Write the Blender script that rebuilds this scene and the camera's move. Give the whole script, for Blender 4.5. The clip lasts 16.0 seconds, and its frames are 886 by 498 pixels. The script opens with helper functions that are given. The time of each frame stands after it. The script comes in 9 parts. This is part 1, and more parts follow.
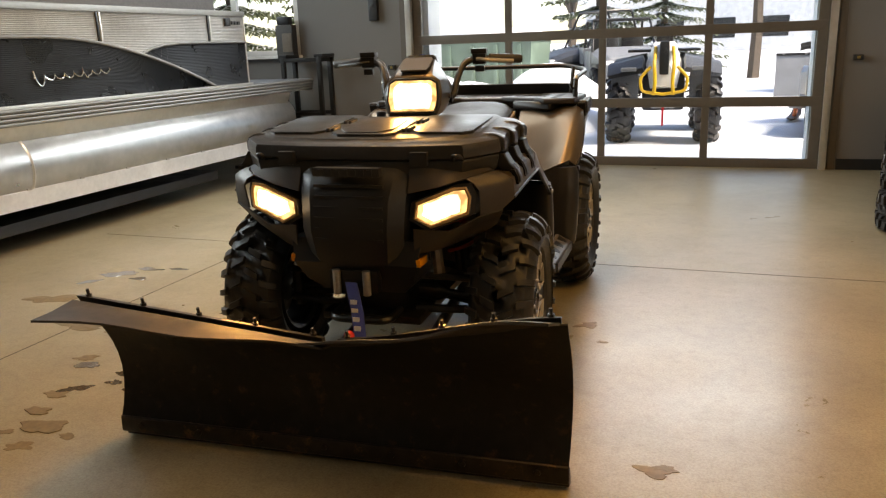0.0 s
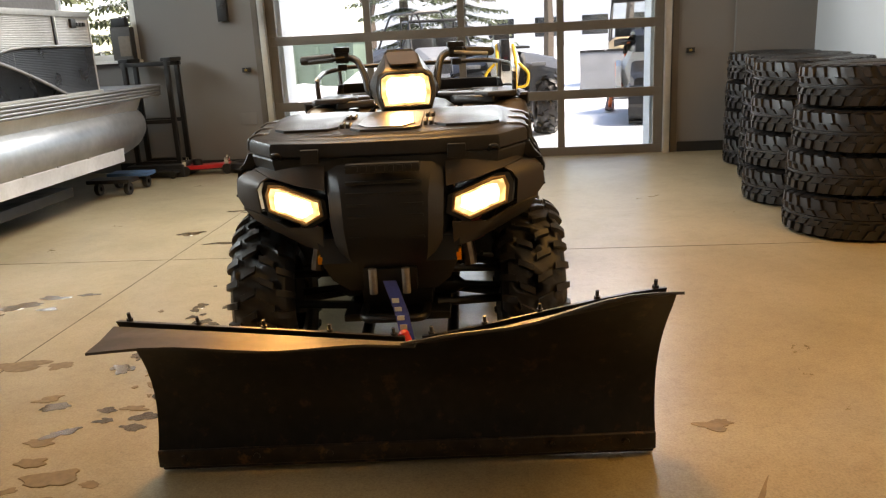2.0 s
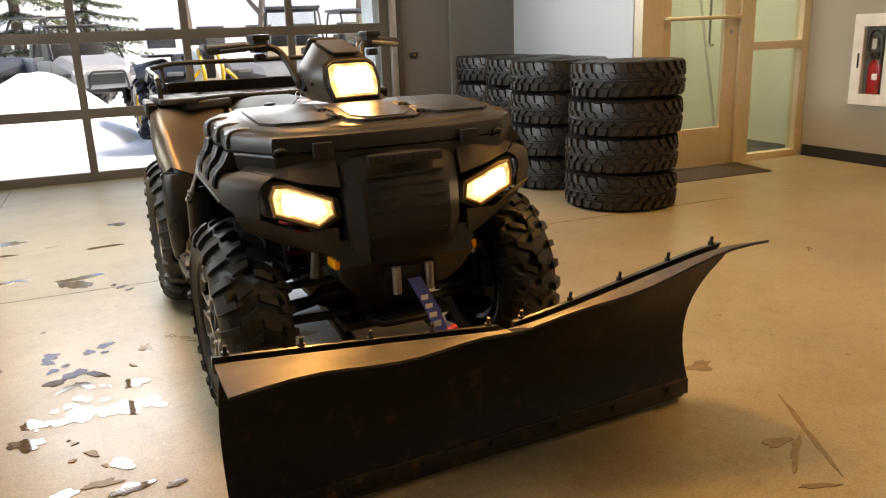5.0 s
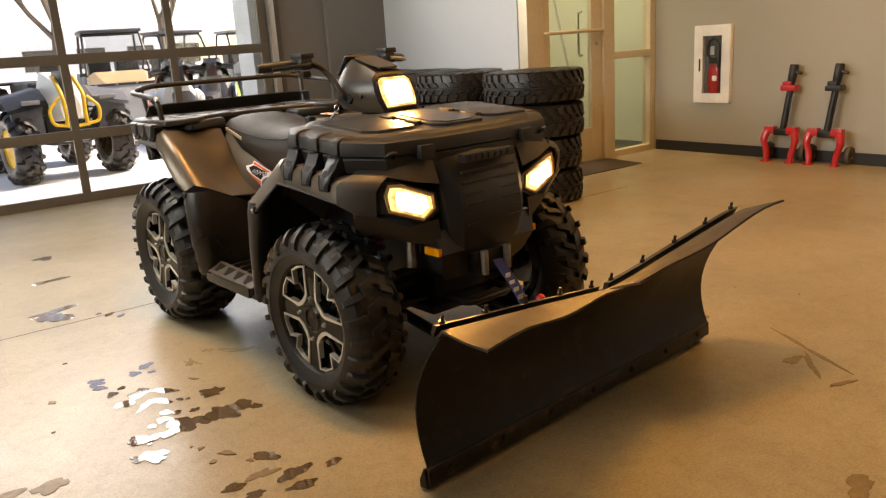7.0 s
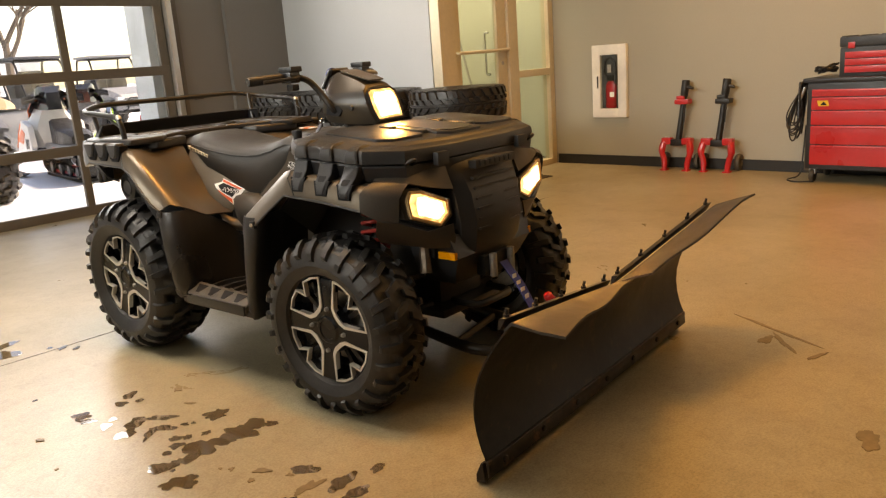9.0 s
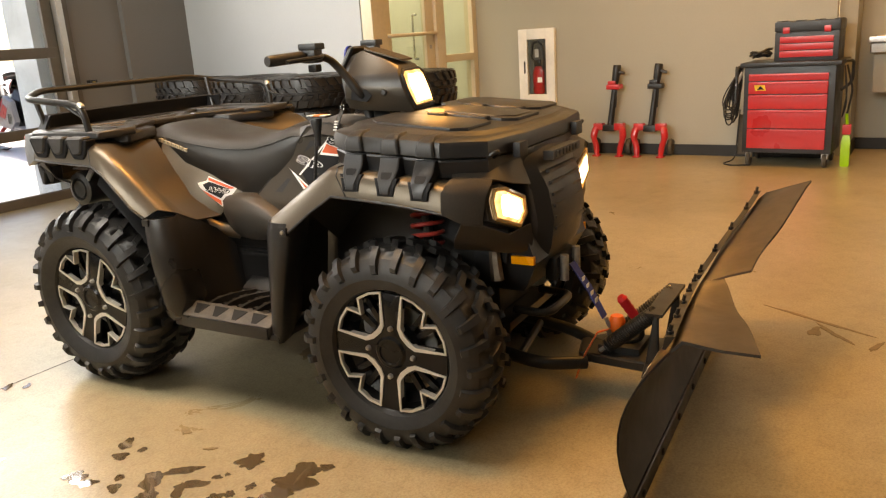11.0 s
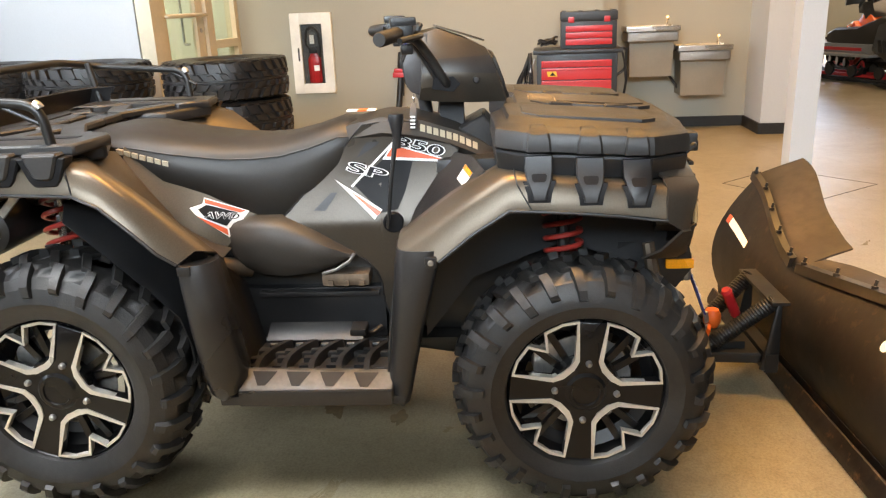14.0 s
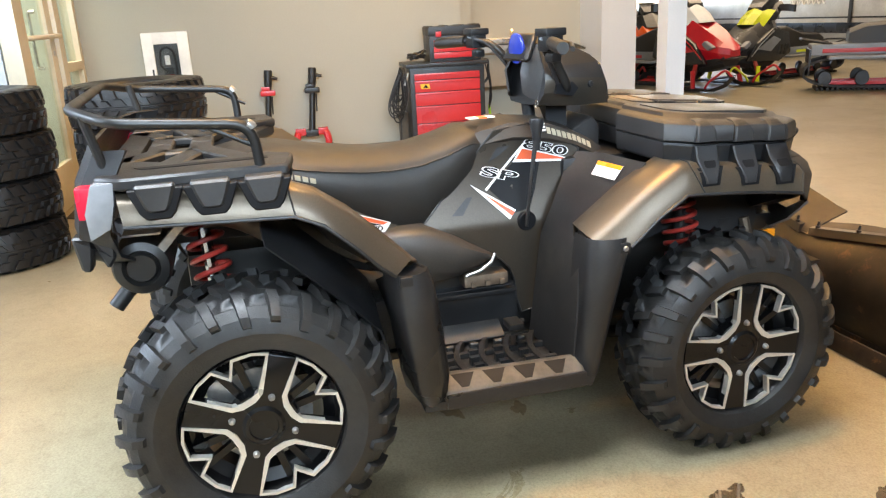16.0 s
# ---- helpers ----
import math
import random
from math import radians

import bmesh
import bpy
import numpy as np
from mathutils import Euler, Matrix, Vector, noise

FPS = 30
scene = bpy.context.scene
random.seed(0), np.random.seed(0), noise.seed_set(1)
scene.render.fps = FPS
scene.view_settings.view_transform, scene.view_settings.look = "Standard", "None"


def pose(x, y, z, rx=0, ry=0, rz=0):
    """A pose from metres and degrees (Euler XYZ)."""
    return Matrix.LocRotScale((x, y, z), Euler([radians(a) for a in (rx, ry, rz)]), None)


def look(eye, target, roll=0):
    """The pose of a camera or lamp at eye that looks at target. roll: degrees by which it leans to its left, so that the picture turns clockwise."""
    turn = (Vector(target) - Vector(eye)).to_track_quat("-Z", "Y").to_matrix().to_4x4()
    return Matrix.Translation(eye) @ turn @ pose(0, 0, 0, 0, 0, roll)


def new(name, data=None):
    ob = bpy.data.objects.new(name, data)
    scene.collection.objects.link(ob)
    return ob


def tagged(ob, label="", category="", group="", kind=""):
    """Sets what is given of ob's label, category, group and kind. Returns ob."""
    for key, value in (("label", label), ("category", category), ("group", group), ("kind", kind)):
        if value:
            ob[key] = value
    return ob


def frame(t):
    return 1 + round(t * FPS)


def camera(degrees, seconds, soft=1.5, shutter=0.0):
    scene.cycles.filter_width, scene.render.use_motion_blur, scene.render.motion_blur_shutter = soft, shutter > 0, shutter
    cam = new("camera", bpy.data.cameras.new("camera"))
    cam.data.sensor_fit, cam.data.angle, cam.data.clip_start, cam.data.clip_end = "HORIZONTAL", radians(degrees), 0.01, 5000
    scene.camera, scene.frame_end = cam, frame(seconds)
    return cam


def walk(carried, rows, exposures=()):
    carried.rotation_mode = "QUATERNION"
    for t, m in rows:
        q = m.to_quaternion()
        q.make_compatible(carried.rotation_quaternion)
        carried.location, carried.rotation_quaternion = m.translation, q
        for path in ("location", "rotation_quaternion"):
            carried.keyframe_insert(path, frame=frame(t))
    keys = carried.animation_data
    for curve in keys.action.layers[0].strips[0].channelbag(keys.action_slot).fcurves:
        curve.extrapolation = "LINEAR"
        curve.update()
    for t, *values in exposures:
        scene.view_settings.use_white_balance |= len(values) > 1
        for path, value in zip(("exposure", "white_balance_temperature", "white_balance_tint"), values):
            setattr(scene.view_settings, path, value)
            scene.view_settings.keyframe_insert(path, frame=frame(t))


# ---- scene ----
from mathutils.bvhtree import BVHTree
from mathutils.kdtree import KDTree
cam = camera(59.6, 16.0, 1.25)
PATH = [
    (0, (0.388, 0.533, 1.231), (-0.295, 2.342, 0.722), -2.1),
    (0.5, (0.217, 0.519, 1.222), (-0.351, 2.37, 0.723), -2.2),
    (1, (0.006, 0.521, 1.231), (-0.438, 2.406, 0.732), -2.4),
    (1.5, (-0.218, 0.403, 1.23), (-0.527, 2.312, 0.719), -2.7),
    (2, (-0.385, 0.358, 1.225), (-0.566, 2.28, 0.702), -3.0),
    (2.5, (-0.583, 0.437, 1.211), (-0.626, 2.363, 0.673), -3.1),
    (3, (-0.787, 0.466, 1.216), (-0.688, 2.387, 0.669), -3.3),
    (3.5, (-1.018, 0.399, 1.224), (-0.764, 2.305, 0.674), -3.0),
    (4, (-1.189, 0.404, 1.21), (-0.779, 2.281, 0.656), -3.1),
    (4.5, (-1.372, 0.515, 1.185), (-0.785, 2.348, 0.642), -2.5),
    (6.8, (-2.47, 0.744, 1.217), (-1.339, 2.31, 0.698), -3.6),
    (7, (-2.549, 0.772, 1.219), (-1.382, 2.313, 0.705), -3.7),
    (7.5, (-2.678, 0.885, 1.217), (-1.424, 2.36, 0.715), -3.7),
    (8, (-2.772, 0.995, 1.227), (-1.447, 2.41, 0.737), -3.8),
    (8.5, (-2.903, 1.02, 1.212), (-1.521, 2.383, 0.731), -4.1),
    (10.8, (-3.055, 1.69, 1.191), (-1.458, 2.777, 0.674), -3.6),
    (11, (-3.084, 1.812, 1.209), (-1.459, 2.85, 0.68), -3.7),
    (11.5, (-3.12, 2.058, 1.208), (-1.421, 2.965, 0.665), -3.8),
    (12, (-3.1, 2.327, 1.226), (-1.331, 3.079, 0.672), -3.6),
    (12.5, (-3.121, 2.575, 1.22), (-1.3, 3.176, 0.653), -3.3),
    (13, (-3.12, 2.774, 1.213), (-1.268, 3.252, 0.629), -3.0),
    (13.5, (-3.068, 3.015, 1.224), (-1.191, 3.356, 0.623), -2.6),
    (14, (-3.117, 3.27, 1.237), (-1.219, 3.472, 0.638), -2.3),
    (14.5, (-3.154, 3.519, 1.236), (-1.247, 3.59, 0.637), -2.4),
    (15, (-3.121, 3.801, 1.245), (-1.212, 3.728, 0.654), -2.6),
    (15.5, (-3.147, 4.087, 1.262), (-1.252, 3.842, 0.674), -2.7),
    (16, (-3.174, 4.349, 1.27), (-1.302, 3.958, 0.685), -3.0),
]
EXPOSURES = [(0, 1.65, 8500, 16), (2, 1.97, 8600, 18), (4, 2.0, 8500, 18), (7, 1.8, 10200, 23), (8.5, 1.83, 10700, 23), (11, 2.1, 10400, 22), (13, 2.35, 9200, 20), (14.3, 2.55, 7500, 18), (16, 2.65, 7000, 15)]
walk(cam, [(t, look(eye, target, roll)) for t, eye, target, roll in PATH], EXPOSURES)

# ---- world and light ----
world = bpy.data.worlds.new("winter_sky")
scene.world = world
world.use_nodes = True
wn = world.node_tree
sky = wn.nodes.new("ShaderNodeTexSky")
sky.sky_type, sky.sun_disc = "NISHITA", False
sky.sun_elevation, sky.sun_rotation = radians(47), radians(100)
sky.air_density, sky.dust_density, sky.ozone_density = 1.0, 0.6, 3.0
wn.nodes["Background"].inputs["Strength"].default_value = 0.15
wn.links.new(sky.outputs[0], wn.nodes["Background"].inputs["Color"])

sun = new("sun", bpy.data.lights.new("sun", "SUN"))
sun.data.energy, sun.data.angle, sun.data.color = 3.6, radians(25), (1.0, 0.97, 0.95)
sun.matrix_world = look((24, 10, 26), (0, 14, 0))


def area_lamp(name, eye, target, sx, sy, watts, colour, spread=180):
    lamp = new(name, bpy.data.lights.new(name, "AREA"))
    lamp.data.shape, lamp.data.size, lamp.data.size_y = "RECTANGLE", sx, sy
    lamp.data.energy, lamp.data.color, lamp.data.spread = watts, colour, radians(spread)
    lamp.matrix_world = look(eye, target)
    return lamp


def spot_lamp(name, eye, target, watts, colour, degrees, blend=0.5, size=0.04):
    lamp = new(name, bpy.data.lights.new(name, "SPOT"))
    lamp.data.energy, lamp.data.color = watts, colour
    lamp.data.spot_size, lamp.data.spot_blend, lamp.data.shadow_soft_size = radians(degrees), blend, size
    lamp.matrix_world = look(eye, target)
    return lamp


area_lamp("ceiling_lamp_hall", (2.5, 2.2, 4.4), (2.5, 2.2, 0), 2.6, 3.2, 28, (1.0, 0.57, 0.16), 150)
area_lamp("ceiling_lamp_bay", (-1.05, 3.5, 4.4), (-1.05, 3.5, 0), 0.45, 1.0, 20, (1.0, 0.58, 0.19), 150)
# Unseen cool lamp, added to lift the floor beside the quad bike.
area_lamp("ceiling_lamp_aisle", (-2.3, 5.3, 4.4), (-2.3, 5.3, 0), 1.4, 2.4, 19, (0.72, 0.87, 1.0), 85)
# Added lamp out of view that lights the showroom and its sleds.
area_lamp("ceiling_lamp_showroom", (8.5, -4.0, 4.1), (8.5, -4.0, 0), 5.0, 5.0, 48, (1.0, 0.80, 0.55))
# Unseen lamp, added so the vestibule shows bright through its glass.
area_lamp("ceiling_lamp_vestibule", (3.6, 7.0, 4.1), (3.6, 7.0, 0), 1.2, 1.2, 32, (1.0, 0.95, 0.85))
# Added area lamp above the view, strengthening the daylight through the door.
area_lamp("door_skylight", (-0.84, 8.52, 2.66), (-0.84, 0.0, 1.6), 3.8, 1.15, 58, (0.72, 0.86, 1.0), 160)
# Unseen fill lamp, added to brighten the quad bike's west side.
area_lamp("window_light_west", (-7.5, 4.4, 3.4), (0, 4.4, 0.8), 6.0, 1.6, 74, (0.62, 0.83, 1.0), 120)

# ---- materials ----


def material(name, colour, rough=0.5, metal=0.0, grain=40.0, vary=0.12, blot=3.0, blotch=0.15, bump=0.1, bump_scale=None, coat=0.0, spec=0.5, emit=None, strength=0.0, rough_vary=0.1, dust=None):
    """A surface with fine grain, broad blotches, uneven gloss and a little relief, in metres of the object."""
    m = bpy.data.materials.new(name)
    m.use_nodes = True
    nt = m.node_tree
    b = nt.nodes["Principled BSDF"]
    tc = nt.nodes.new("ShaderNodeTexCoord")
    fine = nt.nodes.new("ShaderNodeTexNoise")
    fine.inputs["Scale"].default_value, fine.inputs["Detail"].default_value = grain, 6
    broad = nt.nodes.new("ShaderNodeTexNoise")
    broad.inputs["Scale"].default_value, broad.inputs["Detail"].default_value = blot, 4
    for n in (fine, broad):
        nt.links.new(tc.outputs["Object"], n.inputs["Vector"])

    def swing(node, low, high):
        r = nt.nodes.new("ShaderNodeMapRange")
        r.inputs["From Min"].default_value, r.inputs["From Max"].default_value = 0.3, 0.7
        r.inputs["To Min"].default_value, r.inputs["To Max"].default_value = low, high
        nt.links.new(node.outputs["Fac"], r.inputs["Value"])
        return r.outputs[0]

    mul = nt.nodes.new("ShaderNodeMath")
    mul.operation = "MULTIPLY"
    nt.links.new(swing(fine, 1 - vary, 1 + vary), mul.inputs[0])
    nt.links.new(swing(broad, 1 - blotch, 1 + blotch), mul.inputs[1])
    mix = nt.nodes.new("ShaderNodeVectorMath")
    mix.operation = "SCALE"
    mix.inputs[0].default_value = colour
    nt.links.new(mul.outputs[0], mix.inputs["Scale"])
    top = mix.outputs[0]
    if dust:
        tint, size, low, high, amount = dust
        d = nt.nodes.new("ShaderNodeTexNoise")
        d.inputs["Scale"].default_value, d.inputs["Detail"].default_value, d.inputs["Roughness"].default_value = size, 7, 0.68
        nt.links.new(tc.outputs["Object"], d.inputs["Vector"])
        r = nt.nodes.new("ShaderNodeMapRange")
        r.inputs["From Min"].default_value, r.inputs["From Max"].default_value = low, high
        r.inputs["To Max"].default_value = amount
        nt.links.new(d.outputs["Fac"], r.inputs["Value"])
        over = nt.nodes.new("ShaderNodeMix")
        over.data_type = "RGBA"
        over.inputs[7].default_value = (*tint, 1)
        nt.links.new(r.outputs[0], over.inputs["Factor"])
        nt.links.new(top, over.inputs[6])
        top = over.outputs[2]
    nt.links.new(top, b.inputs["Base Color"])
    nt.links.new(swing(broad, max(0.02, rough - rough_vary), min(1, rough + rough_vary)), b.inputs["Roughness"])
    b.inputs["Metallic"].default_value = metal
    b.inputs["Coat Weight"].default_value = coat
    b.inputs["Specular IOR Level"].default_value = spec
    if bump:
        bn = nt.nodes.new("ShaderNodeBump")
        bn.inputs["Strength"].default_value, bn.inputs["Distance"].default_value = bump, 0.004
        src = fine
        if bump_scale:
            src = nt.nodes.new("ShaderNodeTexNoise")
            src.inputs["Scale"].default_value, src.inputs["Detail"].default_value = bump_scale, 3
            nt.links.new(tc.outputs["Object"], src.inputs["Vector"])
        nt.links.new(src.outputs["Fac"], bn.inputs["Height"])
        nt.links.new(bn.outputs[0], b.inputs["Normal"])
    if emit:
        b.inputs["Emission Color"].default_value = (*emit, 1)
        cells = nt.nodes.new("ShaderNodeTexVoronoi")
        cells.inputs["Scale"].default_value = 38
        nt.links.new(tc.outputs["Object"], cells.inputs["Vector"])
        facet = nt.nodes.new("ShaderNodeMapRange")
        facet.inputs["To Min"].default_value, facet.inputs["To Max"].default_value = strength * 1.7, strength * 0.35
        facet.inputs["From Max"].default_value = 0.8
        nt.links.new(cells.outputs["Distance"], facet.inputs["Value"])
        nt.links.new(facet.outputs[0], b.inputs["Emission Strength"])
    return m


def glass(name, tint=(1, 1, 1), rough=0.0, clear=0.92):
    m = bpy.data.materials.new(name)
    m.use_nodes = True
    nt = m.node_tree
    out = nt.nodes["Material Output"]
    tr = nt.nodes.new("ShaderNodeBsdfTransparent")
    tr.inputs[0].default_value = (*tint, 1)
    gl = nt.nodes.new("ShaderNodeBsdfGlossy")
    gl.inputs["Roughness"].default_value = rough
    mx = nt.nodes.new("ShaderNodeMixShader")
    lw = nt.nodes.new("ShaderNodeLayerWeight")
    lw.inputs["Blend"].default_value = 0.5
    pw = nt.nodes.new("ShaderNodeMath")
    pw.operation, pw.inputs[1].default_value = "POWER", 5.0
    fr = nt.nodes.new("ShaderNodeMapRange")
    fr.inputs["To Min"].default_value, fr.inputs["To Max"].default_value = 0.04, 0.9
    nt.links.new(lw.outputs["Facing"], pw.inputs[0])
    nt.links.new(pw.outputs[0], fr.inputs["Value"])
    nt.links.new(fr.outputs[0], mx.inputs[0])
    nt.links.new(tr.outputs[0], mx.inputs[1])
    nt.links.new(gl.outputs[0], mx.inputs[2])
    nt.links.new(mx.outputs[0], out.inputs[0])
    return m


def floor_material():
    """Polished tan concrete: mottled, scuffed, damp dark spots."""
    m = bpy.data.materials.new("polished_concrete")
    m.use_nodes = True
    nt = m.node_tree
    b = nt.nodes["Principled BSDF"]
    tc = nt.nodes.new("ShaderNodeTexCoord")

    def noise_tex(scale, detail, rough=0.55, distort=0.0):
        n = nt.nodes.new("ShaderNodeTexNoise")
        n.inputs["Scale"].default_value, n.inputs["Detail"].default_value = scale, detail
        n.inputs["Roughness"].default_value, n.inputs["Distortion"].default_value = rough, distort
        nt.links.new(tc.outputs["Object"], n.inputs["Vector"])
        return n.outputs["Fac"]

    def ramp(src, *stops):
        r = nt.nodes.new("ShaderNodeValToRGB")
        r.color_ramp.elements[0].position, r.color_ramp.elements[0].color = stops[0][0], (*stops[0][1], 1)
        r.color_ramp.elements[1].position, r.color_ramp.elements[1].color = stops[-1][0], (*stops[-1][1], 1)
        for p, c in stops[1:-1]:
            r.color_ramp.elements.new(p).color = (*c, 1)
        nt.links.new(src, r.inputs[0])
        return r.outputs[0]

    def mixed(a, c, fac, kind="MULTIPLY"):
        x = nt.nodes.new("ShaderNodeMix")
        x.data_type, x.blend_type = "RGBA", kind
        x.inputs["Factor"].default_value = fac
        nt.links.new(a, x.inputs[6])
        nt.links.new(c, x.inputs[7])
        return x.outputs[2]

    base = ramp(noise_tex(1.1, 8, 0.62, 0.4), (0.3, (0.300, 0.253, 0.160)), (0.5, (0.360, 0.308, 0.200)), (0.72, (0.415, 0.362, 0.245)))
    speck = ramp(noise_tex(120, 6, 0.7), (0.32, (0.60, 0.58, 0.55)), (0.58, (1, 1, 1)))
    stain = ramp(noise_tex(3.2, 6, 0.7, 1.2), (0.24, (0.66, 0.62, 0.56)), (0.52, (1, 1, 1)))
    scuff = ramp(noise_tex(24, 8, 0.72, 0.8), (0.34, (0.74, 0.72, 0.69)), (0.50, (1, 1, 1)), (0.72, (1.12, 1.12, 1.12)))
    col = mixed(mixed(mixed(base, speck, 0.85), stain, 0.42), scuff, 0.55)
    nt.links.new(col, b.inputs["Base Color"])
    gloss = ramp(noise_tex(2.4, 7, 0.65, 0.6), (0.3, (0.27, 0.27, 0.27)), (0.7, (0.40, 0.40, 0.40)))
    nt.links.new(gloss, b.inputs["Roughness"])
    bn = nt.nodes.new("ShaderNodeBump")
    bn.inputs["Strength"].default_value, bn.inputs["Distance"].default_value = 0.10, 0.003
    nt.links.new(noise_tex(7, 8, 0.5), bn.inputs["Height"])
    nt.links.new(bn.outputs[0], b.inputs["Normal"])
    b.inputs["Specular IOR Level"].default_value = 0.6
    b.inputs["Coat Weight"].default_value, b.inputs["Coat Roughness"].default_value = 0.12, 0.28
    b.inputs["Coat IOR"].default_value = 1.6
    return m


FLOOR = floor_material()
WALL_GREY = material("grey_wall_paint", (0.165, 0.160, 0.152), 0.6, grain=90, vary=0.03, blot=1.0, blotch=0.05, bump=0.12, bump_scale=160)
WALL_WHITE = material("white_wall_paint", (0.51, 0.54, 0.56), 0.6, grain=90, vary=0.02, blot=1.0, blotch=0.03, bump=0.1, bump_scale=160)
WALL_SAGE = material("sage_wall_paint", (0.60, 0.62, 0.54), 0.6, grain=90, vary=0.02, blot=1.0, blotch=0.03, bump=0.1, bump_scale=160)
WALL_BEIGE = material("beige_wall_paint", (0.35, 0.335, 0.275), 0.6, grain=90, vary=0.02, blot=0.8, blotch=0.04, bump=0.1, bump_scale=160)
CEILING_M = material("ceiling_paint", (0.55, 0.54, 0.5), 0.8, vary=0.03)
BASEBOARD_M = material("black_vinyl_base", (0.013, 0.013, 0.013), 0.6, vary=0.1)
ALU = material("brushed_aluminium", (0.62, 0.60, 0.56), 0.38, 0.85, grain=25, vary=0.05, blotch=0.08, bump=0.02)
DOOR_ALU = material("anodised_door_frame", (0.13, 0.115, 0.098), 0.5, 0.3, grain=30, vary=0.05, blotch=0.1, bump=0.02)
CHAMPAGNE = material("champagne_door_frame", (0.62, 0.54, 0.40), 0.42, 0.35, grain=30, vary=0.04, blotch=0.06, bump=0.02)
PANE = glass("clear_glass", (0.88, 0.90, 0.90))
DOOR_PANE = glass("door_glass", (0.86, 0.89, 0.91))
PANE_GREEN = glass("green_tinted_glass", (0.86, 0.93, 0.89))
SNOW = material("packed_snow", (0.82, 0.85, 0.88), 0.85, grain=30, vary=0.03, blot=0.7, blotch=0.08, bump=0.6, bump_scale=6)
BRONZE = material("bronze_plastic", (0.105, 0.083, 0.060), 0.36, 0.55, grain=300, vary=0.12, blot=4, blotch=0.08, bump=0.04, rough_vary=0.05)
SHROUD = material("shroud_bronze_plastic", (0.056, 0.046, 0.036), 0.31, 0.5, grain=300, vary=0.12, blot=4, blotch=0.08, bump=0.04, rough_vary=0.05)
NAME_TAN = material("tan_lettering", (0.42, 0.37, 0.27), 0.4, vary=0.05, bump=0.0)
CHEEK = material("dark_bronze_plastic", (0.040, 0.033, 0.027), 0.47, 0.1, grain=200, vary=0.12, blot=4, blotch=0.15, bump=0.06, bump_scale=500)
BLACK_PLASTIC = material("black_moulded_plastic", (0.013, 0.013, 0.014), 0.40, grain=150, vary=0.15, blot=6, blotch=0.2, bump=0.12, bump_scale=500)
GREY_PLASTIC = material("dusty_black_plastic", (0.020, 0.019, 0.019), 0.42, grain=120, vary=0.15, blot=5, blotch=0.25, bump=0.12, bump_scale=500, dust=((0.06, 0.053, 0.044), 9, 0.52, 0.78, 0.5))
FOOT_PLASTIC = material("scuffed_grey_plastic", (0.055, 0.049, 0.041), 0.45, grain=120, vary=0.15, blot=7, blotch=0.3, bump=0.12, bump_scale=400, dust=((0.12, 0.105, 0.085), 14, 0.5, 0.7, 0.5))
LEG_PLASTIC = material("satin_black_plastic", (0.017, 0.016, 0.016), 0.33, grain=140, vary=0.12, blot=4, blotch=0.25, bump=0.08, bump_scale=500, rough_vary=0.08, dust=((0.05, 0.044, 0.037), 10, 0.55, 0.8, 0.4))
VINYL = material("black_seat_vinyl", (0.017, 0.015, 0.013), 0.46, grain=200, vary=0.12, blot=5, blotch=0.12, bump=0.15, bump_scale=700)
RUBBER = material("tyre_rubber", (0.016, 0.0157, 0.0157), 0.44, grain=60, vary=0.2, blot=8, blotch=0.25, bump=0.2, bump_scale=220, dust=((0.036, 0.030, 0.024), 11, 0.50, 0.75, 0.5))
SHOWROOM_RUBBER = material("new_tyre_rubber", (0.013, 0.012, 0.012), 0.42, grain=60, vary=0.2, blot=8, blotch=0.25, bump=0.2, bump_scale=220)
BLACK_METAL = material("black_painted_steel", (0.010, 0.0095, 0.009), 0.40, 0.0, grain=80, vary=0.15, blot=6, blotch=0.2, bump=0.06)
RIM_BLACK = material("gloss_black_rim", (0.007, 0.007, 0.008), 0.28, 0.3, vary=0.1, bump=0.02)
MACHINED = material("machined_aluminium", (0.68, 0.65, 0.60), 0.34, 0.5, grain=120, vary=0.05, bump=0.02)
CLEAR_PLASTIC = material("amber_clear_plastic", (0.42, 0.27, 0.13), 0.18, vary=0.08, coat=0.5)
CHROME = material("chrome", (0.78, 0.78, 0.78), 0.14, 1.0, vary=0.03, bump=0.0)
STEEL = material("worn_steel", (0.42, 0.41, 0.39), 0.4, 0.8, grain=60, vary=0.15, bump=0.06)
RED_SPRING = material("red_powder_coat", (0.32, 0.028, 0.020), 0.4, vary=0.1, bump=0.03)
RED_PAINT = material("red_enamel", (0.50, 0.018, 0.022), 0.35, vary=0.04, blotch=0.06, bump=0.02, coat=0.2)
ORANGE = material("orange_plastic", (0.75, 0.13, 0.02), 0.4, vary=0.05, bump=0.02)
AMBER = material("amber_reflector", (0.85, 0.30, 0.015), 0.25, vary=0.1, grain=200, bump=0.1)
BLUE_WEB = material("blue_webbing", (0.035, 0.055, 0.26), 0.75, grain=300, vary=0.3, bump=0.2)
DECAL_WHITE = material("white_decal", (0.78, 0.77, 0.74), 0.4, vary=0.02, bump=0.0)
DECAL_RED = material("red_orange_decal", (0.68, 0.10, 0.03), 0.4, vary=0.03, bump=0.0)
DECAL_BLACK = material("black_decal", (0.006, 0.006, 0.007), 0.5, vary=0.05, bump=0.0, spec=0.2)
YELLOW = material("yellow_paint", (0.72, 0.42, 0.02), 0.4, vary=0.04, bump=0.02)
BROWN_YELLOW = material("aged_yellow_plastic", (0.22, 0.15, 0.035), 0.5, vary=0.1)
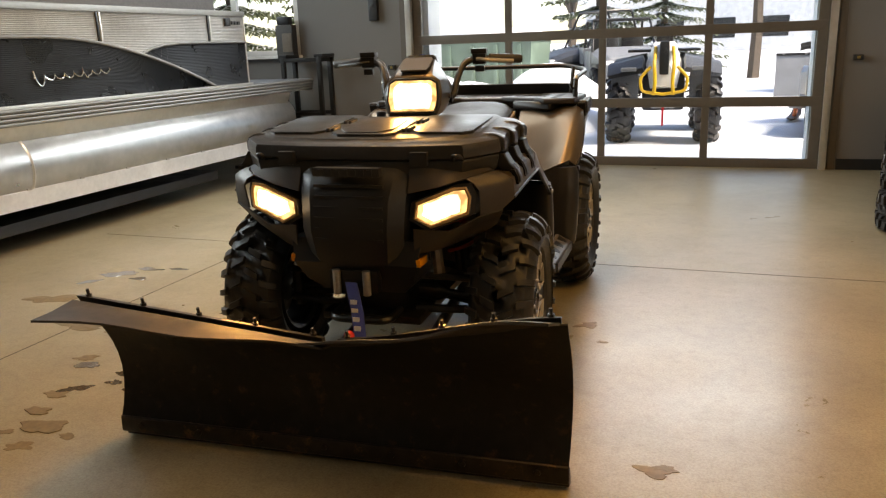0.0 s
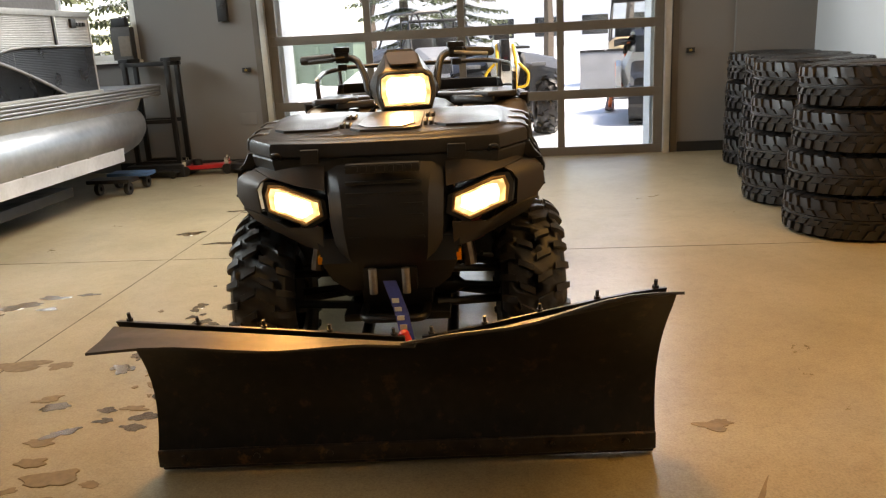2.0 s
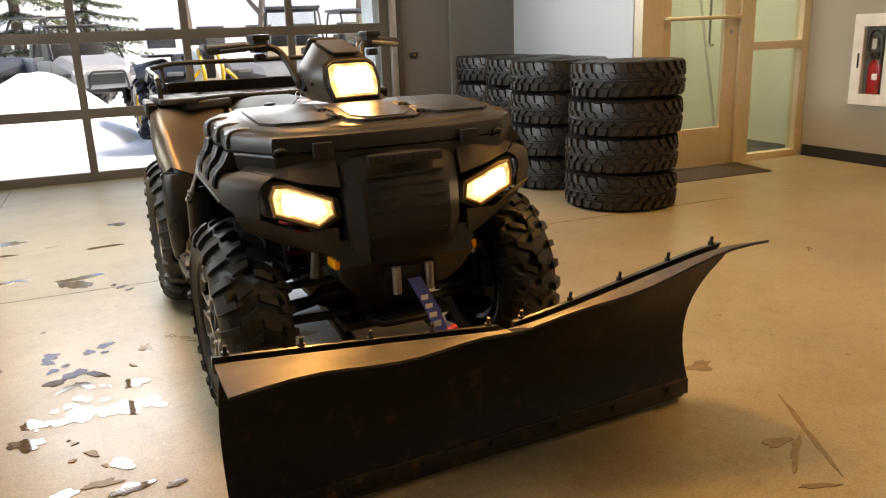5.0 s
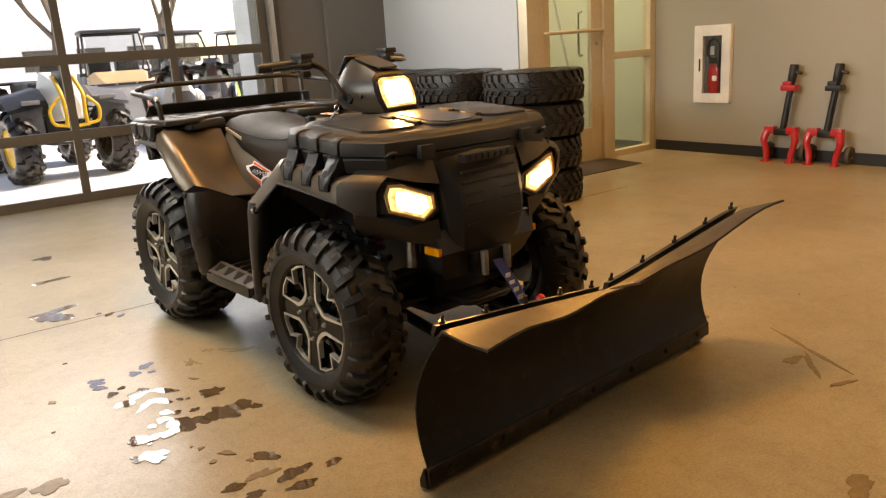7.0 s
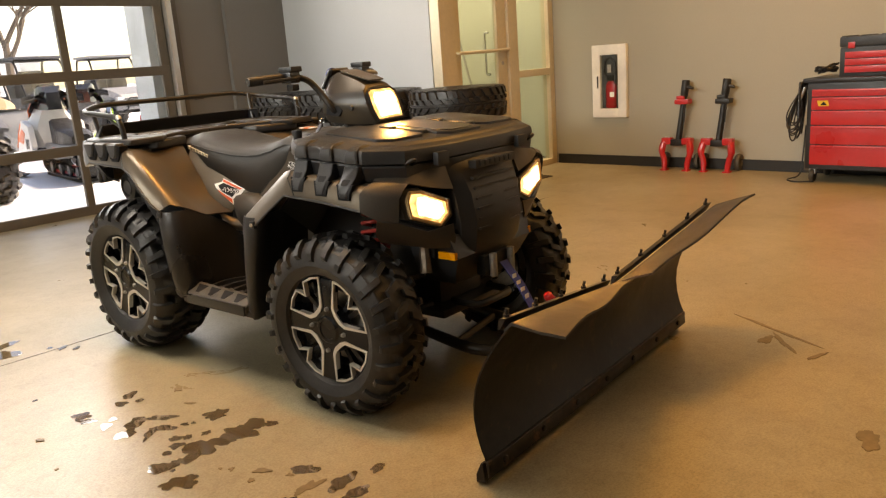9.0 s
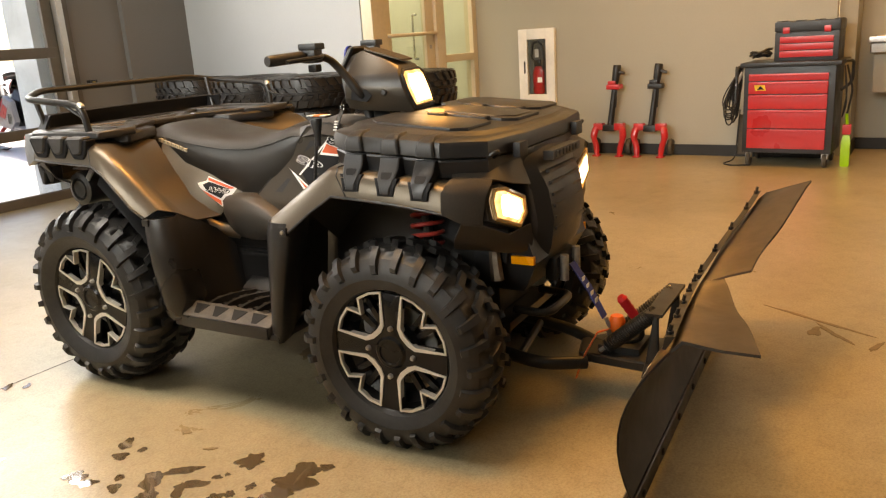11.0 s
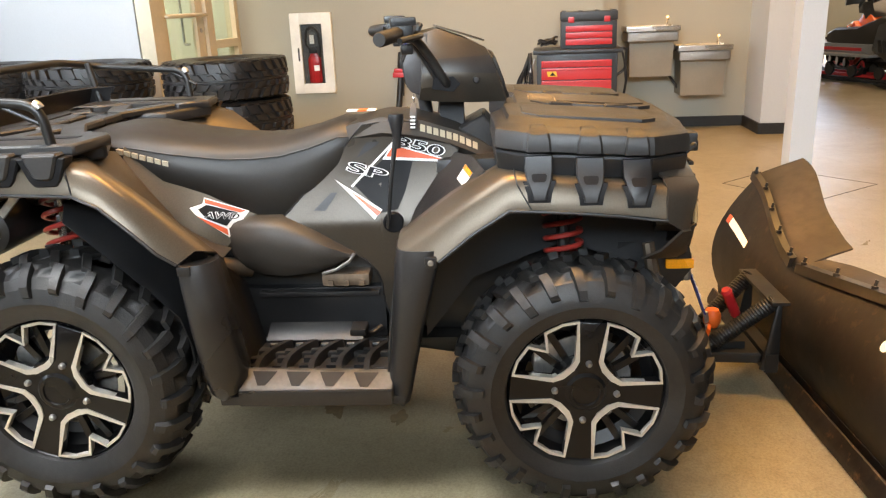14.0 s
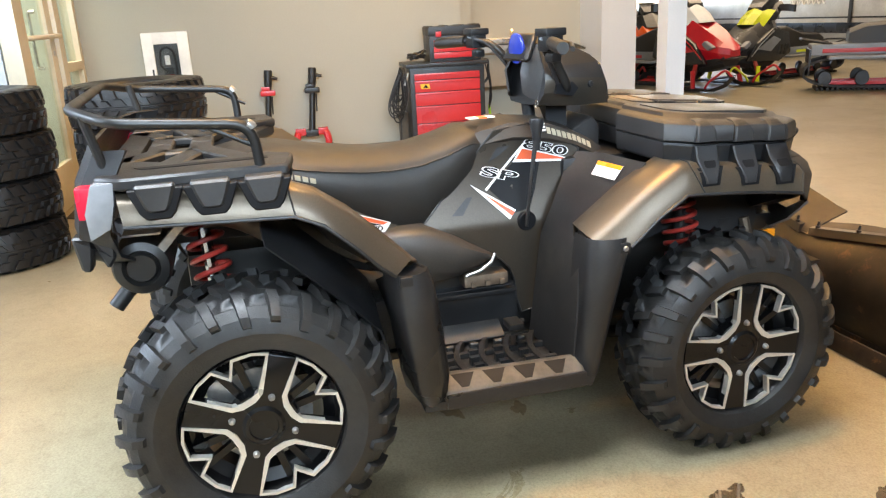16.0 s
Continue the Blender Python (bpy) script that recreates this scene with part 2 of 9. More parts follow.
LIME = material("lime_plastic", (0.30, 0.62, 0.025), 0.4, vary=0.04, bump=0.02)
WHITE_PLASTIC = material("white_plastic", (0.78, 0.77, 0.73), 0.45, vary=0.03, bump=0.02)
LENS_GLOW = material("lit_halogen_reflector", (0.35, 0.28, 0.2), 0.3, vary=0.1, grain=60, emit=(1.0, 0.60, 0.24), strength=0.7, bump=0.3)
LENS_CORE = material("lit_halogen_core", (0.35, 0.3, 0.22), 0.3, vary=0.1, grain=60, emit=(1.0, 0.82, 0.55), strength=2.2, bump=0.3)
EXHAUST = material("heat_stained_steel", (0.20, 0.15, 0.11), 0.45, 0.75, grain=30, vary=0.2, blot=9, blotch=0.35, bump=0.06)
TAIL_RED = material("red_tail_lens", (0.5, 0.01, 0.03), 0.2, vary=0.05, bump=0.02)

# ---- mesh helpers ----


def mesh_of(name, bm, mats, smooth=35):
    bmesh.ops.recalc_face_normals(bm, faces=bm.faces)
    me = bpy.data.meshes.new(name)
    bm.to_mesh(me)
    bm.free()
    for m in mats if isinstance(mats, (list, tuple)) else [mats]:
        me.materials.append(m)
    if smooth:
        for p in me.polygons:
            p.use_smooth = True
        me.set_sharp_from_angle(angle=radians(smooth))
    return me


def part(name, bm, mat, parent=None, label="", smooth=35):
    ob = new(name, mesh_of(name, bm, mat, smooth))
    ob.parent = parent
    if label:
        tagged(ob, label)
    return ob


def thing(name, label, category, m=None, group="", kind=""):
    ob = new(name)
    ob.empty_display_size = 0.1
    if m is not None:
        ob.matrix_world = m
    return tagged(ob, label, category, group, kind)


def single(name, bm, mat, label, category, m=None, group="", kind="", smooth=35):
    ob = new(name, mesh_of(name, bm, mat, smooth))
    if m is not None:
        ob.matrix_world = m
    return tagged(ob, label, category, group, kind)


def bevel_all(bm, faces_from, width, seg=2):
    if width > 0:
        faces = set(bm.faces[:][faces_from:])
        edges = {e for f in faces for e in f.edges}
        bmesh.ops.bevel(bm, geom=list(edges), offset=width, segments=seg, affect="EDGES", profile=0.7, clamp_overlap=True)


def box(bm, lo, hi, bevel=0.0, seg=2, m=None, mi=0):
    n = len(bm.faces)
    c = [(lo[i] + hi[i]) / 2 for i in range(3)]
    s = [max(1e-4, abs(hi[i] - lo[i])) for i in range(3)]
    t = Matrix.Translation(c) @ Matrix.Diagonal((*s, 1))
    bmesh.ops.create_cube(bm, size=1, matrix=t)
    bm.faces.ensure_lookup_table()
    if bevel:
        bevel_all(bm, n, bevel, seg)
    bm.faces.ensure_lookup_table()
    if m is not None or mi:
        fs = bm.faces[n:]
        if m is not None:
            vs = {v for f in fs for v in f.verts}
            bmesh.ops.transform(bm, matrix=m, verts=list(vs))
        for f in fs:
            f.material_index = mi
    return bm


def nb():
    return bmesh.new()


def boxed(lo, hi, bevel=0.0, seg=2):
    return box(nb(), lo, hi, bevel, seg)


def tube(bm, pts, r, n=10, closed=False, caps=True):
    """A round tube along a polyline; r may be a list of radii."""
    pts = [Vector(p) for p in pts]
    k = len(pts)
    rs = r if isinstance(r, (list, tuple)) else [r] * k
    rings = []
    up = None
    for i, p in enumerate(pts):
        a = pts[(i - 1) % k] if (closed or i > 0) else p
        b = pts[(i + 1) % k] if (closed or i < k - 1) else p
        d = (b - a).normalized()
        if up is None:
            up = d.orthogonal().normalized()
        up = (up - d * up.dot(d))
        up = up.normalized() if up.length > 1e-5 else d.orthogonal().normalized()
        side = d.cross(up)
        rings.append([bm.verts.new(p + rs[i] * (math.cos(2 * math.pi * j / n) * up + math.sin(2 * math.pi * j / n) * side)) for j in range(n)])
    for i in range(k if closed else k - 1):
        a, b = rings[i], rings[(i + 1) % k]
        for j in range(n):
            bm.faces.new((a[j], a[(j + 1) % n], b[(j + 1) % n], b[j]))
    if caps and not closed:
        bm.faces.new(rings[0][::-1])
        bm.faces.new(rings[-1])
    return bm


def rounded(pts, r, n=5):
    """A polyline with its inner corners rounded."""
    pts = [Vector(p) for p in pts]
    out = [pts[0]]
    for a, b, c in zip(pts, pts[1:], pts[2:]):
        u, w = (a - b), (c - b)
        q = min(r, u.length * 0.45, w.length * 0.45)
        s, e = b + u.normalized() * q, b + w.normalized() * q
        for i in range(n + 1):
            t = i / n
            out.append((1 - t) ** 2 * s + 2 * t * (1 - t) * b + t * t * e)
    return out + [pts[-1]]


def prism(bm, poly, a, b, axis="x", bevel=0.0, seg=1, place=None):
    """Extrude a 2D polygon from a to b along an axis; (u, v) are the other two axes in order."""
    n0 = len(bm.faces)
    i = "xyz".index(axis)

    def at(u, v, w):
        p = [u, v]
        p.insert(i, w)
        return place(p) if place else p

    lo = [bm.verts.new(at(u, v, a)) for u, v in poly]
    hi = [bm.verts.new(at(u, v, b)) for u, v in poly]
    k = len(poly)
    bm.faces.new(lo[::-1])
    bm.faces.new(hi)
    for j in range(k):
        bm.faces.new((lo[j], lo[(j + 1) % k], hi[(j + 1) % k], hi[j]))
    if bevel:
        bm.faces.ensure_lookup_table()
        bmesh.ops.recalc_face_normals(bm, faces=bm.faces[n0:])
        bevel_all(bm, n0, bevel, seg)
    return bm


def loft(bm, rows, caps=True, ring=True):
    """Join rows of points by quads; ring: each row is a closed loop."""
    vs = [[bm.verts.new(p) for p in row] for row in rows]
    k = len(vs[0])
    for a, b in zip(vs, vs[1:]):
        for j in range(k if ring else k - 1):
            bm.faces.new((a[j], a[(j + 1) % k], b[(j + 1) % k], b[j]))
    if caps and ring:
        bm.faces.new(vs[0][::-1])
        bm.faces.new(vs[-1])
    return bm


def sheet(rows, thick, bm=None):
    """An open surface through rows of points, with a thickness."""
    own = nb()
    loft(own, rows, caps=False, ring=False)
    bmesh.ops.recalc_face_normals(own, faces=own.faces)
    bmesh.ops.solidify(own, geom=own.faces[:], thickness=thick)
    if bm is None:
        return own
    me = bpy.data.meshes.new("tmp")
    own.to_mesh(me)
    own.free()
    bm.from_mesh(me)
    bpy.data.meshes.remove(me)
    return bm


def lathe(bm, profile, n=32, axis="x", m=None):
    """Revolve (radius, along) points round an axis."""
    rows = []
    for i in range(n):
        a = 2 * math.pi * i / n
        row = []
        for r, w in profile:
            u, v = r * math.cos(a), r * math.sin(a)
            p = {"x": (w, u, v), "y": (u, w, v), "z": (u, v, w)}[axis]
            row.append(m @ Vector(p) if m is not None else p)
        rows.append(row)
    vs = [[bm.verts.new(p) for p in row] for row in rows]
    for i in range(n):
        a, b = vs[i], vs[(i + 1) % n]
        for j in range(len(profile) - 1):
            bm.faces.new((a[j], a[j + 1], b[j + 1], b[j]))
    bmesh.ops.remove_doubles(bm, verts=bm.verts, dist=1e-5)
    return bm


def coil(bm, a, b, r, turns, wire, n=8, steps=14):
    a, b = Vector(a), Vector(b)
    d = (b - a).normalized()
    u = d.orthogonal().normalized()
    w = d.cross(u)
    k = int(turns * steps)
    tube(bm, [a + (b - a) * i / k + r * (math.cos(2 * math.pi * i / steps) * u + math.sin(2 * math.pi * i / steps) * w) for i in range(k + 1)], wire, n)
    return bm


def lettering(body, size, depth=0.0008, bold=0.0):
    """A bmesh of built-in-font text, centred, in the xy plane."""
    cu = bpy.data.curves.new("text", "FONT")
    cu.offset = bold * size
    cu.body, cu.size, cu.extrude, cu.align_x, cu.align_y = body, size, depth, "CENTER", "CENTER"
    ob = bpy.data.objects.new("text", cu)
    me = bpy.data.meshes.new_from_object(ob)
    bm = nb()
    bm.from_mesh(me)
    bpy.data.objects.remove(ob)
    bpy.data.curves.remove(cu)
    bpy.data.meshes.remove(me)
    return bm


# ---- building ----
DOOR_Y, DOOR_X0, DOOR_X1, DOOR_H = 8.40, -2.84, 1.16, 3.26
CEIL = 5.6


def structure(name, bm, mat, label, smooth=None):
    return single(name, bm, mat, label, name.split("_")[0], kind="structure", smooth=smooth)


bm = nb()
bm.faces.new([bm.verts.new(p) for p in ((-7.6, -9, 0), (15, -9, 0), (15, 8.62, 0), (-7.6, 8.62, 0))])
structure("floor", bm, FLOOR, "polished tan concrete floor with scuffs and damp spots")
structure("ceiling", boxed((-7.6, -9, CEIL), (15, 8.7, CEIL + 0.15)), CEILING_M, "plain painted ceiling")

# front wall with the sectional door and one window
bm = nb()
box(bm, (DOOR_X1, DOOR_Y, 0), (2.62, 8.62, CEIL))
box(bm, (1.82, DOOR_Y - 0.06, 0), (2.60, DOOR_Y - 0.002, CEIL))
box(bm, (DOOR_X0, DOOR_Y, DOOR_H), (DOOR_X1, 8.62, CEIL))
box(bm, (-4.20, DOOR_Y, 0), (DOOR_X0, 8.62, CEIL))
box(bm, (-5.9, DOOR_Y, 0), (-4.20, 8.62, 1.18))
box(bm, (-5.9, DOOR_Y, 2.5), (-4.20, 8.62, CEIL))
box(bm, (-7.6, DOOR_Y, 0), (-5.9, 8.62, CEIL))
structure("wall_north", bm, WALL_GREY, "grey painted wall round the glazed sectional door")
bm = nb()
prism(bm, [(2.57, DOOR_Y), (2.72, DOOR_Y), (2.54, 5.99), (2.39, 5.99)], 0, CEIL, "z")
structure("wall_vestibule", bm, WALL_WHITE, "white painted wall behind the tyre stacks")
bm = nb()
box(bm, (2.39, 5.90, 2.15), (4.36, 5.99, CEIL))
structure("wall_over_glass_door", bm, WALL_BEIGE, "beige wall above the glass door")
bm = nb()
box(bm, (4.22, 2.52, 0), (4.36, 5.90, CEIL))
box(bm, (4.36, 2.38, 0), (4.80, 2.519, CEIL))
box(bm, (4.80, 1.08, 0), (4.94, 2.519, CEIL))
structure("wall_east", bm, WALL_BEIGE, "beige painted wall with a recess for the fountains")
bm = nb()
box(bm, (4.25, 0.71, 0), (4.95, 1.08, CEIL))
structure("wall_pier", bm, WALL_WHITE, "pale painted wall pier beside the drinking fountains")
structure("column", boxed((2.12, 1.36, 0), (2.27, 1.51, CEIL), 0.004), WALL_WHITE, "white painted square steel column")
bm = nb()
box(bm, (4.95, 0.9, 0), (15, 1.08, CEIL))
box(bm, (14.8, -9, 0), (15, 0.9, 1.10))
box(bm, (14.8, -9, 2.9), (15, 0.9, CEIL))
box(bm, (14.8, -0.2, 1.10), (15, 0.9, 2.9))
box(bm, (14.8, -9, 1.10), (15, -8.6, 2.9))
structure("wall_showroom", bm, WALL_BEIGE, "showroom wall with a long window band")
bm = nb()
box(bm, (-7.6, -9, 0), (15, -8.8, CEIL))
structure("wall_south", bm, WALL_BEIGE, "plain beige wall")
# Unseen wall; its high opening is only added to hold the fill lamp.
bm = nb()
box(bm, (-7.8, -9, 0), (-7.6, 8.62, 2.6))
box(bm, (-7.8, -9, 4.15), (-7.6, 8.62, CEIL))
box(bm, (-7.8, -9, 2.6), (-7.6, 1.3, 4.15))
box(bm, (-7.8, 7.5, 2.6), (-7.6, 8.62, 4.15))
structure("wall_west", bm, WALL_GREY, "plain grey wall with an unseen opening added for the west fill light")
bm = nb()
box(bm, (2.72, 8.0, 0), (4.6, 8.15, CEIL))
structure("wall_back_room", bm, WALL_SAGE, "pale sage vestibule wall")
structure("wall_back_room_side", boxed((4.6, 5.99, 0), (4.75, 8.15, CEIL)), WALL_SAGE, "pale side wall of the vestibule")

# baseboards
bm = nb()
box(bm, (4.205, 2.52, 0), (4.219, 5.86, 0.10), 0.002)
box(bm, (4.36, 2.36, 0), (4.79, 2.379, 0.10), 0.002)
box(bm, (4.78, 1.10, 0), (4.799, 2.37, 0.10), 0.002)
box(bm, (4.235, 1.081, 0), (4.78, 1.10, 0.10), 0.002)
box(bm, (4.235, 0.71, 0), (4.249, 1.081, 0.10), 0.002)
box(bm, (1.30, 8.385, 0), (1.82, 8.399, 0.10), 0.002)
box(bm, (1.82, 8.325, 0), (2.56, 8.339, 0.10), 0.002)
box(bm, (-4.6, 8.385, 0), (-2.98, 8.399, 0.10), 0.002)
structure("baseboard", bm, BASEBOARD_M, "black vinyl baseboard along the walls")
# ---- sectional door ----
door = thing("sectional_door", "glazed aluminium sectional garage door, shut", "garage door", pose(0, DOOR_Y + 0.03, 0), kind="structure")
COLS = [DOOR_X0, -1.795, -0.845, 0.14, DOOR_X1]
RAILS = [0.0, 0.617, 1.285, 1.945, 2.60, DOOR_H]
for z, h0, h1 in ((0.0, 0.0, 0.085), (0.617, -0.045, 0.045), (1.285, -0.045, 0.045), (1.945, -0.045, 0.045), (2.60, -0.045, 0.045), (DOOR_H, -0.09, 0.0)):
    part("rail", boxed((DOOR_X0, -0.022, z + h0), (DOOR_X1, 0.028, z + h1), 0.004), DOOR_ALU, door)
for x, w0, w1 in ((DOOR_X0, 0, 0.10), (COLS[1], -0.035, 0.035), (COLS[2], -0.035, 0.035), (COLS[3], -0.035, 0.035), (DOOR_X1, -0.10, 0.0)):
    part("stile", boxed((x + w0, -0.018, 0.002), (x + w1, 0.024, DOOR_H), 0.003), DOOR_ALU, door)
for i in range(4):
    for j in range(5):
        p = part("pane", boxed((COLS[i] + 0.02, 0.0, RAILS[j] + 0.03), (COLS[i + 1] - 0.02, 0.006, RAILS[j + 1] - 0.03)), DOOR_PANE, door)
        p.visible_shadow = False
for s, x in ((-1, DOOR_X0), (1, DOOR_X1)):
    part("track", boxed((x + s * 0.02 - 0.03, -0.10, 0), (x + s * 0.02 + 0.03, -0.03, 3.62), 0.004), ALU, door, "galvanised steel door track")
    part("jamb_trim", boxed((x + s * 0.10 - 0.03, -0.05, 0), (x + s * 0.10 + 0.03, -0.032, 3.42), 0.004), DOOR_ALU, door)
part("hatch_rail", boxed((DOOR_X0, -0.012, DOOR_H), (DOOR_X1, 0.02, DOOR_H + 0.05)), DOOR_ALU, door)
for x, z in ((-3.08, 1.02), (1.40, 1.00)):
    s = thing("door_sensor", "small yellow photo-eye box fixed beside the door track", "sensor", pose(x, DOOR_Y, z), "door sensors")
    part("housing", boxed((-0.04, -0.05, -0.025), (0.04, -0.002, 0.025), 0.006), BLACK_PLASTIC, s)
    part("eye", boxed((-0.014, -0.056, -0.012), (0.014, -0.049, 0.012), 0.003), BROWN_YELLOW, s, "yellow sensor face")
s = thing("wall_switch", "dark push-button box on the wall beside the door", "switch", pose(-3.26, DOOR_Y, 1.62))
part("housing", boxed((-0.05, -0.06, -0.11), (0.05, -0.002, 0.11), 0.008), BLACK_PLASTIC, s)
part("button", boxed((-0.02, -0.068, 0.02), (0.02, -0.059, 0.06), 0.006), GREY_PLASTIC, s)
s = thing("wall_outlet", "grey cover plate low on the wall", "outlet", pose(-3.12, DOOR_Y, 0.52))
part("plate", boxed((-0.09, -0.012, -0.06), (0.09, -0.002, 0.06), 0.004), WALL_GREY, s)

# ---- window beside the boat ----
win = thing("window_1", "white-framed window looking onto a snowy spruce", "window", pose(-5.05, DOOR_Y, 1.18), kind="structure")
part("window_sill", boxed((-0.9, -0.06, -0.03), (0.87, 0.10, 0.0), 0.006), WHITE_PLASTIC, win)
for x in (-0.82, -0.02, 0.80):
    part("stile", boxed((x - 0.035, 0.05, 0.0), (x + 0.035, 0.11, 1.3), 0.005), WHITE_PLASTIC, win)
for z in (0.0, 1.26):
    part("rail", boxed((-0.82, 0.052, z), (0.80, 0.108, z + 0.06), 0.005), WHITE_PLASTIC, win)
for x in (-0.42, 0.39):
    p = part("pane", boxed((x - 0.38, 0.075, 0.04), (x + 0.38, 0.08, 1.27)), PANE, win)
    p.visible_shadow = False

# ---- glass door and sidelight ----
gd = thing("glass_door_1", "champagne aluminium glass entrance door with a push bar", "door", pose(0, 5.93, 0), kind="structure")
part("jamb", boxed((2.392, -0.06, 0), (2.60, 0.05, 2.15), 0.004), CHAMPAGNE, gd)
part("mullion", boxed((3.41, -0.06, 0), (3.56, 0.05, 2.15), 0.004), CHAMPAGNE, gd)
part("jamb", boxed((4.13, -0.045, 0), (4.215, 0.05, 2.15), 0.004), CHAMPAGNE, gd)
part("header", boxed((2.60, -0.055, 2.04), (4.13, 0.045, 2.149), 0.004), CHAMPAGNE, gd)
for z0, z1 in ((0.0, 0.06), (0.96, 1.03)):
    part("sidelight_rail", boxed((3.56, -0.05, z0), (4.13, 0.04, z1), 0.004), CHAMPAGNE, gd)
for z0, z1 in ((0.06, 0.96), (1.03, 2.04)):
    part("pane", boxed((3.57, -0.005, z0), (4.12, 0.001, z1)), PANE_GREEN, gd).visible_shadow = False
leaf = part("leaf", boxed((2.605, -0.03, 0.01), (2.70, 0.015, 2.035), 0.003), CHAMPAGNE, gd)
part("leaf_stile", boxed((3.26, -0.03, 0.01), (3.405, 0.015, 2.035), 0.003), CHAMPAGNE, leaf)
part("bottom_rail", boxed((2.70, -0.029, 0.01), (3.26, 0.014, 0.33), 0.003), CHAMPAGNE, leaf)
part("top_rail", boxed((2.70, -0.029, 1.92), (3.26, 0.014, 2.034), 0.003), CHAMPAGNE, leaf)
part("pane", boxed((2.69, -0.006, 0.32), (3.27, 0.0, 1.93)), PANE_GREEN, leaf).visible_shadow = False
part("push_bar", tube(nb(), rounded([(2.62, -0.035, 1.24), (2.62, -0.085, 1.24), (3.38, -0.085, 1.245), (3.38, -0.035, 1.245)], 0.03), 0.016, 12), CHAMPAGNE, leaf, "champagne metal push bar")
part("pull_handle", tube(nb(), rounded([(3.18, 0.015, 1.42), (3.18, 0.06, 1.42), (3.18, 0.06, 1.02), (3.18, 0.015, 1.02)], 0.03), 0.012, 10), CHROME, leaf)
part("lock", lathe(nb(), [(0.0, -0.036), (0.018, -0.036), (0.02, -0.028), (0.02, -0.02)], 16, "y", Matrix.Translation((3.33, 0, 1.12))), STEEL, leaf)

# broom and pole behind the door, floor tray
for x, lean, m_, nm, lb in ((3.0, 0.30, YELLOW, "broom", "yellow-handled push broom leaning in the vestibule"), (3.12, 0.18, BLACK_METAL, "snow_brush", "black-handled brush leaning in the vestibule"), (3.72, 0.22, STEEL, "squeegee", "grey-handled squeegee leaning in the vestibule")):
    b_ = thing(nm, lb, "broom", pose(x, 6.55, 0.0))
    part("handle", tube(nb(), [(-lean * 0.3, -0.2, 0.06), (lean, 0.5, 1.65)], 0.014, 8), m_, b_)
    part("head", boxed((-lean * 0.3 - 0.2, -0.26, 0.0), (-lean * 0.3 + 0.2, -0.16, 0.09), 0.01), BLACK_PLASTIC, b_)
single("boot_tray", boxed((2.75, 6.1, 0), (4.5, 7.6, 0.02), 0.004), BLACK_PLASTIC, "black rubber floor tray in the vestibule", "mat")
bm = nb()
prism(bm, [(2.42, 5.40), (3.37, 5.38), (3.44, 5.86), (2.60, 5.86)], 0.0, 0.008, "z", 0.003)
single("door_mat", bm, material("charcoal_mat", (0.055, 0.044, 0.032), 0.95, grain=250, vary=0.3, bump=0.5), "flat charcoal entrance mat on the floor", "mat")

# ---- wheels ----


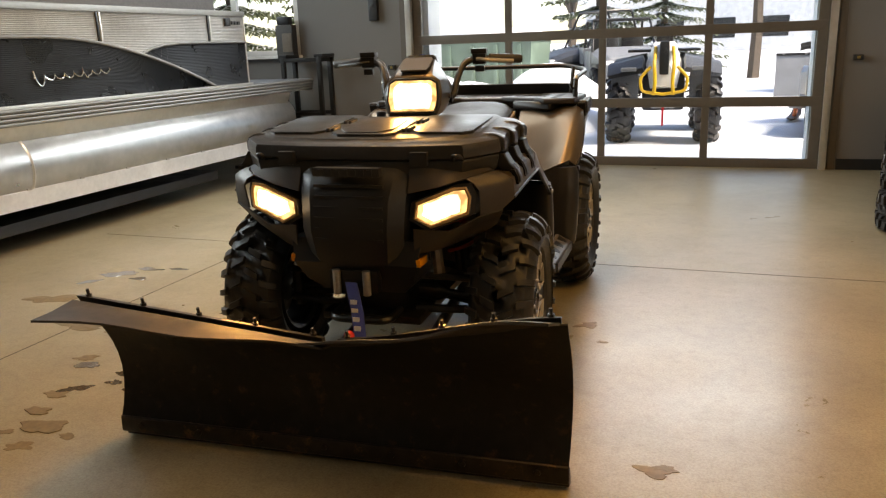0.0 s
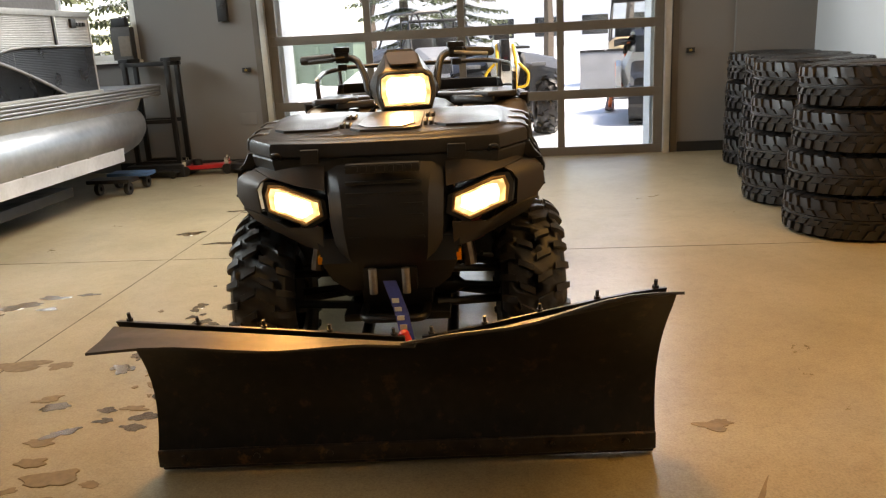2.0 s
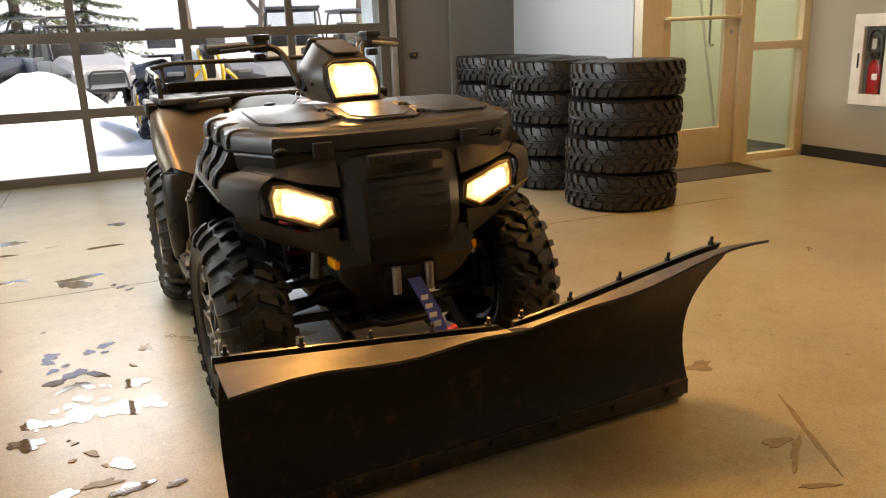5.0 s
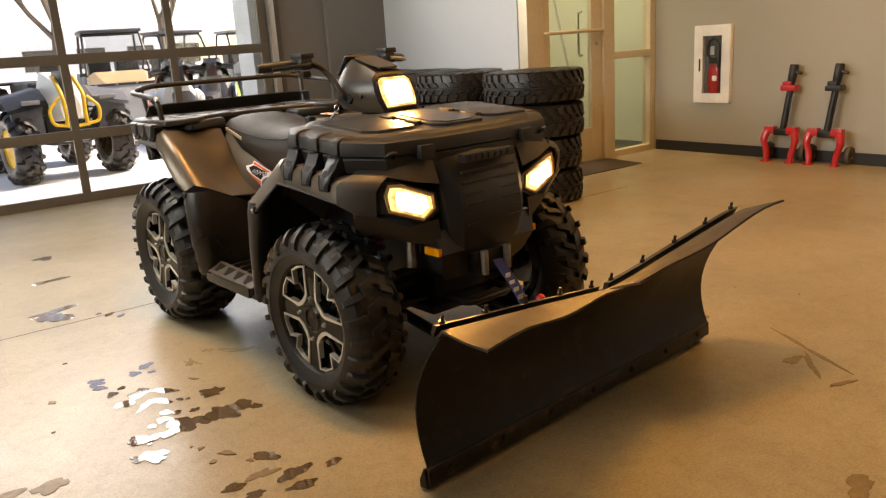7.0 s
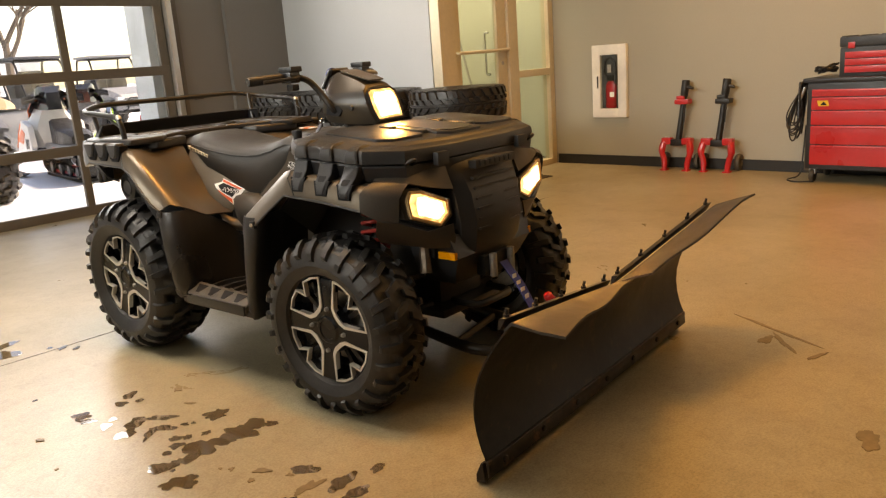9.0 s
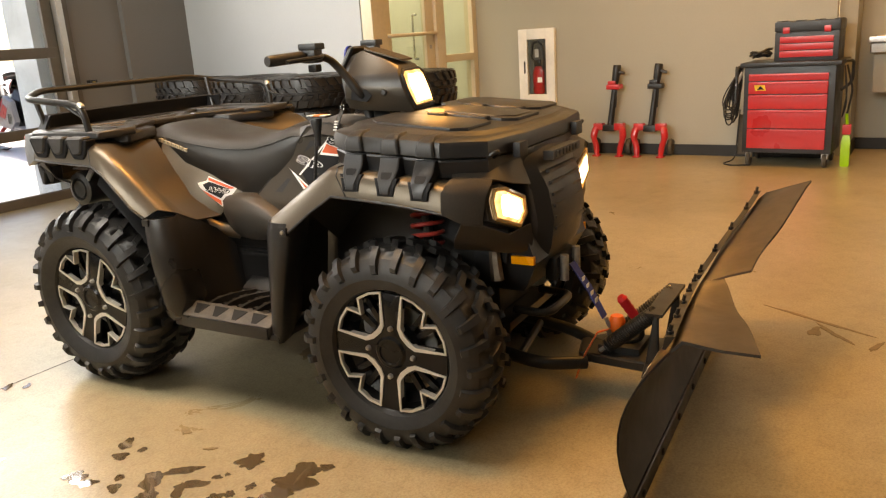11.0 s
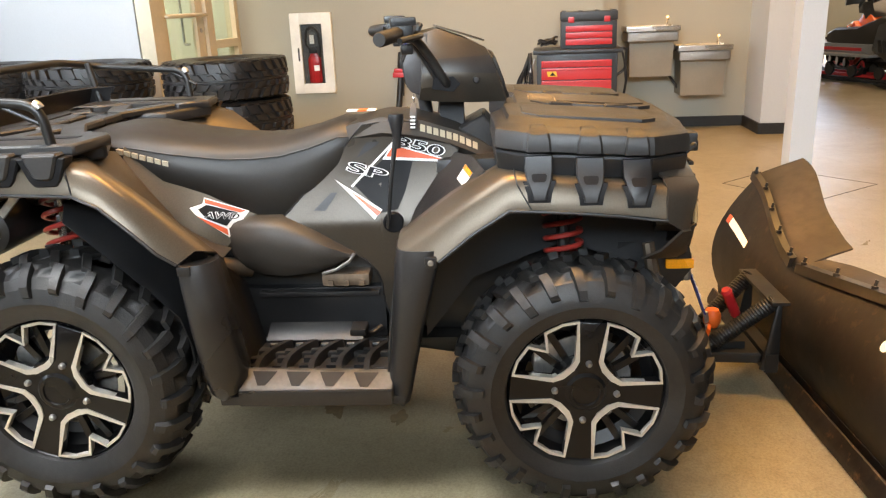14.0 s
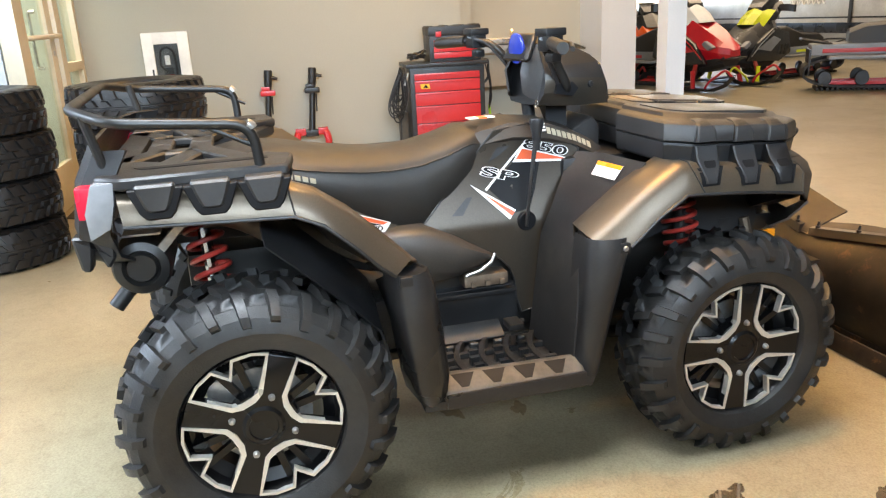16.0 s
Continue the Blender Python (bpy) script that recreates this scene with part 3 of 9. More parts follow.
def lug_tyre(radius, width, rim_r, lugs, lug_h, sit=None):
    """An off-road tyre round the x axis: rounded carcass, chevron lugs that wrap over the shoulders; sit: height of the axle over the floor."""
    bm = nb()
    w, r0 = width / 2, radius - lug_h
    half = [(r0, 0.0), (r0 - 0.001, 0.35 * w), (r0 - 0.007, 0.60 * w), (r0 - 0.020, 0.80 * w), (r0 - 0.042, 0.935 * w), (r0 - 0.068, 0.99 * w), (r0 - 0.078, 1.005 * w), (rim_r + 0.045, 0.985 * w), (rim_r + 0.040, 0.965 * w), (rim_r + 0.018, 0.90 * w), (rim_r + 0.006, 0.84 * w), (rim_r, 0.72 * w)]
    prof = [(r, -x) for r, x in half[:0:-1]] + half
    lathe(bm, prof, 60)

    def skin(x):
        """Radius of the carcass at x across the tread, and past the shoulder (x above w) down the side."""
        if x <= 0.935 * w:
            for (ra, xa), (rb, xb) in zip(half, half[1:]):
                if x <= xb:
                    k = (x - xa) / (xb - xa)
                    return ra + (rb - ra) * k, x
        k = min(1.0, (x - 0.935 * w) / (0.25 * w))
        return half[4][0] - 0.036 * k, 0.935 * w + 0.065 * w * k

    carcass = list(bm.verts)
    tree = KDTree(len(carcass))
    for i, v in enumerate(carcass):
        tree.insert(v.co, i)
    tree.balance()

    def lug(a, side, xs, length, skew, tall):
        rings = []
        for i, x in enumerate(xs):
            r, xx = skin(x)
            q = max(0.0, (x - 0.72 * w) / (0.46 * w))
            nr, nx = math.cos(q * 1.25), math.sin(q * 1.25)
            h = tall * (1.0 if i < len(xs) - 1 else 0.7)
            row = []
            for lift, wide in ((-0.004, 1.0), (h, 0.76)):
                rr, px = r + nr * lift, xx + nx * lift
                for d in ((-1, 1) if lift < 0 else (1, -1)):
                    ang = a + (skew * x + d * length * wide / 2) / radius
                    row.append(bm.verts.new((side * px, rr * math.cos(ang), rr * math.sin(ang))))
            rings.append(row)
        for u, v in zip(rings, rings[1:]):
            for j in range(4):
                bm.faces.new((u[j], u[(j + 1) % 4], v[(j + 1) % 4], v[j]))
        bm.faces.new(rings[0])
        bm.faces.new(rings[-1][::-1])
        bm.faces.new((rings[0][0], rings[0][1], carcass[tree.find(rings[0][0].co)[1]]))

    pitch = 2 * math.pi * radius / lugs
    for i in range(lugs):
        for side, ph in ((1, 0.0), (-1, 0.5)):
            a = 2 * math.pi * (i + ph) / lugs
            far = 1.09 if i % 2 else 1.01
            lug(a, side, (0.05 * w, 0.28 * w, 0.50 * w), 0.36 * pitch, 0.50, lug_h)
            lug(a + 0.42 * pitch / radius, side, (0.60 * w, 0.76 * w, 0.88 * w, 0.97 * w, far * w), 0.38 * pitch, 0.25, lug_h * 1.05)
    if sit:
        for v in bm.verts:
            if v.co.z < -sit + 0.03:
                v.co.x *= 1.0 + 0.9 * (-sit + 0.03 - v.co.z)
            v.co.z = max(v.co.z, -sit + 0.001)
    return bm


def block_tyre(radius, width, rim_r, lugs, lug_h, n=64):
    """A new off-road tyre round the x axis: its square-shouldered carcass, and its slanted outer and small inner blocks."""
    carcass, bm = nb(), nb()
    w, r0 = width / 2, radius - lug_h
    prof = [(rim_r, -w * 0.72), (rim_r + 0.014, -w * 0.88), (rim_r + 0.05, -w * 0.97), (r0 - 0.07, -w * 0.985), (r0 - 0.030, -w * 0.955), (r0 - 0.010, -w * 0.86), (r0, -w * 0.5), (r0 + 0.003, -w * 0.05), (r0 + 0.011, -w * 0.035), (r0 + 0.011, 0)]
    prof += [(r, -x) for r, x in prof[-2::-1]]
    lathe(carcass, prof, n)
    pitch = 2 * math.pi * radius / lugs

    def block(a, x0, x1, skew, l0, l1, drop0, drop1):
        vs = []
        for top in (0, 1):
            for x, ln, dp in ((x0, l0, drop0), (x1, l1, drop1)):
                for d in (-1, 1):
                    ang = a + (skew * (x - x0) + d * ln * (0.5 if not top else 0.39)) / radius
                    rad = (radius if top else r0 - 0.012) - dp
                    xx = x + (0.004 if x == x0 else -0.005) * top * (1 if x1 > x0 else -1)
                    vs.append(bm.verts.new((xx, rad * math.cos(ang), rad * math.sin(ang))))
        b0, b1, b2, b3, t0, t1, t2, t3 = vs
        for f in ((t0, t1, t3, t2), (b0, b1, t1, t0), (b2, t2, t3, b3), (b0, t0, t2, b2), (b1, b3, t3, t1)):
            bm.faces.new(f)

    for i in range(lugs):
        a, h = 2 * math.pi * i / lugs, math.pi / lugs
        for s, ph in ((1, 0.0), (-1, h)):
            wide = 0.62 + 0.10 * (i % 2)
            block(a + ph, s * 0.40 * w, s * 0.88 * w, s * 0.38, 0.56 * pitch, wide * pitch, 0.001, 0.008)
            block(a + ph + 0.02, s * 0.885 * w, s * 0.985 * w, 0.0, wide * pitch, 0.55 * pitch, 0.010, 0.045)
            block(a + ph + h, s * 0.09 * w, s * (0.36 + 0.05 * (i % 2)) * w, s * 0.5, 0.66 * pitch, 0.50 * pitch, 0.0, 0.001)
    return carcass, bm


def wheel(name, parent, x, y, z, s, width, spin, tyre_mesh, steer=0):
    """A wheel with its rim face towards s * x."""
    wh = new(name)
    wh.parent, wh.matrix_basis = parent, pose(x, y, z, 0, 0, steer + (0 if s < 0 else 180))
    face = -width / 2 + 0.030
    ty = new("tyre", tyre_mesh)
    ty.parent = wh
    rim = part("rim", lathe(nb(), [(0.150, width / 2 - 0.03), (0.168, width / 2 - 0.02), (0.185, width / 2 - 0.03), (0.178, 0.02), (0.172, face + 0.05), (0.182, face + 0.012), (0.194, face - 0.006), (0.199, face + 0.003), (0.194, face + 0.02), (0.150, face + 0.05), (0.146, width / 2 - 0.05), (0.150, width / 2 - 0.03)], 48), RIM_BLACK, wh, "gloss black alloy rim with machined edges")
    rim.matrix_basis = pose(0, 0, 0, spin)
    bm = nb()
    for k in range(4):
        m = pose(0, 0, 0, 90 * k)
        prism(bm, [(-0.030, 0.03), (0.030, 0.03), (0.040, 0.188), (-0.040, 0.188)], face - 0.004, face + 0.022, "x", 0.004, place=lambda p, m=m: m @ Vector(p))
        for q in (-9, 9):
            prism(bm, [(-0.008, 0.05), (0.008, 0.05), (0.009, 0.19), (-0.009, 0.19)], face + 0.026, face + 0.045, "x", 0.003, place=lambda p, m=m, q=q: pose(0, 0, 0, 45 + q) @ m @ Vector(p))
    lathe(bm, [(0.0, face - 0.006), (0.034, face - 0.006), (0.036, face - 0.011), (0.044, face - 0.011), (0.052, face - 0.004), (0.085, face - 0.002), (0.09, face + 0.03), (0.0, face + 0.03)], 28)
    part("spokes", bm, RIM_BLACK, rim, "four broad black spokes")
    quad = [(0.036, 0.184), (0.029, 0.084), (0.040, 0.062), (0.062, 0.040), (0.084, 0.029), (0.184, 0.036), (0.176, 0.074), (0.152, 0.113), (0.104, 0.104), (0.113, 0.152), (0.095, 0.163), (0.074, 0.176)]
    broad = [0.0042, 0.0062, 0.0075, 0.0075, 0.0062, 0.0042, 0.0036, 0.0042, 0.0048, 0.0042, 0.0036, 0.0036]
    for k in range(4):
        m = pose(0, 0, 0, 90 * k)
        bm = nb()
        pts = [Vector((u, v)) for u, v in quad]
        c = Vector((0.1, 0.1))
        rows = []
        kk = len(pts)
        for i, p in enumerate(pts):
            a, b = pts[i - 1], pts[(i + 1) % kk]
            nrm = ((p - a).normalized() + (b - p).normalized()).normalized()
            nrm = Vector((nrm.y, -nrm.x))
            wd = broad[i]
            rows.append([m @ Vector((face - 0.008, *(p + nrm * wd))), m @ Vector((face - 0.008, *(p - nrm * wd))), m @ Vector((face + 0.012, *(p - nrm * wd))), m @ Vector((face + 0.012, *(p + nrm * wd)))])
        rows.append(rows[0])
        loft(bm, rows, caps=False)
        bmesh.ops.remove_doubles(bm, verts=bm.verts, dist=1e-5)
        part("machined_edge", bm, MACHINED, rim, "bright machined spoke edge", smooth=20)
    for k in range(4):
        a = math.pi / 2 * k
        part("lug_nut", lathe(nb(), [(0.0, face - 0.016), (0.005, face - 0.016), (0.008, face - 0.011), (0.009, face - 0.001)], 10, "x", Matrix.Translation((0, 0.077 * math.cos(a), 0.077 * math.sin(a)))), STEEL, rim)
    part("brake_disc", lathe(nb(), [(0.05, face + 0.06), (0.125, face + 0.06), (0.125, face + 0.066), (0.05, face + 0.066)], 32), STEEL, wh, "steel brake disc behind the spokes")
    part("caliper", boxed((face + 0.048, 0.06, 0.03), (face + 0.10, 0.125, 0.11), 0.01), STEEL, wh)
    part("hub", lathe(nb(), [(0.0, face + 0.02), (0.05, face + 0.02), (0.06, face + 0.10), (0.0, face + 0.12)], 20), BLACK_METAL, wh)
    return wh


# ---- quad bike ----


def press(bm, tree, way, lift, cuts=5):
    """Cut a flat decal finely and lay it on the surface below it."""
    if cuts:
        bmesh.ops.subdivide_edges(bm, edges=bm.edges[:], cuts=cuts, use_grid_fill=True)
    way = Vector(way).normalized()
    for v in bm.verts:
        hit = tree.ray_cast(v.co - way * 0.12, way, 0.3)[0]
        if hit:
            v.co = hit - way * lift
    return bm


ATV = thing("quad_bike", "bronze and black four-wheel quad bike with lit headlights", "quad bike", pose(-0.81, 3.116, 0, 0, 0, 2.47))
front_tyre = mesh_of("front_tyre", lug_tyre(0.332, 0.225, 0.196, 26, 0.017, 0.311), RUBBER, 24)
rear_tyre = mesh_of("rear_tyre", lug_tyre(0.347, 0.285, 0.196, 26, 0.018, 0.335), RUBBER, 24)
for s in (-1, 1):
    wheel("front_wheel", ATV, s * 0.478, 0.0256, 0.311, s, 0.215, 5, front_tyre, 2)
    wheel("rear_wheel", ATV, s * 0.463, 1.3625, 0.335, s, 0.275, 20, rear_tyre)


def mirrored(rows, s):
    return [[(s * x, y, z) for x, y, z in row] for row in rows]


def shroud_x(y, z):
    """How far the side shroud stands out at a point of its side view."""
    t = max(0.0, min(1.0, (0.93 - z) / 0.28))
    return 0.124 + 0.052 * t * t + 0.03 * max(0.0, 0.62 - y) * t


for s in (-1, 1):
    # front fender
    rows = [
        [(0.27, -0.205, 0.785), (0.30, -0.20, 0.812), (0.42, -0.19, 0.812), (0.500, -0.172, 0.810), (0.520, -0.166, 0.795), (0.529, -0.166, 0.737)],
        [(0.27, -0.06, 0.800), (0.30, -0.06, 0.828), (0.42, -0.06, 0.828), (0.505, -0.06, 0.826), (0.526, -0.06, 0.808), (0.534, -0.06, 0.752)],
        [(0.27, 0.06, 0.812), (0.30, 0.06, 0.842), (0.42, 0.06, 0.842), (0.508, 0.06, 0.840), (0.528, 0.06, 0.820), (0.536, 0.05, 0.763)],
        [(0.29, 0.18, 0.830), (0.32, 0.185, 0.858), (0.42, 0.19, 0.858), (0.507, 0.19, 0.855), (0.528, 0.185, 0.833), (0.536, 0.150, 0.769)],
        [(0.385, 0.225, 0.825), (0.400, 0.230, 0.858), (0.440, 0.232, 0.858), (0.503, 0.225, 0.852), (0.527, 0.215, 0.830), (0.537, 0.205, 0.772)],
        [(0.385, 0.345, 0.755), (0.400, 0.345, 0.793), (0.440, 0.343, 0.792), (0.500, 0.335, 0.782), (0.525, 0.320, 0.763), (0.539, 0.292, 0.717)],
        [(0.390, 0.468, 0.645), (0.405, 0.478, 0.696), (0.440, 0.480, 0.692), (0.503, 0.478, 0.684), (0.535, 0.462, 0.672), (0.551, 0.374, 0.654)],
    ]
    part("front_fender", sheet(mirrored(rows, s), 0.006), BRONZE, ATV, "bronze metallic plastic front fender", smooth=72)
    part("fender_bead", tube(nb(), [r[-1] for r in mirrored(rows, s)], 0.0045, 8), BLACK_PLASTIC, ATV)
    part("fender_seam", tube(nb(), [(s * x, y + 0.001, z + 0.001) for x, y, z in rows[3][1:]], 0.0020, 6), BLACK_PLASTIC, ATV)
    # front mud guard
    rows = []
    for z, y0, y1, xo in ((0.680, 0.376, 0.478, 0.547), (0.640, 0.378, 0.484, 0.554), (0.50, 0.414, 0.497, 0.555), (0.40, 0.437, 0.507, 0.552), (0.300, 0.458, 0.519, 0.546), (0.272, 0.466, 0.512, 0.541), (0.262, 0.474, 0.494, 0.536)):
        g = y1 - y0
        rows.append([(0.36, y0 + 0.07, z), (0.46, y0 + 0.016, z), (xo - 0.016, y0, z), (xo - 0.004, y0 + 0.010, z), (xo, y0 + 0.3 * g, z), (xo - 0.001, y0 + 0.5 * g, z), (xo - 0.007, y0 + 0.75 * g, z), (xo - 0.022, y1 - 0.004, z), (xo - 0.045, y1 + 0.003, z), (0.44, y1 + 0.008, z)])
    guard = part("front_mud_guard", sheet(mirrored(rows, s), 0.006), LEG_PLASTIC, ATV, "black plastic mud guard behind the wheel", smooth=60)
    part("guard_clip", boxed((s * 0.548 - 0.008, 0.380, 0.640), (s * 0.548 + 0.008, 0.408, 0.668), 0.004), BLACK_PLASTIC, guard)
    part("clip_bolt", lathe(nb(), [(0.0, -0.004), (0.006, -0.003), (0.008, 0.002)], 10, "x", Matrix.Translation((s * 0.5575, 0.394, 0.654)) @ Matrix.Diagonal((-s, 1, 1, 1))), STEEL, guard)
    # rear fender
    rows = [
        [(0.24, 1.615, 0.915), (0.40, 1.62, 0.920), (0.505, 1.615, 0.918), (0.528, 1.61, 0.900), (0.534, 1.605, 0.850)],
        [(0.24, 1.45, 0.915), (0.42, 1.45, 0.920), (0.525, 1.45, 0.918), (0.550, 1.45, 0.898), (0.558, 1.45, 0.848)],
        [(0.24, 1.27, 0.890), (0.43, 1.26, 0.912), (0.535, 1.25, 0.920), (0.562, 1.245, 0.900), (0.572, 1.235, 0.842)],
        [(0.24, 1.20, 0.785), (0.41, 1.19, 0.845), (0.528, 1.185, 0.900), (0.565, 1.18, 0.882), (0.578, 1.172, 0.815)],
        [(0.238, 1.12, 0.678), (0.40, 1.115, 0.728), (0.515, 1.11, 0.845), (0.562, 1.105, 0.822), (0.580, 1.105, 0.755)],
        [(0.230, 1.04, 0.620), (0.39, 1.02, 0.658), (0.505, 1.03, 0.768), (0.550, 1.028, 0.750), (0.576, 1.048, 0.696)],
        [(0.218, 0.99, 0.600), (0.37, 0.965, 0.618), (0.482, 0.938, 0.672), (0.536, 0.968, 0.692), (0.563, 1.010, 0.664)],
    ]
    part("rear_fender", sheet(mirrored(rows, s), 0.006), BRONZE, ATV, "bronze metallic plastic rear fender", smooth=72)
    part("fender_bead", tube(nb(), [r[-1] for r in mirrored(rows, s)], 0.0045, 8), BLACK_PLASTIC, ATV)
    part("fender_seam", tube(nb(), [(s * x, y - 0.002, z + 0.001) for x, y, z in rows[2][1:]], 0.0022, 6), BLACK_PLASTIC, ATV)
    # rear mud guard
    rows = []
    for z, y0, y1, xo in ((0.664, 0.922, 1.010, 0.572), (0.62, 0.908, 1.007, 0.582), (0.50, 0.892, 0.996, 0.584), (0.37, 0.880, 0.981, 0.580), (0.315, 0.886, 0.970, 0.574), (0.298, 0.912, 0.955, 0.566)):
        g = y1 - y0
        f = (z - 0.298) / 0.366
        row = [(0.45, y1 + 0.014, 0.95), (xo - 0.016, y1, 1), (xo - 0.003, y1 - 0.012, 1), (xo, y0 + 0.62 * g, 1), (xo - 0.004, y0 + 0.38 * g, 1), (xo - 0.024, y0 + 0.010, 1), (xo - 0.055, y0, 1), (xo - 0.098, y0 + 0.006 + 0.01 * f, 1), (0.36, 0.925 + 0.040 * f, 0.865), (0.242, 0.930 + 0.075 * f, 0.70), (0.197, 0.926 + 0.038 * f, 0.52)]
        rows.append([(x, y, 0.298 + (z - 0.298) * k) for x, y, k in row])
    guard = part("rear_mud_guard", sheet(mirrored(rows, s), 0.006), LEG_PLASTIC, ATV, "black plastic mud guard before the rear wheel", smooth=60)
    part("guard_cap", loft(nb(), [[(x - s * 0.004, y, z - d) for x, y, z in mirrored(rows, s)[0][1:9]] for d in (0.004, 0.012)]), BLACK_PLASTIC, guard)
    part("guard_clip", boxed((s * 0.574 - 0.007, 0.972, 0.640), (s * 0.574 + 0.007, 1.004, 0.664), 0.004), BLACK_PLASTIC, guard)
    # liner inside the rear wheel arch
    rows = [[(0.24, y, z), (0.34, y + 0.01, z - 0.005), (0.47, y + 0.015, z - 0.02), (0.50, y + 0.01, z - 0.06)] for y, z in ((1.30, 0.82), (1.19, 0.715), (1.10, 0.625), (1.04, 0.56), (1.02, 0.48), (1.015, 0.36))]
    part("rear_liner", sheet(mirrored(rows, s), 0.005), BLACK_PLASTIC, ATV, "black plastic rear wheel liner", smooth=60)
    # foot well
    well = part("footwell", boxed((min(s * 0.20, s * 0.545), 0.475, 0.272), (max(s * 0.20, s * 0.545), 0.955, 0.298), 0.008), GREY_PLASTIC, ATV, "black plastic foot rest with raised treads")
    bm = nb()
    prism(bm, [(0.486, 0.298), (0.554, 0.291), (0.559, 0.297), (0.557, 0.317), (0.550, 0.324), (0.502, 0.350), (0.486, 0.350)], 0.505, 0.900, "y", 0.003, place=lambda p, s=s: (s * p[0], p[1], p[2] + (p[1] - 0.7) * 0.025))
    part("edge_rail", bm, FOOT_PLASTIC, well, "scuffed grey edge of the foot rest")
    for i in range(5):
        y = 0.560 + i * 0.075
        own = nb()
        pts = [(0.245 + 0.24 * k / 6, y + 0.030 * math.sin(math.pi * k / 6) + 0.035 * (k / 6 - 0.5), 0.318 + 0.006 * math.sin(math.pi * k / 6)) for k in range(7)]
        loft(own, [[(s * x, yy - 0.010, 0.296), (s * x, yy - 0.008, z + 0.006), (s * x, yy + 0.008, z + 0.006), (s * x, yy + 0.010, 0.296)] for x, yy, z in pts])
        for k in range(5):
            xc, yc = s * (0.262 + 0.048 * k), pts[k + 1][1] + 0.020
            box(own, (xc - 0.009, yc - 0.014, 0.297), (xc + 0.009, yc + 0.014, 0.322), 0.003, 1)
        part("tread_bar", own, GREY_PLASTIC, well, smooth=30)
    for x in (0.30, 0.40):
        part("tread_link", boxed((min(s * x, s * (x + 0.016)), 0.52, 0.297), (max(s * x, s * (x + 0.016)), 0.89, 0.314), 0.003), GREY_PLASTIC, well)
    # Solid black triangles draw the shade inside the rail's cutouts.
    for i in range(4):
        y = 0.575 + i * 0.088
        bm = nb()
        prism(bm, [(y - 0.030, 0.507), (y + 0.034, 0.507), (y + 0.014, 0.545), (y - 0.006, 0.545)], 0.334, 0.3485, "z", place=lambda p, s=s: (s * p[1], p[0], p[2] - (p[1] - 0.507) * 0.54 + (p[0] - 0.7) * 0.025))
        part("drain_notch", bm, DECAL_BLACK, well)
    # Dark strip over the rail's outer face: its shade put into colour.
    part("rail_skirt", boxed((min(s * 0.550, s * 0.563), 0.506, 0.280), (max(s * 0.550, s * 0.563), 0.898, 0.321), 0.004), LEG_PLASTIC, well, "dark strip painting the shade on the foot rest's outer face")
    rows = [[(0.240, y, 0.318), (0.236, y, 0.323), (0.182, y, 0.351), (0.172, y, 0.352)] for y in (0.628, 0.64, 0.895, 0.912)]
    part("heel_plate", sheet(mirrored(rows, s), 0.006), GREY_PLASTIC, well, "scuffed dark heel plate")
    # side shroud
    poly = [(0.606, 0.926), (0.500, 0.940), (0.410, 0.905), (0.335, 0.850), (0.375, 0.765), (0.425, 0.660), (0.468, 0.575), (0.480, 0.470), (0.488, 0.375), (0.548, 0.360), (0.564, 0.410), (0.569, 0.470), (0.582, 0.508), (0.610, 0.540), (0.665, 0.574), (0.730, 0.610), (0.848, 0.670), (0.735, 0.785)]
    own = nb()
    c = own.verts.new((s * shroud_x(0.55, 0.76) * 1.03, 0.56, 0.76))
    ring = []
    for (y0, z0), (y1, z1) in zip(poly, poly[1:] + poly[:1]):
        for k in range(6):
            y, z = y0 + (y1 - y0) * k / 6, z0 + (z1 - z0) * k / 6
            ring.append((y, z))
    loops = []
    for f in [1 - k / 14 for k in range(14)]:
        loops.append([own.verts.new((s * shroud_x(0.56 + (y - 0.56) * f, 0.76 + (z - 0.76) * f), 0.56 + (y - 0.56) * f, 0.76 + (z - 0.76) * f)) for y, z in ring])
    for a, b in zip(loops, loops[1:]):
        for j in range(len(a)):
            own.faces.new((a[j], a[(j + 1) % len(a)], b[(j + 1) % len(a)], b[j]))
    for j in range(len(ring)):
        own.faces.new((loops[-1][j], loops[-1][(j + 1) % len(ring)], c))
    bmesh.ops.recalc_face_normals(own, faces=own.faces)
    bmesh.ops.solidify(own, geom=own.faces[:], thickness=0.006)
    skin_tree = BVHTree.FromBMesh(own)
    shroud = part("side_shroud", own, SHROUD, ATV, "bronze side shroud with racing decals", smooth=40)
    part("panel_gap", tube(nb(), [(s * (shroud_x(y, z) - 0.001), y, z) for y, z in ring], 0.0032, 6, closed=True), BLACK_PLASTIC, shroud, "dark gap round the panel")

    def skin(bm, poly, lift=0.004, s=s):
        """Lay a flat shape of the side view on the shroud."""
        vs = [bm.verts.new((s * (shroud_x(y, z) + lift), y, z)) for y, z in poly]
        bm.faces.new(vs)
        bmesh.ops.triangulate(bm, faces=bm.faces[:])
        return press(bm, skin_tree, (-s, 0, 0), lift * 0.5)

    part("black_decal", skin(nb(), [(0.540, 0.836), (0.466, 0.820), (0.489, 0.739), (0.512, 0.690), (0.559, 0.680), (0.636, 0.758)], 0.006), DECAL_BLACK, shroud, "black graphic decal")
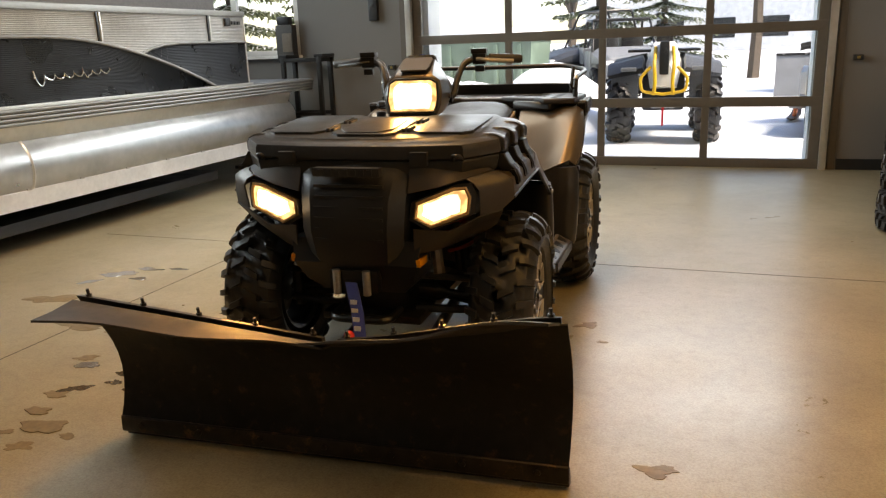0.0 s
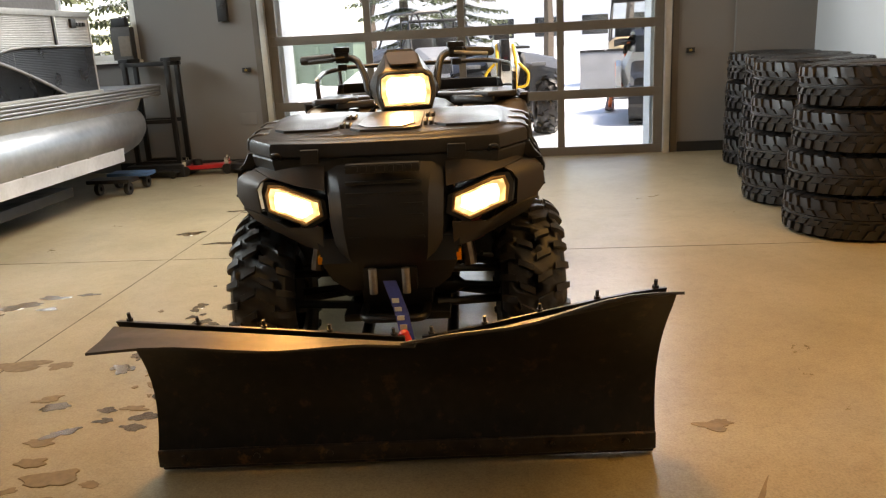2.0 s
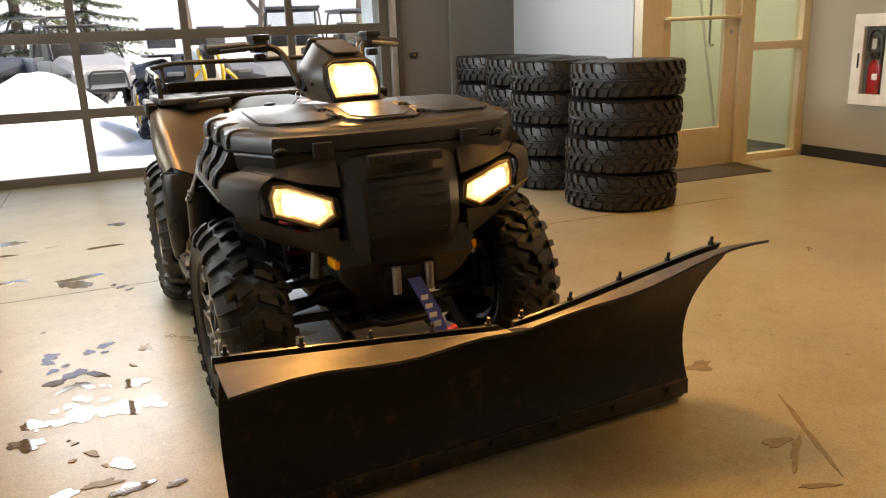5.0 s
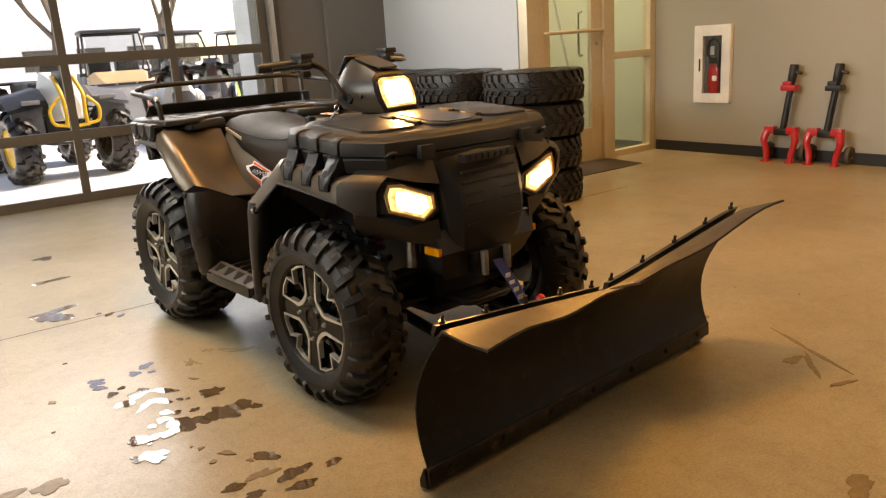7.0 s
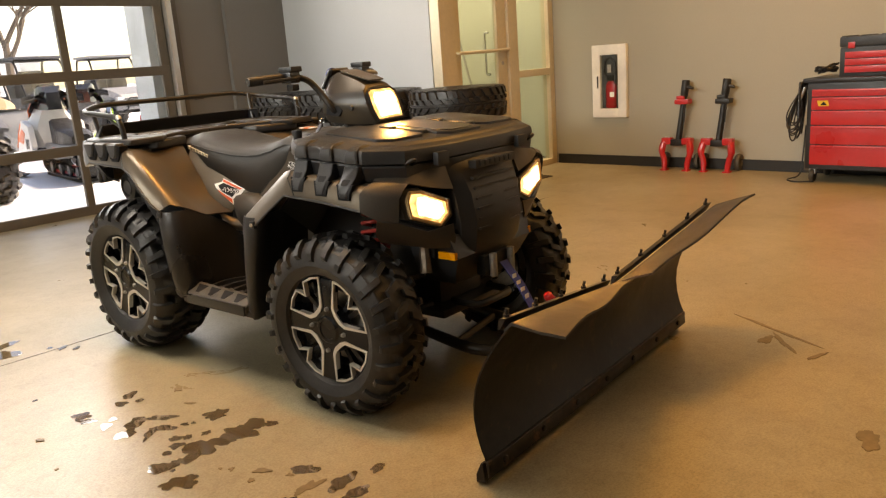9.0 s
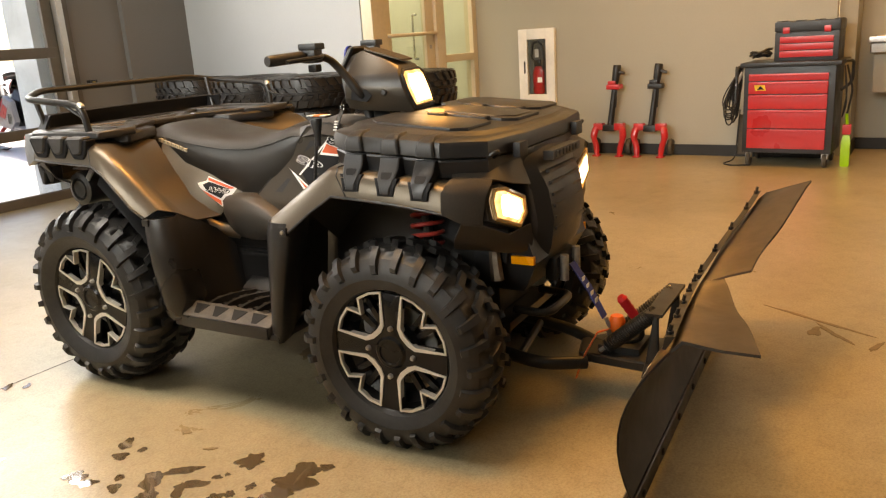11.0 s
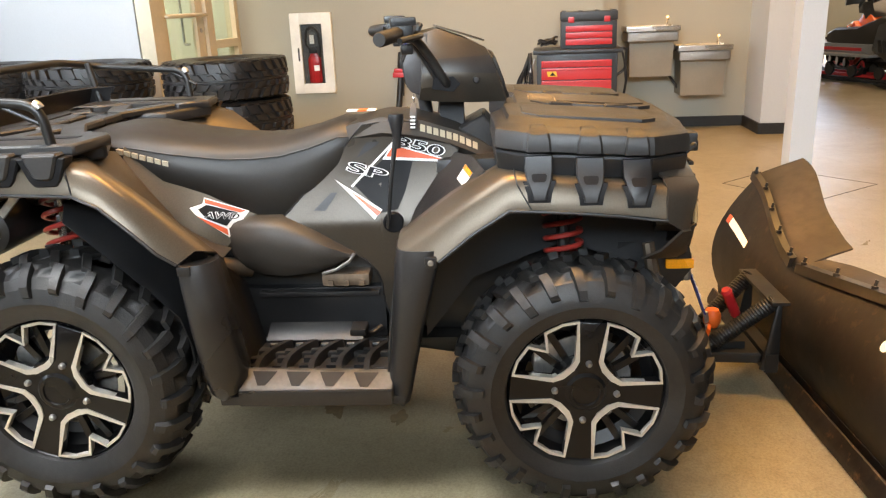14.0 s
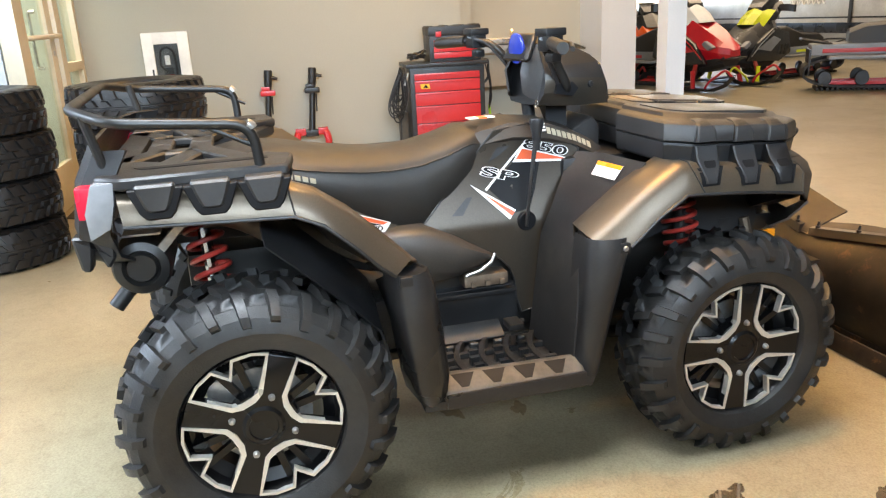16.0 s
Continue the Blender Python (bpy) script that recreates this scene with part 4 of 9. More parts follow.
    part("white_decal", skin(nb(), [(0.522, 0.872), (0.362, 0.822), (0.358, 0.816), (0.552, 0.828)], 0.008), DECAL_WHITE, shroud, "white-edged orange flash decal")
    part("red_decal", skin(nb(), [(0.519, 0.866), (0.374, 0.823), (0.541, 0.836)], 0.010), DECAL_RED, shroud, "orange-red flash decal")
    part("white_line", skin(nb(), [(0.514, 0.884), (0.508, 0.882), (0.640, 0.752), (0.646, 0.756)], 0.009), DECAL_WHITE, shroud)
    part("white_decal", skin(nb(), [(0.692, 0.776), (0.556, 0.689), (0.579, 0.663)], 0.010), DECAL_WHITE, shroud, "white arrow decal")
    part("red_flash", skin(nb(), [(0.652, 0.745), (0.561, 0.684), (0.571, 0.673)], 0.012), DECAL_RED, shroud)
    for word, y, z, sz, wide in (("850", 0.446, 0.862, 0.040, 2.35), ("SP", 0.598, 0.797, 0.040, 2.85)):
        for mat, bold, up in ((DECAL_WHITE, 0.050, 0.0065), (DECAL_BLACK, 0.010, 0.0078)):
            bm = lettering(word, sz, 0.0, bold)
            for v in bm.verts:
                u, w = v.co.x * wide + v.co.y * 0.45, v.co.y
                yy, zz = y + s * u, z + w + u * s * 0.27 * (1 if s < 0 else -1) * (1 if s < 0 else 1)
                v.co = (s * (shroud_x(yy, zz) + 0.0125), yy, zz)
            press(bm, skin_tree, (-s, 0, 0), up, 0)
            part("lettering", bm, mat, shroud, "model lettering %s, black edged white" % word, smooth=None)
    # Flat dark patches stand for the shade in two moulded recesses.
    for slot in ([(0.756, 0.690), (0.704, 0.738), (0.686, 0.738), (0.722, 0.688)], [(0.628, 0.832), (0.596, 0.876), (0.558, 0.878), (0.566, 0.868)]):
        part("moulded_recess", skin(nb(), slot, 0.003), BLACK_PLASTIC, shroud)
    # lever gate opening: its shaded inside drawn as a raised black disc
    part("lever_gate", lathe(nb(), [(0.0, 0.0), (0.026, 0.0), (0.030, 0.004), (0.031, 0.010)], 20, "x", Matrix.Translation((s * (shroud_x(0.525, 0.652) + 0.004), 0.525, 0.652))), DECAL_BLACK, shroud)
    # dark inner panel between shroud and fender
    own = sheet(mirrored([[(x, y, z) for x, y in row] for z, row in ((0.845, ((0.14, 0.345), (0.215, 0.294), (0.345, 0.274), (0.41, 0.262))), (0.78, ((0.16, 0.40), (0.222, 0.338), (0.350, 0.314), (0.415, 0.338))), (0.70, ((0.21, 0.458), (0.29, 0.438), (0.385, 0.442), (0.435, 0.455))), (0.62, ((0.205, 0.492), (0.29, 0.490), (0.395, 0.492), (0.475, 0.490))), (0.45, ((0.205, 0.515), (0.29, 0.517), (0.42, 0.517), (0.505, 0.512))), (0.305, ((0.205, 0.535), (0.29, 0.535), (0.42, 0.532), (0.505, 0.525))))], s), 0.005)
    inner = part("leg_shield", own, GREY_PLASTIC, ATV, "black plastic leg shield", smooth=60)
    a, b, c, d = (Vector((s * x, y + 0.004, z + 0.003)) for x, y, z in ((0.226, 0.3085, 0.822), (0.342, 0.288, 0.822), (0.336, 0.313, 0.784), (0.230, 0.334, 0.784)))
    out = (b - a).cross(d - a).normalized()
    out = out if out.y > 0 else -out
    for nm, mat, lb, k0, k1, up in (("warning_label", DECAL_WHITE, "white warning label with an orange header", 0.0, 1.0, 0.0), ("label_header", AMBER, "", 0.0, 0.3, 0.0009)):
        ring = [a.lerp(d, k0), b.lerp(c, k0), b.lerp(c, k1), a.lerp(d, k1)]
        part(nm, loft(nb(), [[q + out * up for q in ring], [q + out * (up + 0.001) for q in ring]]), mat, inner, lb, smooth=None)
    # side cover under the seat with its decal
    rows = [[(0.195, 1.27, 0.895), (0.225, 1.265, 0.845), (0.27, 1.26, 0.79)], [(0.192, 1.174, 0.794), (0.222, 1.172, 0.75), (0.262, 1.17, 0.69)], [(0.186, 1.08, 0.759), (0.214, 1.085, 0.71), (0.248, 1.09, 0.63)], [(0.170, 0.990, 0.722), (0.190, 1.005, 0.672), (0.214, 1.040, 0.60)], [(0.155, 0.915, 0.692), (0.177, 0.958, 0.650), (0.202, 1.010, 0.598)]]
    own = sheet(mirrored(rows, s), 0.006)
    cover_tree = BVHTree.FromBMesh(own)
    cover = part("side_cover", own, BRONZE, ATV, "bronze side cover under the seat", smooth=50)

    def cover_poly(pts, up):
        bm = nb()
        bm.faces.new([bm.verts.new((s * 0.26, y, z)) for y, z in pts])
        bmesh.ops.triangulate(bm, faces=bm.faces[:])
        return press(bm, cover_tree, (-s, 0, 0), up)

    part("white_decal", cover_poly([(1.096, 0.721), (1.061, 0.729), (1.060, 0.744), (0.941, 0.696), (0.998, 0.627), (1.075, 0.694)], 0.0020), DECAL_WHITE, cover, "white and red arrow decal", smooth=None)
    part("black_decal", cover_poly([(1.074, 0.715), (1.054, 0.724), (0.972, 0.695), (1.003, 0.660), (1.052, 0.686)], 0.0034), DECAL_BLACK, cover, smooth=None)
    part("red_decal", cover_poly([(1.059, 0.741), (0.950, 0.698), (0.966, 0.694), (1.057, 0.729)], 0.0048), DECAL_RED, cover, smooth=None)
    part("red_decal", cover_poly([(1.076, 0.697), (1.001, 0.652), (0.999, 0.633), (1.050, 0.672)], 0.0048), DECAL_RED, cover, smooth=None)
    for mat, bold, up in ((DECAL_WHITE, 0.050, 0.0050), (DECAL_BLACK, 0.004, 0.0062)):
        bm = lettering("AWD", 0.023, 0.0, bold)
        for v in bm.verts:
            u, w = v.co.x * 1.6 + v.co.y * 0.35, v.co.y
            v.co = (s * 0.26, 1.012 + s * u, 0.690 - u * 0.16 + w)
        part("lettering", press(bm, cover_tree, (-s, 0, 0), up, 0), mat, cover, "drive lettering AWD, black edged white", smooth=None)
    # clutch and engine covers
    rows = []
    for y, z0, z1, d in ((1.02, 0.57, 0.668, 0.185), (0.975, 0.530, 0.676, 0.212), (0.92, 0.504, 0.682, 0.226), (0.85, 0.497, 0.680, 0.230), (0.757, 0.508, 0.636, 0.226), (0.70, 0.526, 0.602, 0.218), (0.660, 0.546, 0.578, 0.208), (0.640, 0.556, 0.566, 0.200)):
        h = z1 - z0
        rows.append([(s * x, y, z) for x, z in ((0.08, z1), (d - 0.050, z1), (d - 0.014, z1 - 0.06 * h), (d, z1 - 0.16 * h), (d + 0.002, z1 - 0.45 * h), (d - 0.004, z1 - 0.72 * h), (d - 0.020, z0 + 0.06 * h), (d - 0.06, z0), (0.08, z0))])
    part("clutch_cover", loft(nb(), rows), CHEEK, ATV, "rounded dark bronze clutch cover", smooth=50)
    part("heat_lip", tube(nb(), [(s * 0.214, 0.735, 0.515), (s * 0.222, 0.690, 0.530), (s * 0.216, 0.655, 0.550), (s * 0.206, 0.640, 0.572)], 0.005, 6), STEEL, ATV, "bright edge of the heat shield")
    bm = nb()
    box(bm, (min(s * 0.10, s * 0.212), 0.60, 0.474), (max(s * 0.10, s * 0.212), 0.74, 0.512), 0.012)
    for k in range(3):
        box(bm, (min(s * 0.205, s * 0.220), 0.615 + 0.045 * k, 0.478), (max(s * 0.205, s * 0.220), 0.630 + 0.045 * k, 0.494), 0.003)
    part("engine_case", bm, EXHAUST, ATV, "bare alloy engine case")
    part("engine_skirt", boxed((min(s * 0.10, s * 0.180), 0.56, 0.30), (max(s * 0.10, s * 0.180), 1.02, 0.462), 0.015), BLACK_PLASTIC, ATV)
    part("skirt_ledge", boxed((min(s * 0.10, s * 0.205), 0.575, 0.440), (max(s * 0.10, s * 0.205), 0.93, 0.456), 0.005), BLACK_PLASTIC, ATV)
    # springs and arms
    for nm, a, b, r, tn in (("front_spring", (0.235, 0.055, 0.70), (0.275, 0.045, 0.50), 0.050, 6), ("rear_spring", (0.235, 1.46, 0.77), (0.30, 1.43, 0.535), 0.046, 6)):
        spring = part(nm, coil(nb(), (s * a[0], a[1], a[2]), (s * b[0], b[1], b[2]), r, tn, 0.0075), RED_SPRING, ATV, "red coil-over suspension spring")
        part("damper", tube(nb(), [(s * a[0], a[1], a[2] + 0.04), (s * b[0], b[1], b[2] - 0.09)], 0.017, 10), CHROME if "rear" in nm else BLACK_METAL, spring)
    for nm, y in (("front_arm", 0.0), ("rear_arm", 1.346)):
        bm = nb()
        for dy in (-0.10, 0.10):
            tube(bm, [(s * 0.14, y + dy, 0.30), (s * 0.40, y + dy * 0.25, 0.285)], 0.016, 8)
            tube(bm, [(s * 0.15, y + dy, 0.43), (s * 0.40, y + dy * 0.25, 0.40)], 0.014, 8)
        tube(bm, [(s * 0.39, y, 0.25), (s * 0.39, y, 0.42)], 0.024, 8)
        part(nm, bm, BLACK_METAL, ATV, "black tubular suspension arm")
        part("drive_shaft", tube(nb(), [(s * 0.10, y, 0.345), (s * 0.20, y, 0.34), (s * 0.24, y, 0.335), (s * 0.42, y, 0.322)], [0.035, 0.04, 0.014, 0.014], 10), BLACK_METAL, ATV)

# frame, skid plate, engine bulk
part("chassis", boxed((-0.19, -0.20, 0.27), (0.19, 1.52, 0.30), 0.01), BLACK_METAL, ATV, "black steel chassis and skid plate")
part("front_bulkhead", boxed((-0.13, -0.14, 0.30), (0.13, 0.46, 0.72), 0.03), BLACK_METAL, ATV)
part("engine_block", boxed((-0.15, 0.46, 0.30), (0.15, 1.10, 0.62), 0.03), BLACK_METAL, ATV)
part("rear_gearcase", boxed((-0.13, 1.10, 0.36), (0.13, 1.52, 0.66), 0.03), BLACK_METAL, ATV)
part("airbox", boxed((-0.16, 0.06, 0.60), (0.16, 0.40, 0.83), 0.03), BLACK_PLASTIC, ATV)
TANK = ((0.66, 0.120, 0.885, 0.098, 0.920), (0.55, 0.143, 0.905, 0.120, 0.945), (0.438, 0.146, 0.893, 0.121, 0.934), (0.34, 0.128, 0.860, 0.104, 0.900), (0.277, 0.113, 0.829, 0.088, 0.868), (0.235, 0.100, 0.800, 0.075, 0.840))
tank = part("tank_cover", loft(nb(), [[(-w0, y, z0), (-w1, y, z1), (0, y, z1 + 0.012), (w1, y, z1), (w0, y, z0), (0, y, z0 - 0.10)] for y, w0, z0, w1, z1 in TANK]), CHEEK, ATV, "bronze tank cover before the seat", smooth=30)


def tank_at(y, k):
    """A point of the tank cover's side facet; k runs from its lower to its upper edge."""
    for (ya, *a), (yb, *b) in zip(TANK, TANK[1:]):
        if ya >= y >= yb:
            f = (ya - y) / (ya - yb)
            w0, z0, w1, z1 = (p + (q - p) * f for p, q in zip(a, b))
            return w0 + (w1 - w0) * k + 0.0008, z0 + (z1 - z0) * k + 0.0005


for s in (-1, 1):
    for k in range(9):
        y = 0.440 - k * 0.0182
        ring = [(y, 0.30), (y - 0.0135, 0.30), (y - 0.0135, 0.74), (y, 0.74)]
        part("name_bar", loft(nb(), [[(s * (tank_at(yy, f)[0] + d), yy, tank_at(yy, f)[1] + d * 0.5) for yy, f in ring] for d in (-0.001, 0.0008)]), NAME_TAN, tank, smooth=None)
bm = nb()
prism(bm, [(0.345, 0.895), (0.262, 0.938), (0.236, 0.905), (0.236, 0.84), (0.345, 0.85)], -0.075, 0.105, "x", 0.006)
part("dash_wedge", bm, LEG_PLASTIC, ATV, "black plastic wedge before the tank")
tag = part("key_tag", boxed((-0.055, 0.575, 0.955), (-0.015, 0.660, 0.958), 0.001), DECAL_WHITE, ATV, "white and orange paper tag on the dash")
part("tag_band", boxed((-0.0553, 0.600, 0.9545), (-0.0147, 0.628, 0.9585)), ORANGE, tag)

# seat
rows = []
for y, w, zt, zb in ((0.596, 0.085, 0.912, 0.890), (0.620, 0.115, 0.922, 0.850), (0.68, 0.135, 0.926, 0.785), (0.76, 0.150, 0.900, 0.722), (0.84, 0.162, 0.882, 0.668), (0.92, 0.172, 0.878, 0.674), (1.00, 0.185, 0.882, 0.705), (1.08, 0.195, 0.893, 0.740), (1.16, 0.202, 0.906, 0.772), (1.25, 0.205, 0.924, 0.810), (1.34, 0.195, 0.928, 0.845), (1.405, 0.165, 0.918, 0.870), (1.435, 0.120, 0.902, 0.880)):
    h = zt - zb
    half = [(0.0, zt + 0.012), (0.45 * w, zt + 0.010), (0.78 * w, zt - 0.004), (0.95 * w, zt - 0.030), (1.0 * w, zt - 0.45 * h), (0.97 * w, zb + 0.012), (0.91 * w, zb)]
    rows.append([(x, y, z) for x, z in half] + [(-x, y, z) for x, z in half[::-1][:-1]])
seat = part("seat", loft(nb(), rows), VINYL, ATV, "black vinyl bench seat", smooth=60)
SEAM = ((0.62, 0.115, 0.922), (0.68, 0.135, 0.926), (0.76, 0.150, 0.900), (0.84, 0.162, 0.882), (0.92, 0.172, 0.878), (1.00, 0.185, 0.882), (1.08, 0.195, 0.893), (1.16, 0.202, 0.906), (1.25, 0.205, 0.924), (1.34, 0.195, 0.928))
for s in (-1, 1):
    part("seam", tube(nb(), [(s * w * 0.958, y, z - 0.033) for y, w, z in SEAM], 0.0026, 6), BLACK_PLASTIC, seat, "stitched seam along the seat")
for s in (-1, 1):
    for k in range(7):
        y = 1.285 - k * 0.0205
        w = 0.2065 - 0.004 * k / 3.5
        z = 0.879 - k * 0.0062
        bm = nb()
        prism(bm, [(y, z), (y - 0.015, z - 0.0045), (y - 0.015, z + 0.0085), (y, z + 0.013)], s * (w - 0.010), s * (w + 0.006), "x")
        part("name_bar", bm, NAME_TAN, seat)

# rear rack
rack = part("rear_rack", boxed((-0.30, 1.59, 0.925), (0.30, 1.66, 0.955), 0.012), BLACK_PLASTIC, ATV, "black moulded rear cargo rack")
RZ = 0.930
for s in (-1, 1):
    bm = nb()
    prism(bm, [(s * 0.52, 1.235), (s * 0.37, 1.212), (s * 0.30, 1.30), (s * 0.345, 1.36), (s * 0.36, 1.50), (s * 0.30, 1.57), (s * 0.28, 1.66), (s * 0.48, 1.66), (s * 0.53, 1.60)], RZ, RZ + 0.028, "z", 0.006)
    part("side_plate", bm, GREY_PLASTIC, rack)
    # Black sheet on the plate draws the shade in its long slot.
    bm = nb()
    prism(bm, [(s * 0.395, 1.275), (s * 0.425, 1.275), (s * 0.435, 1.56), (s * 0.405, 1.58)], RZ + 0.0285, RZ + 0.0295, "z")
    part("plate_slot", bm, DECAL_BLACK, rack)
    for k in range(3):
        y = 1.292 + 0.117 * k
        bm = nb()
        prism(bm, [(y - 0.045, 0.945), (y + 0.045, 0.945), (y + 0.026, 0.892), (y + 0.018, 0.882), (y - 0.018, 0.882), (y - 0.026, 0.892)], s * 0.535, s * (0.572 + 0.008 * (1 - k)), "x", 0.006)
        part("rack_tab", bm, GREY_PLASTIC, rack)
        # Black plate proud of the fender draws the shade round the tab.
        bm = nb()
        prism(bm, [(y - 0.060, 0.935), (y + 0.060, 0.935), (y + 0.038, 0.880), (y + 0.026, 0.866), (y - 0.026, 0.866), (y - 0.038, 0.880)], s * 0.53, s * (0.5635 + 0.008 * (1 - k)), "x", 0.003)
        part("tab_recess", bm, DECAL_BLACK, rack)
    for (x0, y0), (x1, y1) in (((0.40, 1.30), (0.12, 1.44)), ((0.12, 1.44), (0.40, 1.53)), ((0.12, 1.44), (0.0, 1.44)), ((0.30, 1.64), (0.14, 1.55)), ((0.14, 1.55), (0.0, 1.55)), ((0.14, 1.55), (0.12, 1.44))):
        d = Vector((x1 - x0, y1 - y0)).normalized()
        q = Vector((-d.y, d.x)) * 0.032
        bm = nb()
        prism(bm, [(s * (x0 + q.x), y0 + q.y), (s * (x1 + q.x), y1 + q.y), (s * (x1 - q.x), y1 - q.y), (s * (x0 - q.x), y0 - q.y)], RZ + 0.002 * (x0 > 0.2), RZ + 0.022 + 0.003 * (x0 > 0.2), "z", 0.005)
        part("rack_strut", bm, GREY_PLASTIC, rack)
    bm = nb()
    prism(bm, [(s * 0.40, 1.215), (s * 0.20, 1.30), (s * 0.17, 1.42), (s * 0.24, 1.44), (s * 0.30, 1.36), (s * 0.45, 1.30)], RZ - 0.03, RZ + 0.010, "z", 0.008)
    part("front_corner", bm, BLACK_PLASTIC, rack)
rail = rounded([(-0.505, 1.295, 0.945), (-0.512, 1.305, 1.052), (-0.525, 1.60, 1.078), (-0.40, 1.70, 1.100), (0.40, 1.74, 1.100), (0.520, 1.66, 1.075), (0.512, 1.335, 1.052), (0.510, 1.33, 0.945)], 0.05, 6)
part("rack_rail", tube(nb(), rail, 0.0125, 12), BLACK_METAL, rack, "black steel tube rail with worn corners")
for s in (-1, 1):
    wear = rounded([(s * 0.5095, 1.300 if s < 0 else 1.333, 1.020), (s * 0.512, 1.305 if s < 0 else 1.335, 1.052), (s * 0.516, 1.385, 1.0585)], 0.05, 6)[2:-2]
    part("worn_corner", tube(nb(), [(x, y, z + 0.0012) for x, y, z in wear], 0.0121, 12), STEEL, rack, "bare worn steel on the rail corner")
    part("rail_post", tube(nb(), [(s * 0.45, 1.665, 1.092), (s * 0.44, 1.63, 0.94)], 0.011, 10), BLACK_METAL, rack)
    part("rail_brace", tube(nb(), [(s * 0.513, 1.40, 1.052), (s * 0.506, 1.30, 1.00)], 0.006, 8), BLACK_METAL, rack)

# tail
bm = nb()
rows = []
for z, y, w in ((1.01, 1.675, 0.45), (0.93, 1.715, 0.475), (0.82, 1.735, 0.47), (0.76, 1.725, 0.44), (0.735, 1.70, 0.40)):
    rows.append([(-w, y - 0.09, z), (-w * 0.96, y - 0.02, z), (-w * 0.7, y + 0.01, z), (0, y + 0.02, z), (w * 0.7, y + 0.01, z), (w * 0.96, y - 0.02, z), (w, y - 0.09, z)])
part("tail_panel", sheet(rows, 0.008), BLACK_PLASTIC, ATV, "black plastic tail panel")
for s in (-1, 1):
    bm = nb()
    prism(bm, [(1.612, 0.950), (1.662, 0.948), (1.682, 0.885), (1.680, 0.822), (1.632, 0.846), (1.618, 0.90)], s * 0.470, s * 0.520, "x", 0.008, 2)
    t = part("tail_light_housing", bm, material("clear_lens_plastic", (0.20, 0.205, 0.215), 0.2, vary=0.1, coat=0.4), ATV, "pale clear-lensed tail light")
    part("tail_lens", boxed((min(s * 0.44, s * 0.500), 1.662, 0.868), (max(s * 0.44, s * 0.500), 1.700, 0.940), 0.008), TAIL_RED, t, "red tail lamp lens")
    bm = nb()
    prism(bm, [(1.64, 0.81), (1.735, 0.82), (1.722, 0.735), (1.700, 0.733), (1.690, 0.79), (1.665, 0.735), (1.645, 0.76)], s * 0.40, s * 0.45, "x", 0.006)
    part("tail_hook", bm, BLACK_PLASTIC, ATV)
muf = part("muffler", lathe(nb(), [(0.0, -0.368), (0.040, -0.370), (0.047, -0.360), (0.055, -0.372), (0.078, -0.366), (0.086, -0.350), (0.086, -0.10), (0.06, -0.085), (0.0, -0.085)], 32, "x", Matrix.Translation((0, 1.605, 0.706)) @ Matrix.Diagonal((1.0, 0.84, 0.84, 1))), BLACK_METAL, ATV, "black exhaust muffler under the tail")
part("tail_pipe", tube(nb(), [(-0.31, 1.625, 0.660), (-0.32, 1.655, 0.635), (-0.33, 1.685, 0.602)], 0.020, 12), BLACK_METAL, muf)
part("heat_shield", boxed((-0.36, 1.55, 0.784), (-0.20, 1.64, 0.790), 0.002), STEEL, muf)
part("exhaust_pipe", tube(nb(), rounded([(-0.20, 1.56, 0.76), (-0.27, 1.40, 0.80), (-0.27, 1.30, 0.745), (-0.26, 1.16, 0.610), (-0.22, 1.04, 0.545), (-0.16, 0.96, 0.52)], 0.06), 0.028, 12), EXHAUST, ATV, "heat-stained steel exhaust pipe")
bm = nb()
prism(bm, [(1.567, 0.750), (1.547, 0.738), (1.476, 0.812), (1.476, 0.850), (1.500, 0.850), (1.502, 0.817)], -0.366, -0.358, "x", 0.002)
part("tail_bracket", bm, STEEL, ATV, "bare steel bracket over the muffler")
part("battery_box", boxed((-0.165, 1.22, 0.70), (0.165, 1.58, 0.885), 0.02), BLACK_PLASTIC, ATV)

# front fascia and headlights
rows = []
for z, y, w in ((0.862, -0.250, 0.215), (0.82, -0.290, 0.205), (0.74, -0.325, 0.19), (0.64, -0.340, 0.185), (0.55, -0.325, 0.175), (0.47, -0.285, 0.15)):
    rows.append([(-w - 0.03, y + 0.16, z), (-w, y + 0.035, z), (-w * 0.75, y, z), (0, y - 0.012, z), (w * 0.75, y, z), (w, y + 0.035, z), (w + 0.03, y + 0.16, z)])
nose = part("nose_panel", sheet(rows, 0.012), BLACK_PLASTIC, ATV, "black plastic nose with a recessed grille", smooth=25)
for k in range(6):
    z = 0.79 - 0.036 * k
    part("grille_bar", boxed((-0.125, -0.3425 + 0.19 * max(0.0, z - 0.69), z - 0.005), (0.125, -0.310, z + 0.005), 0.002), BLACK_PLASTIC, nose)
part("badge_plate", boxed((-0.12, -0.335, 0.823), (0.12, -0.300, 0.853), 0.006), GREY_PLASTIC, nose)
for k in range(7):
    part("badge_bar", boxed((-0.098 + k * 0.029, -0.338, 0.829), (-0.078 + k * 0.029, -0.334, 0.848), 0.002), BLACK_PLASTIC, nose)
part("bumper", loft(nb(), [[(-w, y0, z), (-w, y1, z), (w, y1, z), (w, y0, z)] for z, w, y0, y1 in ((0.60, 0.240, -0.10, -0.290), (0.52, 0.226, -0.10, -0.312), (0.45, 0.20, -0.10, -0.275), (0.40, 0.15, -0.08, -0.235))]), BLACK_PLASTIC, ATV, "black lower bumper")
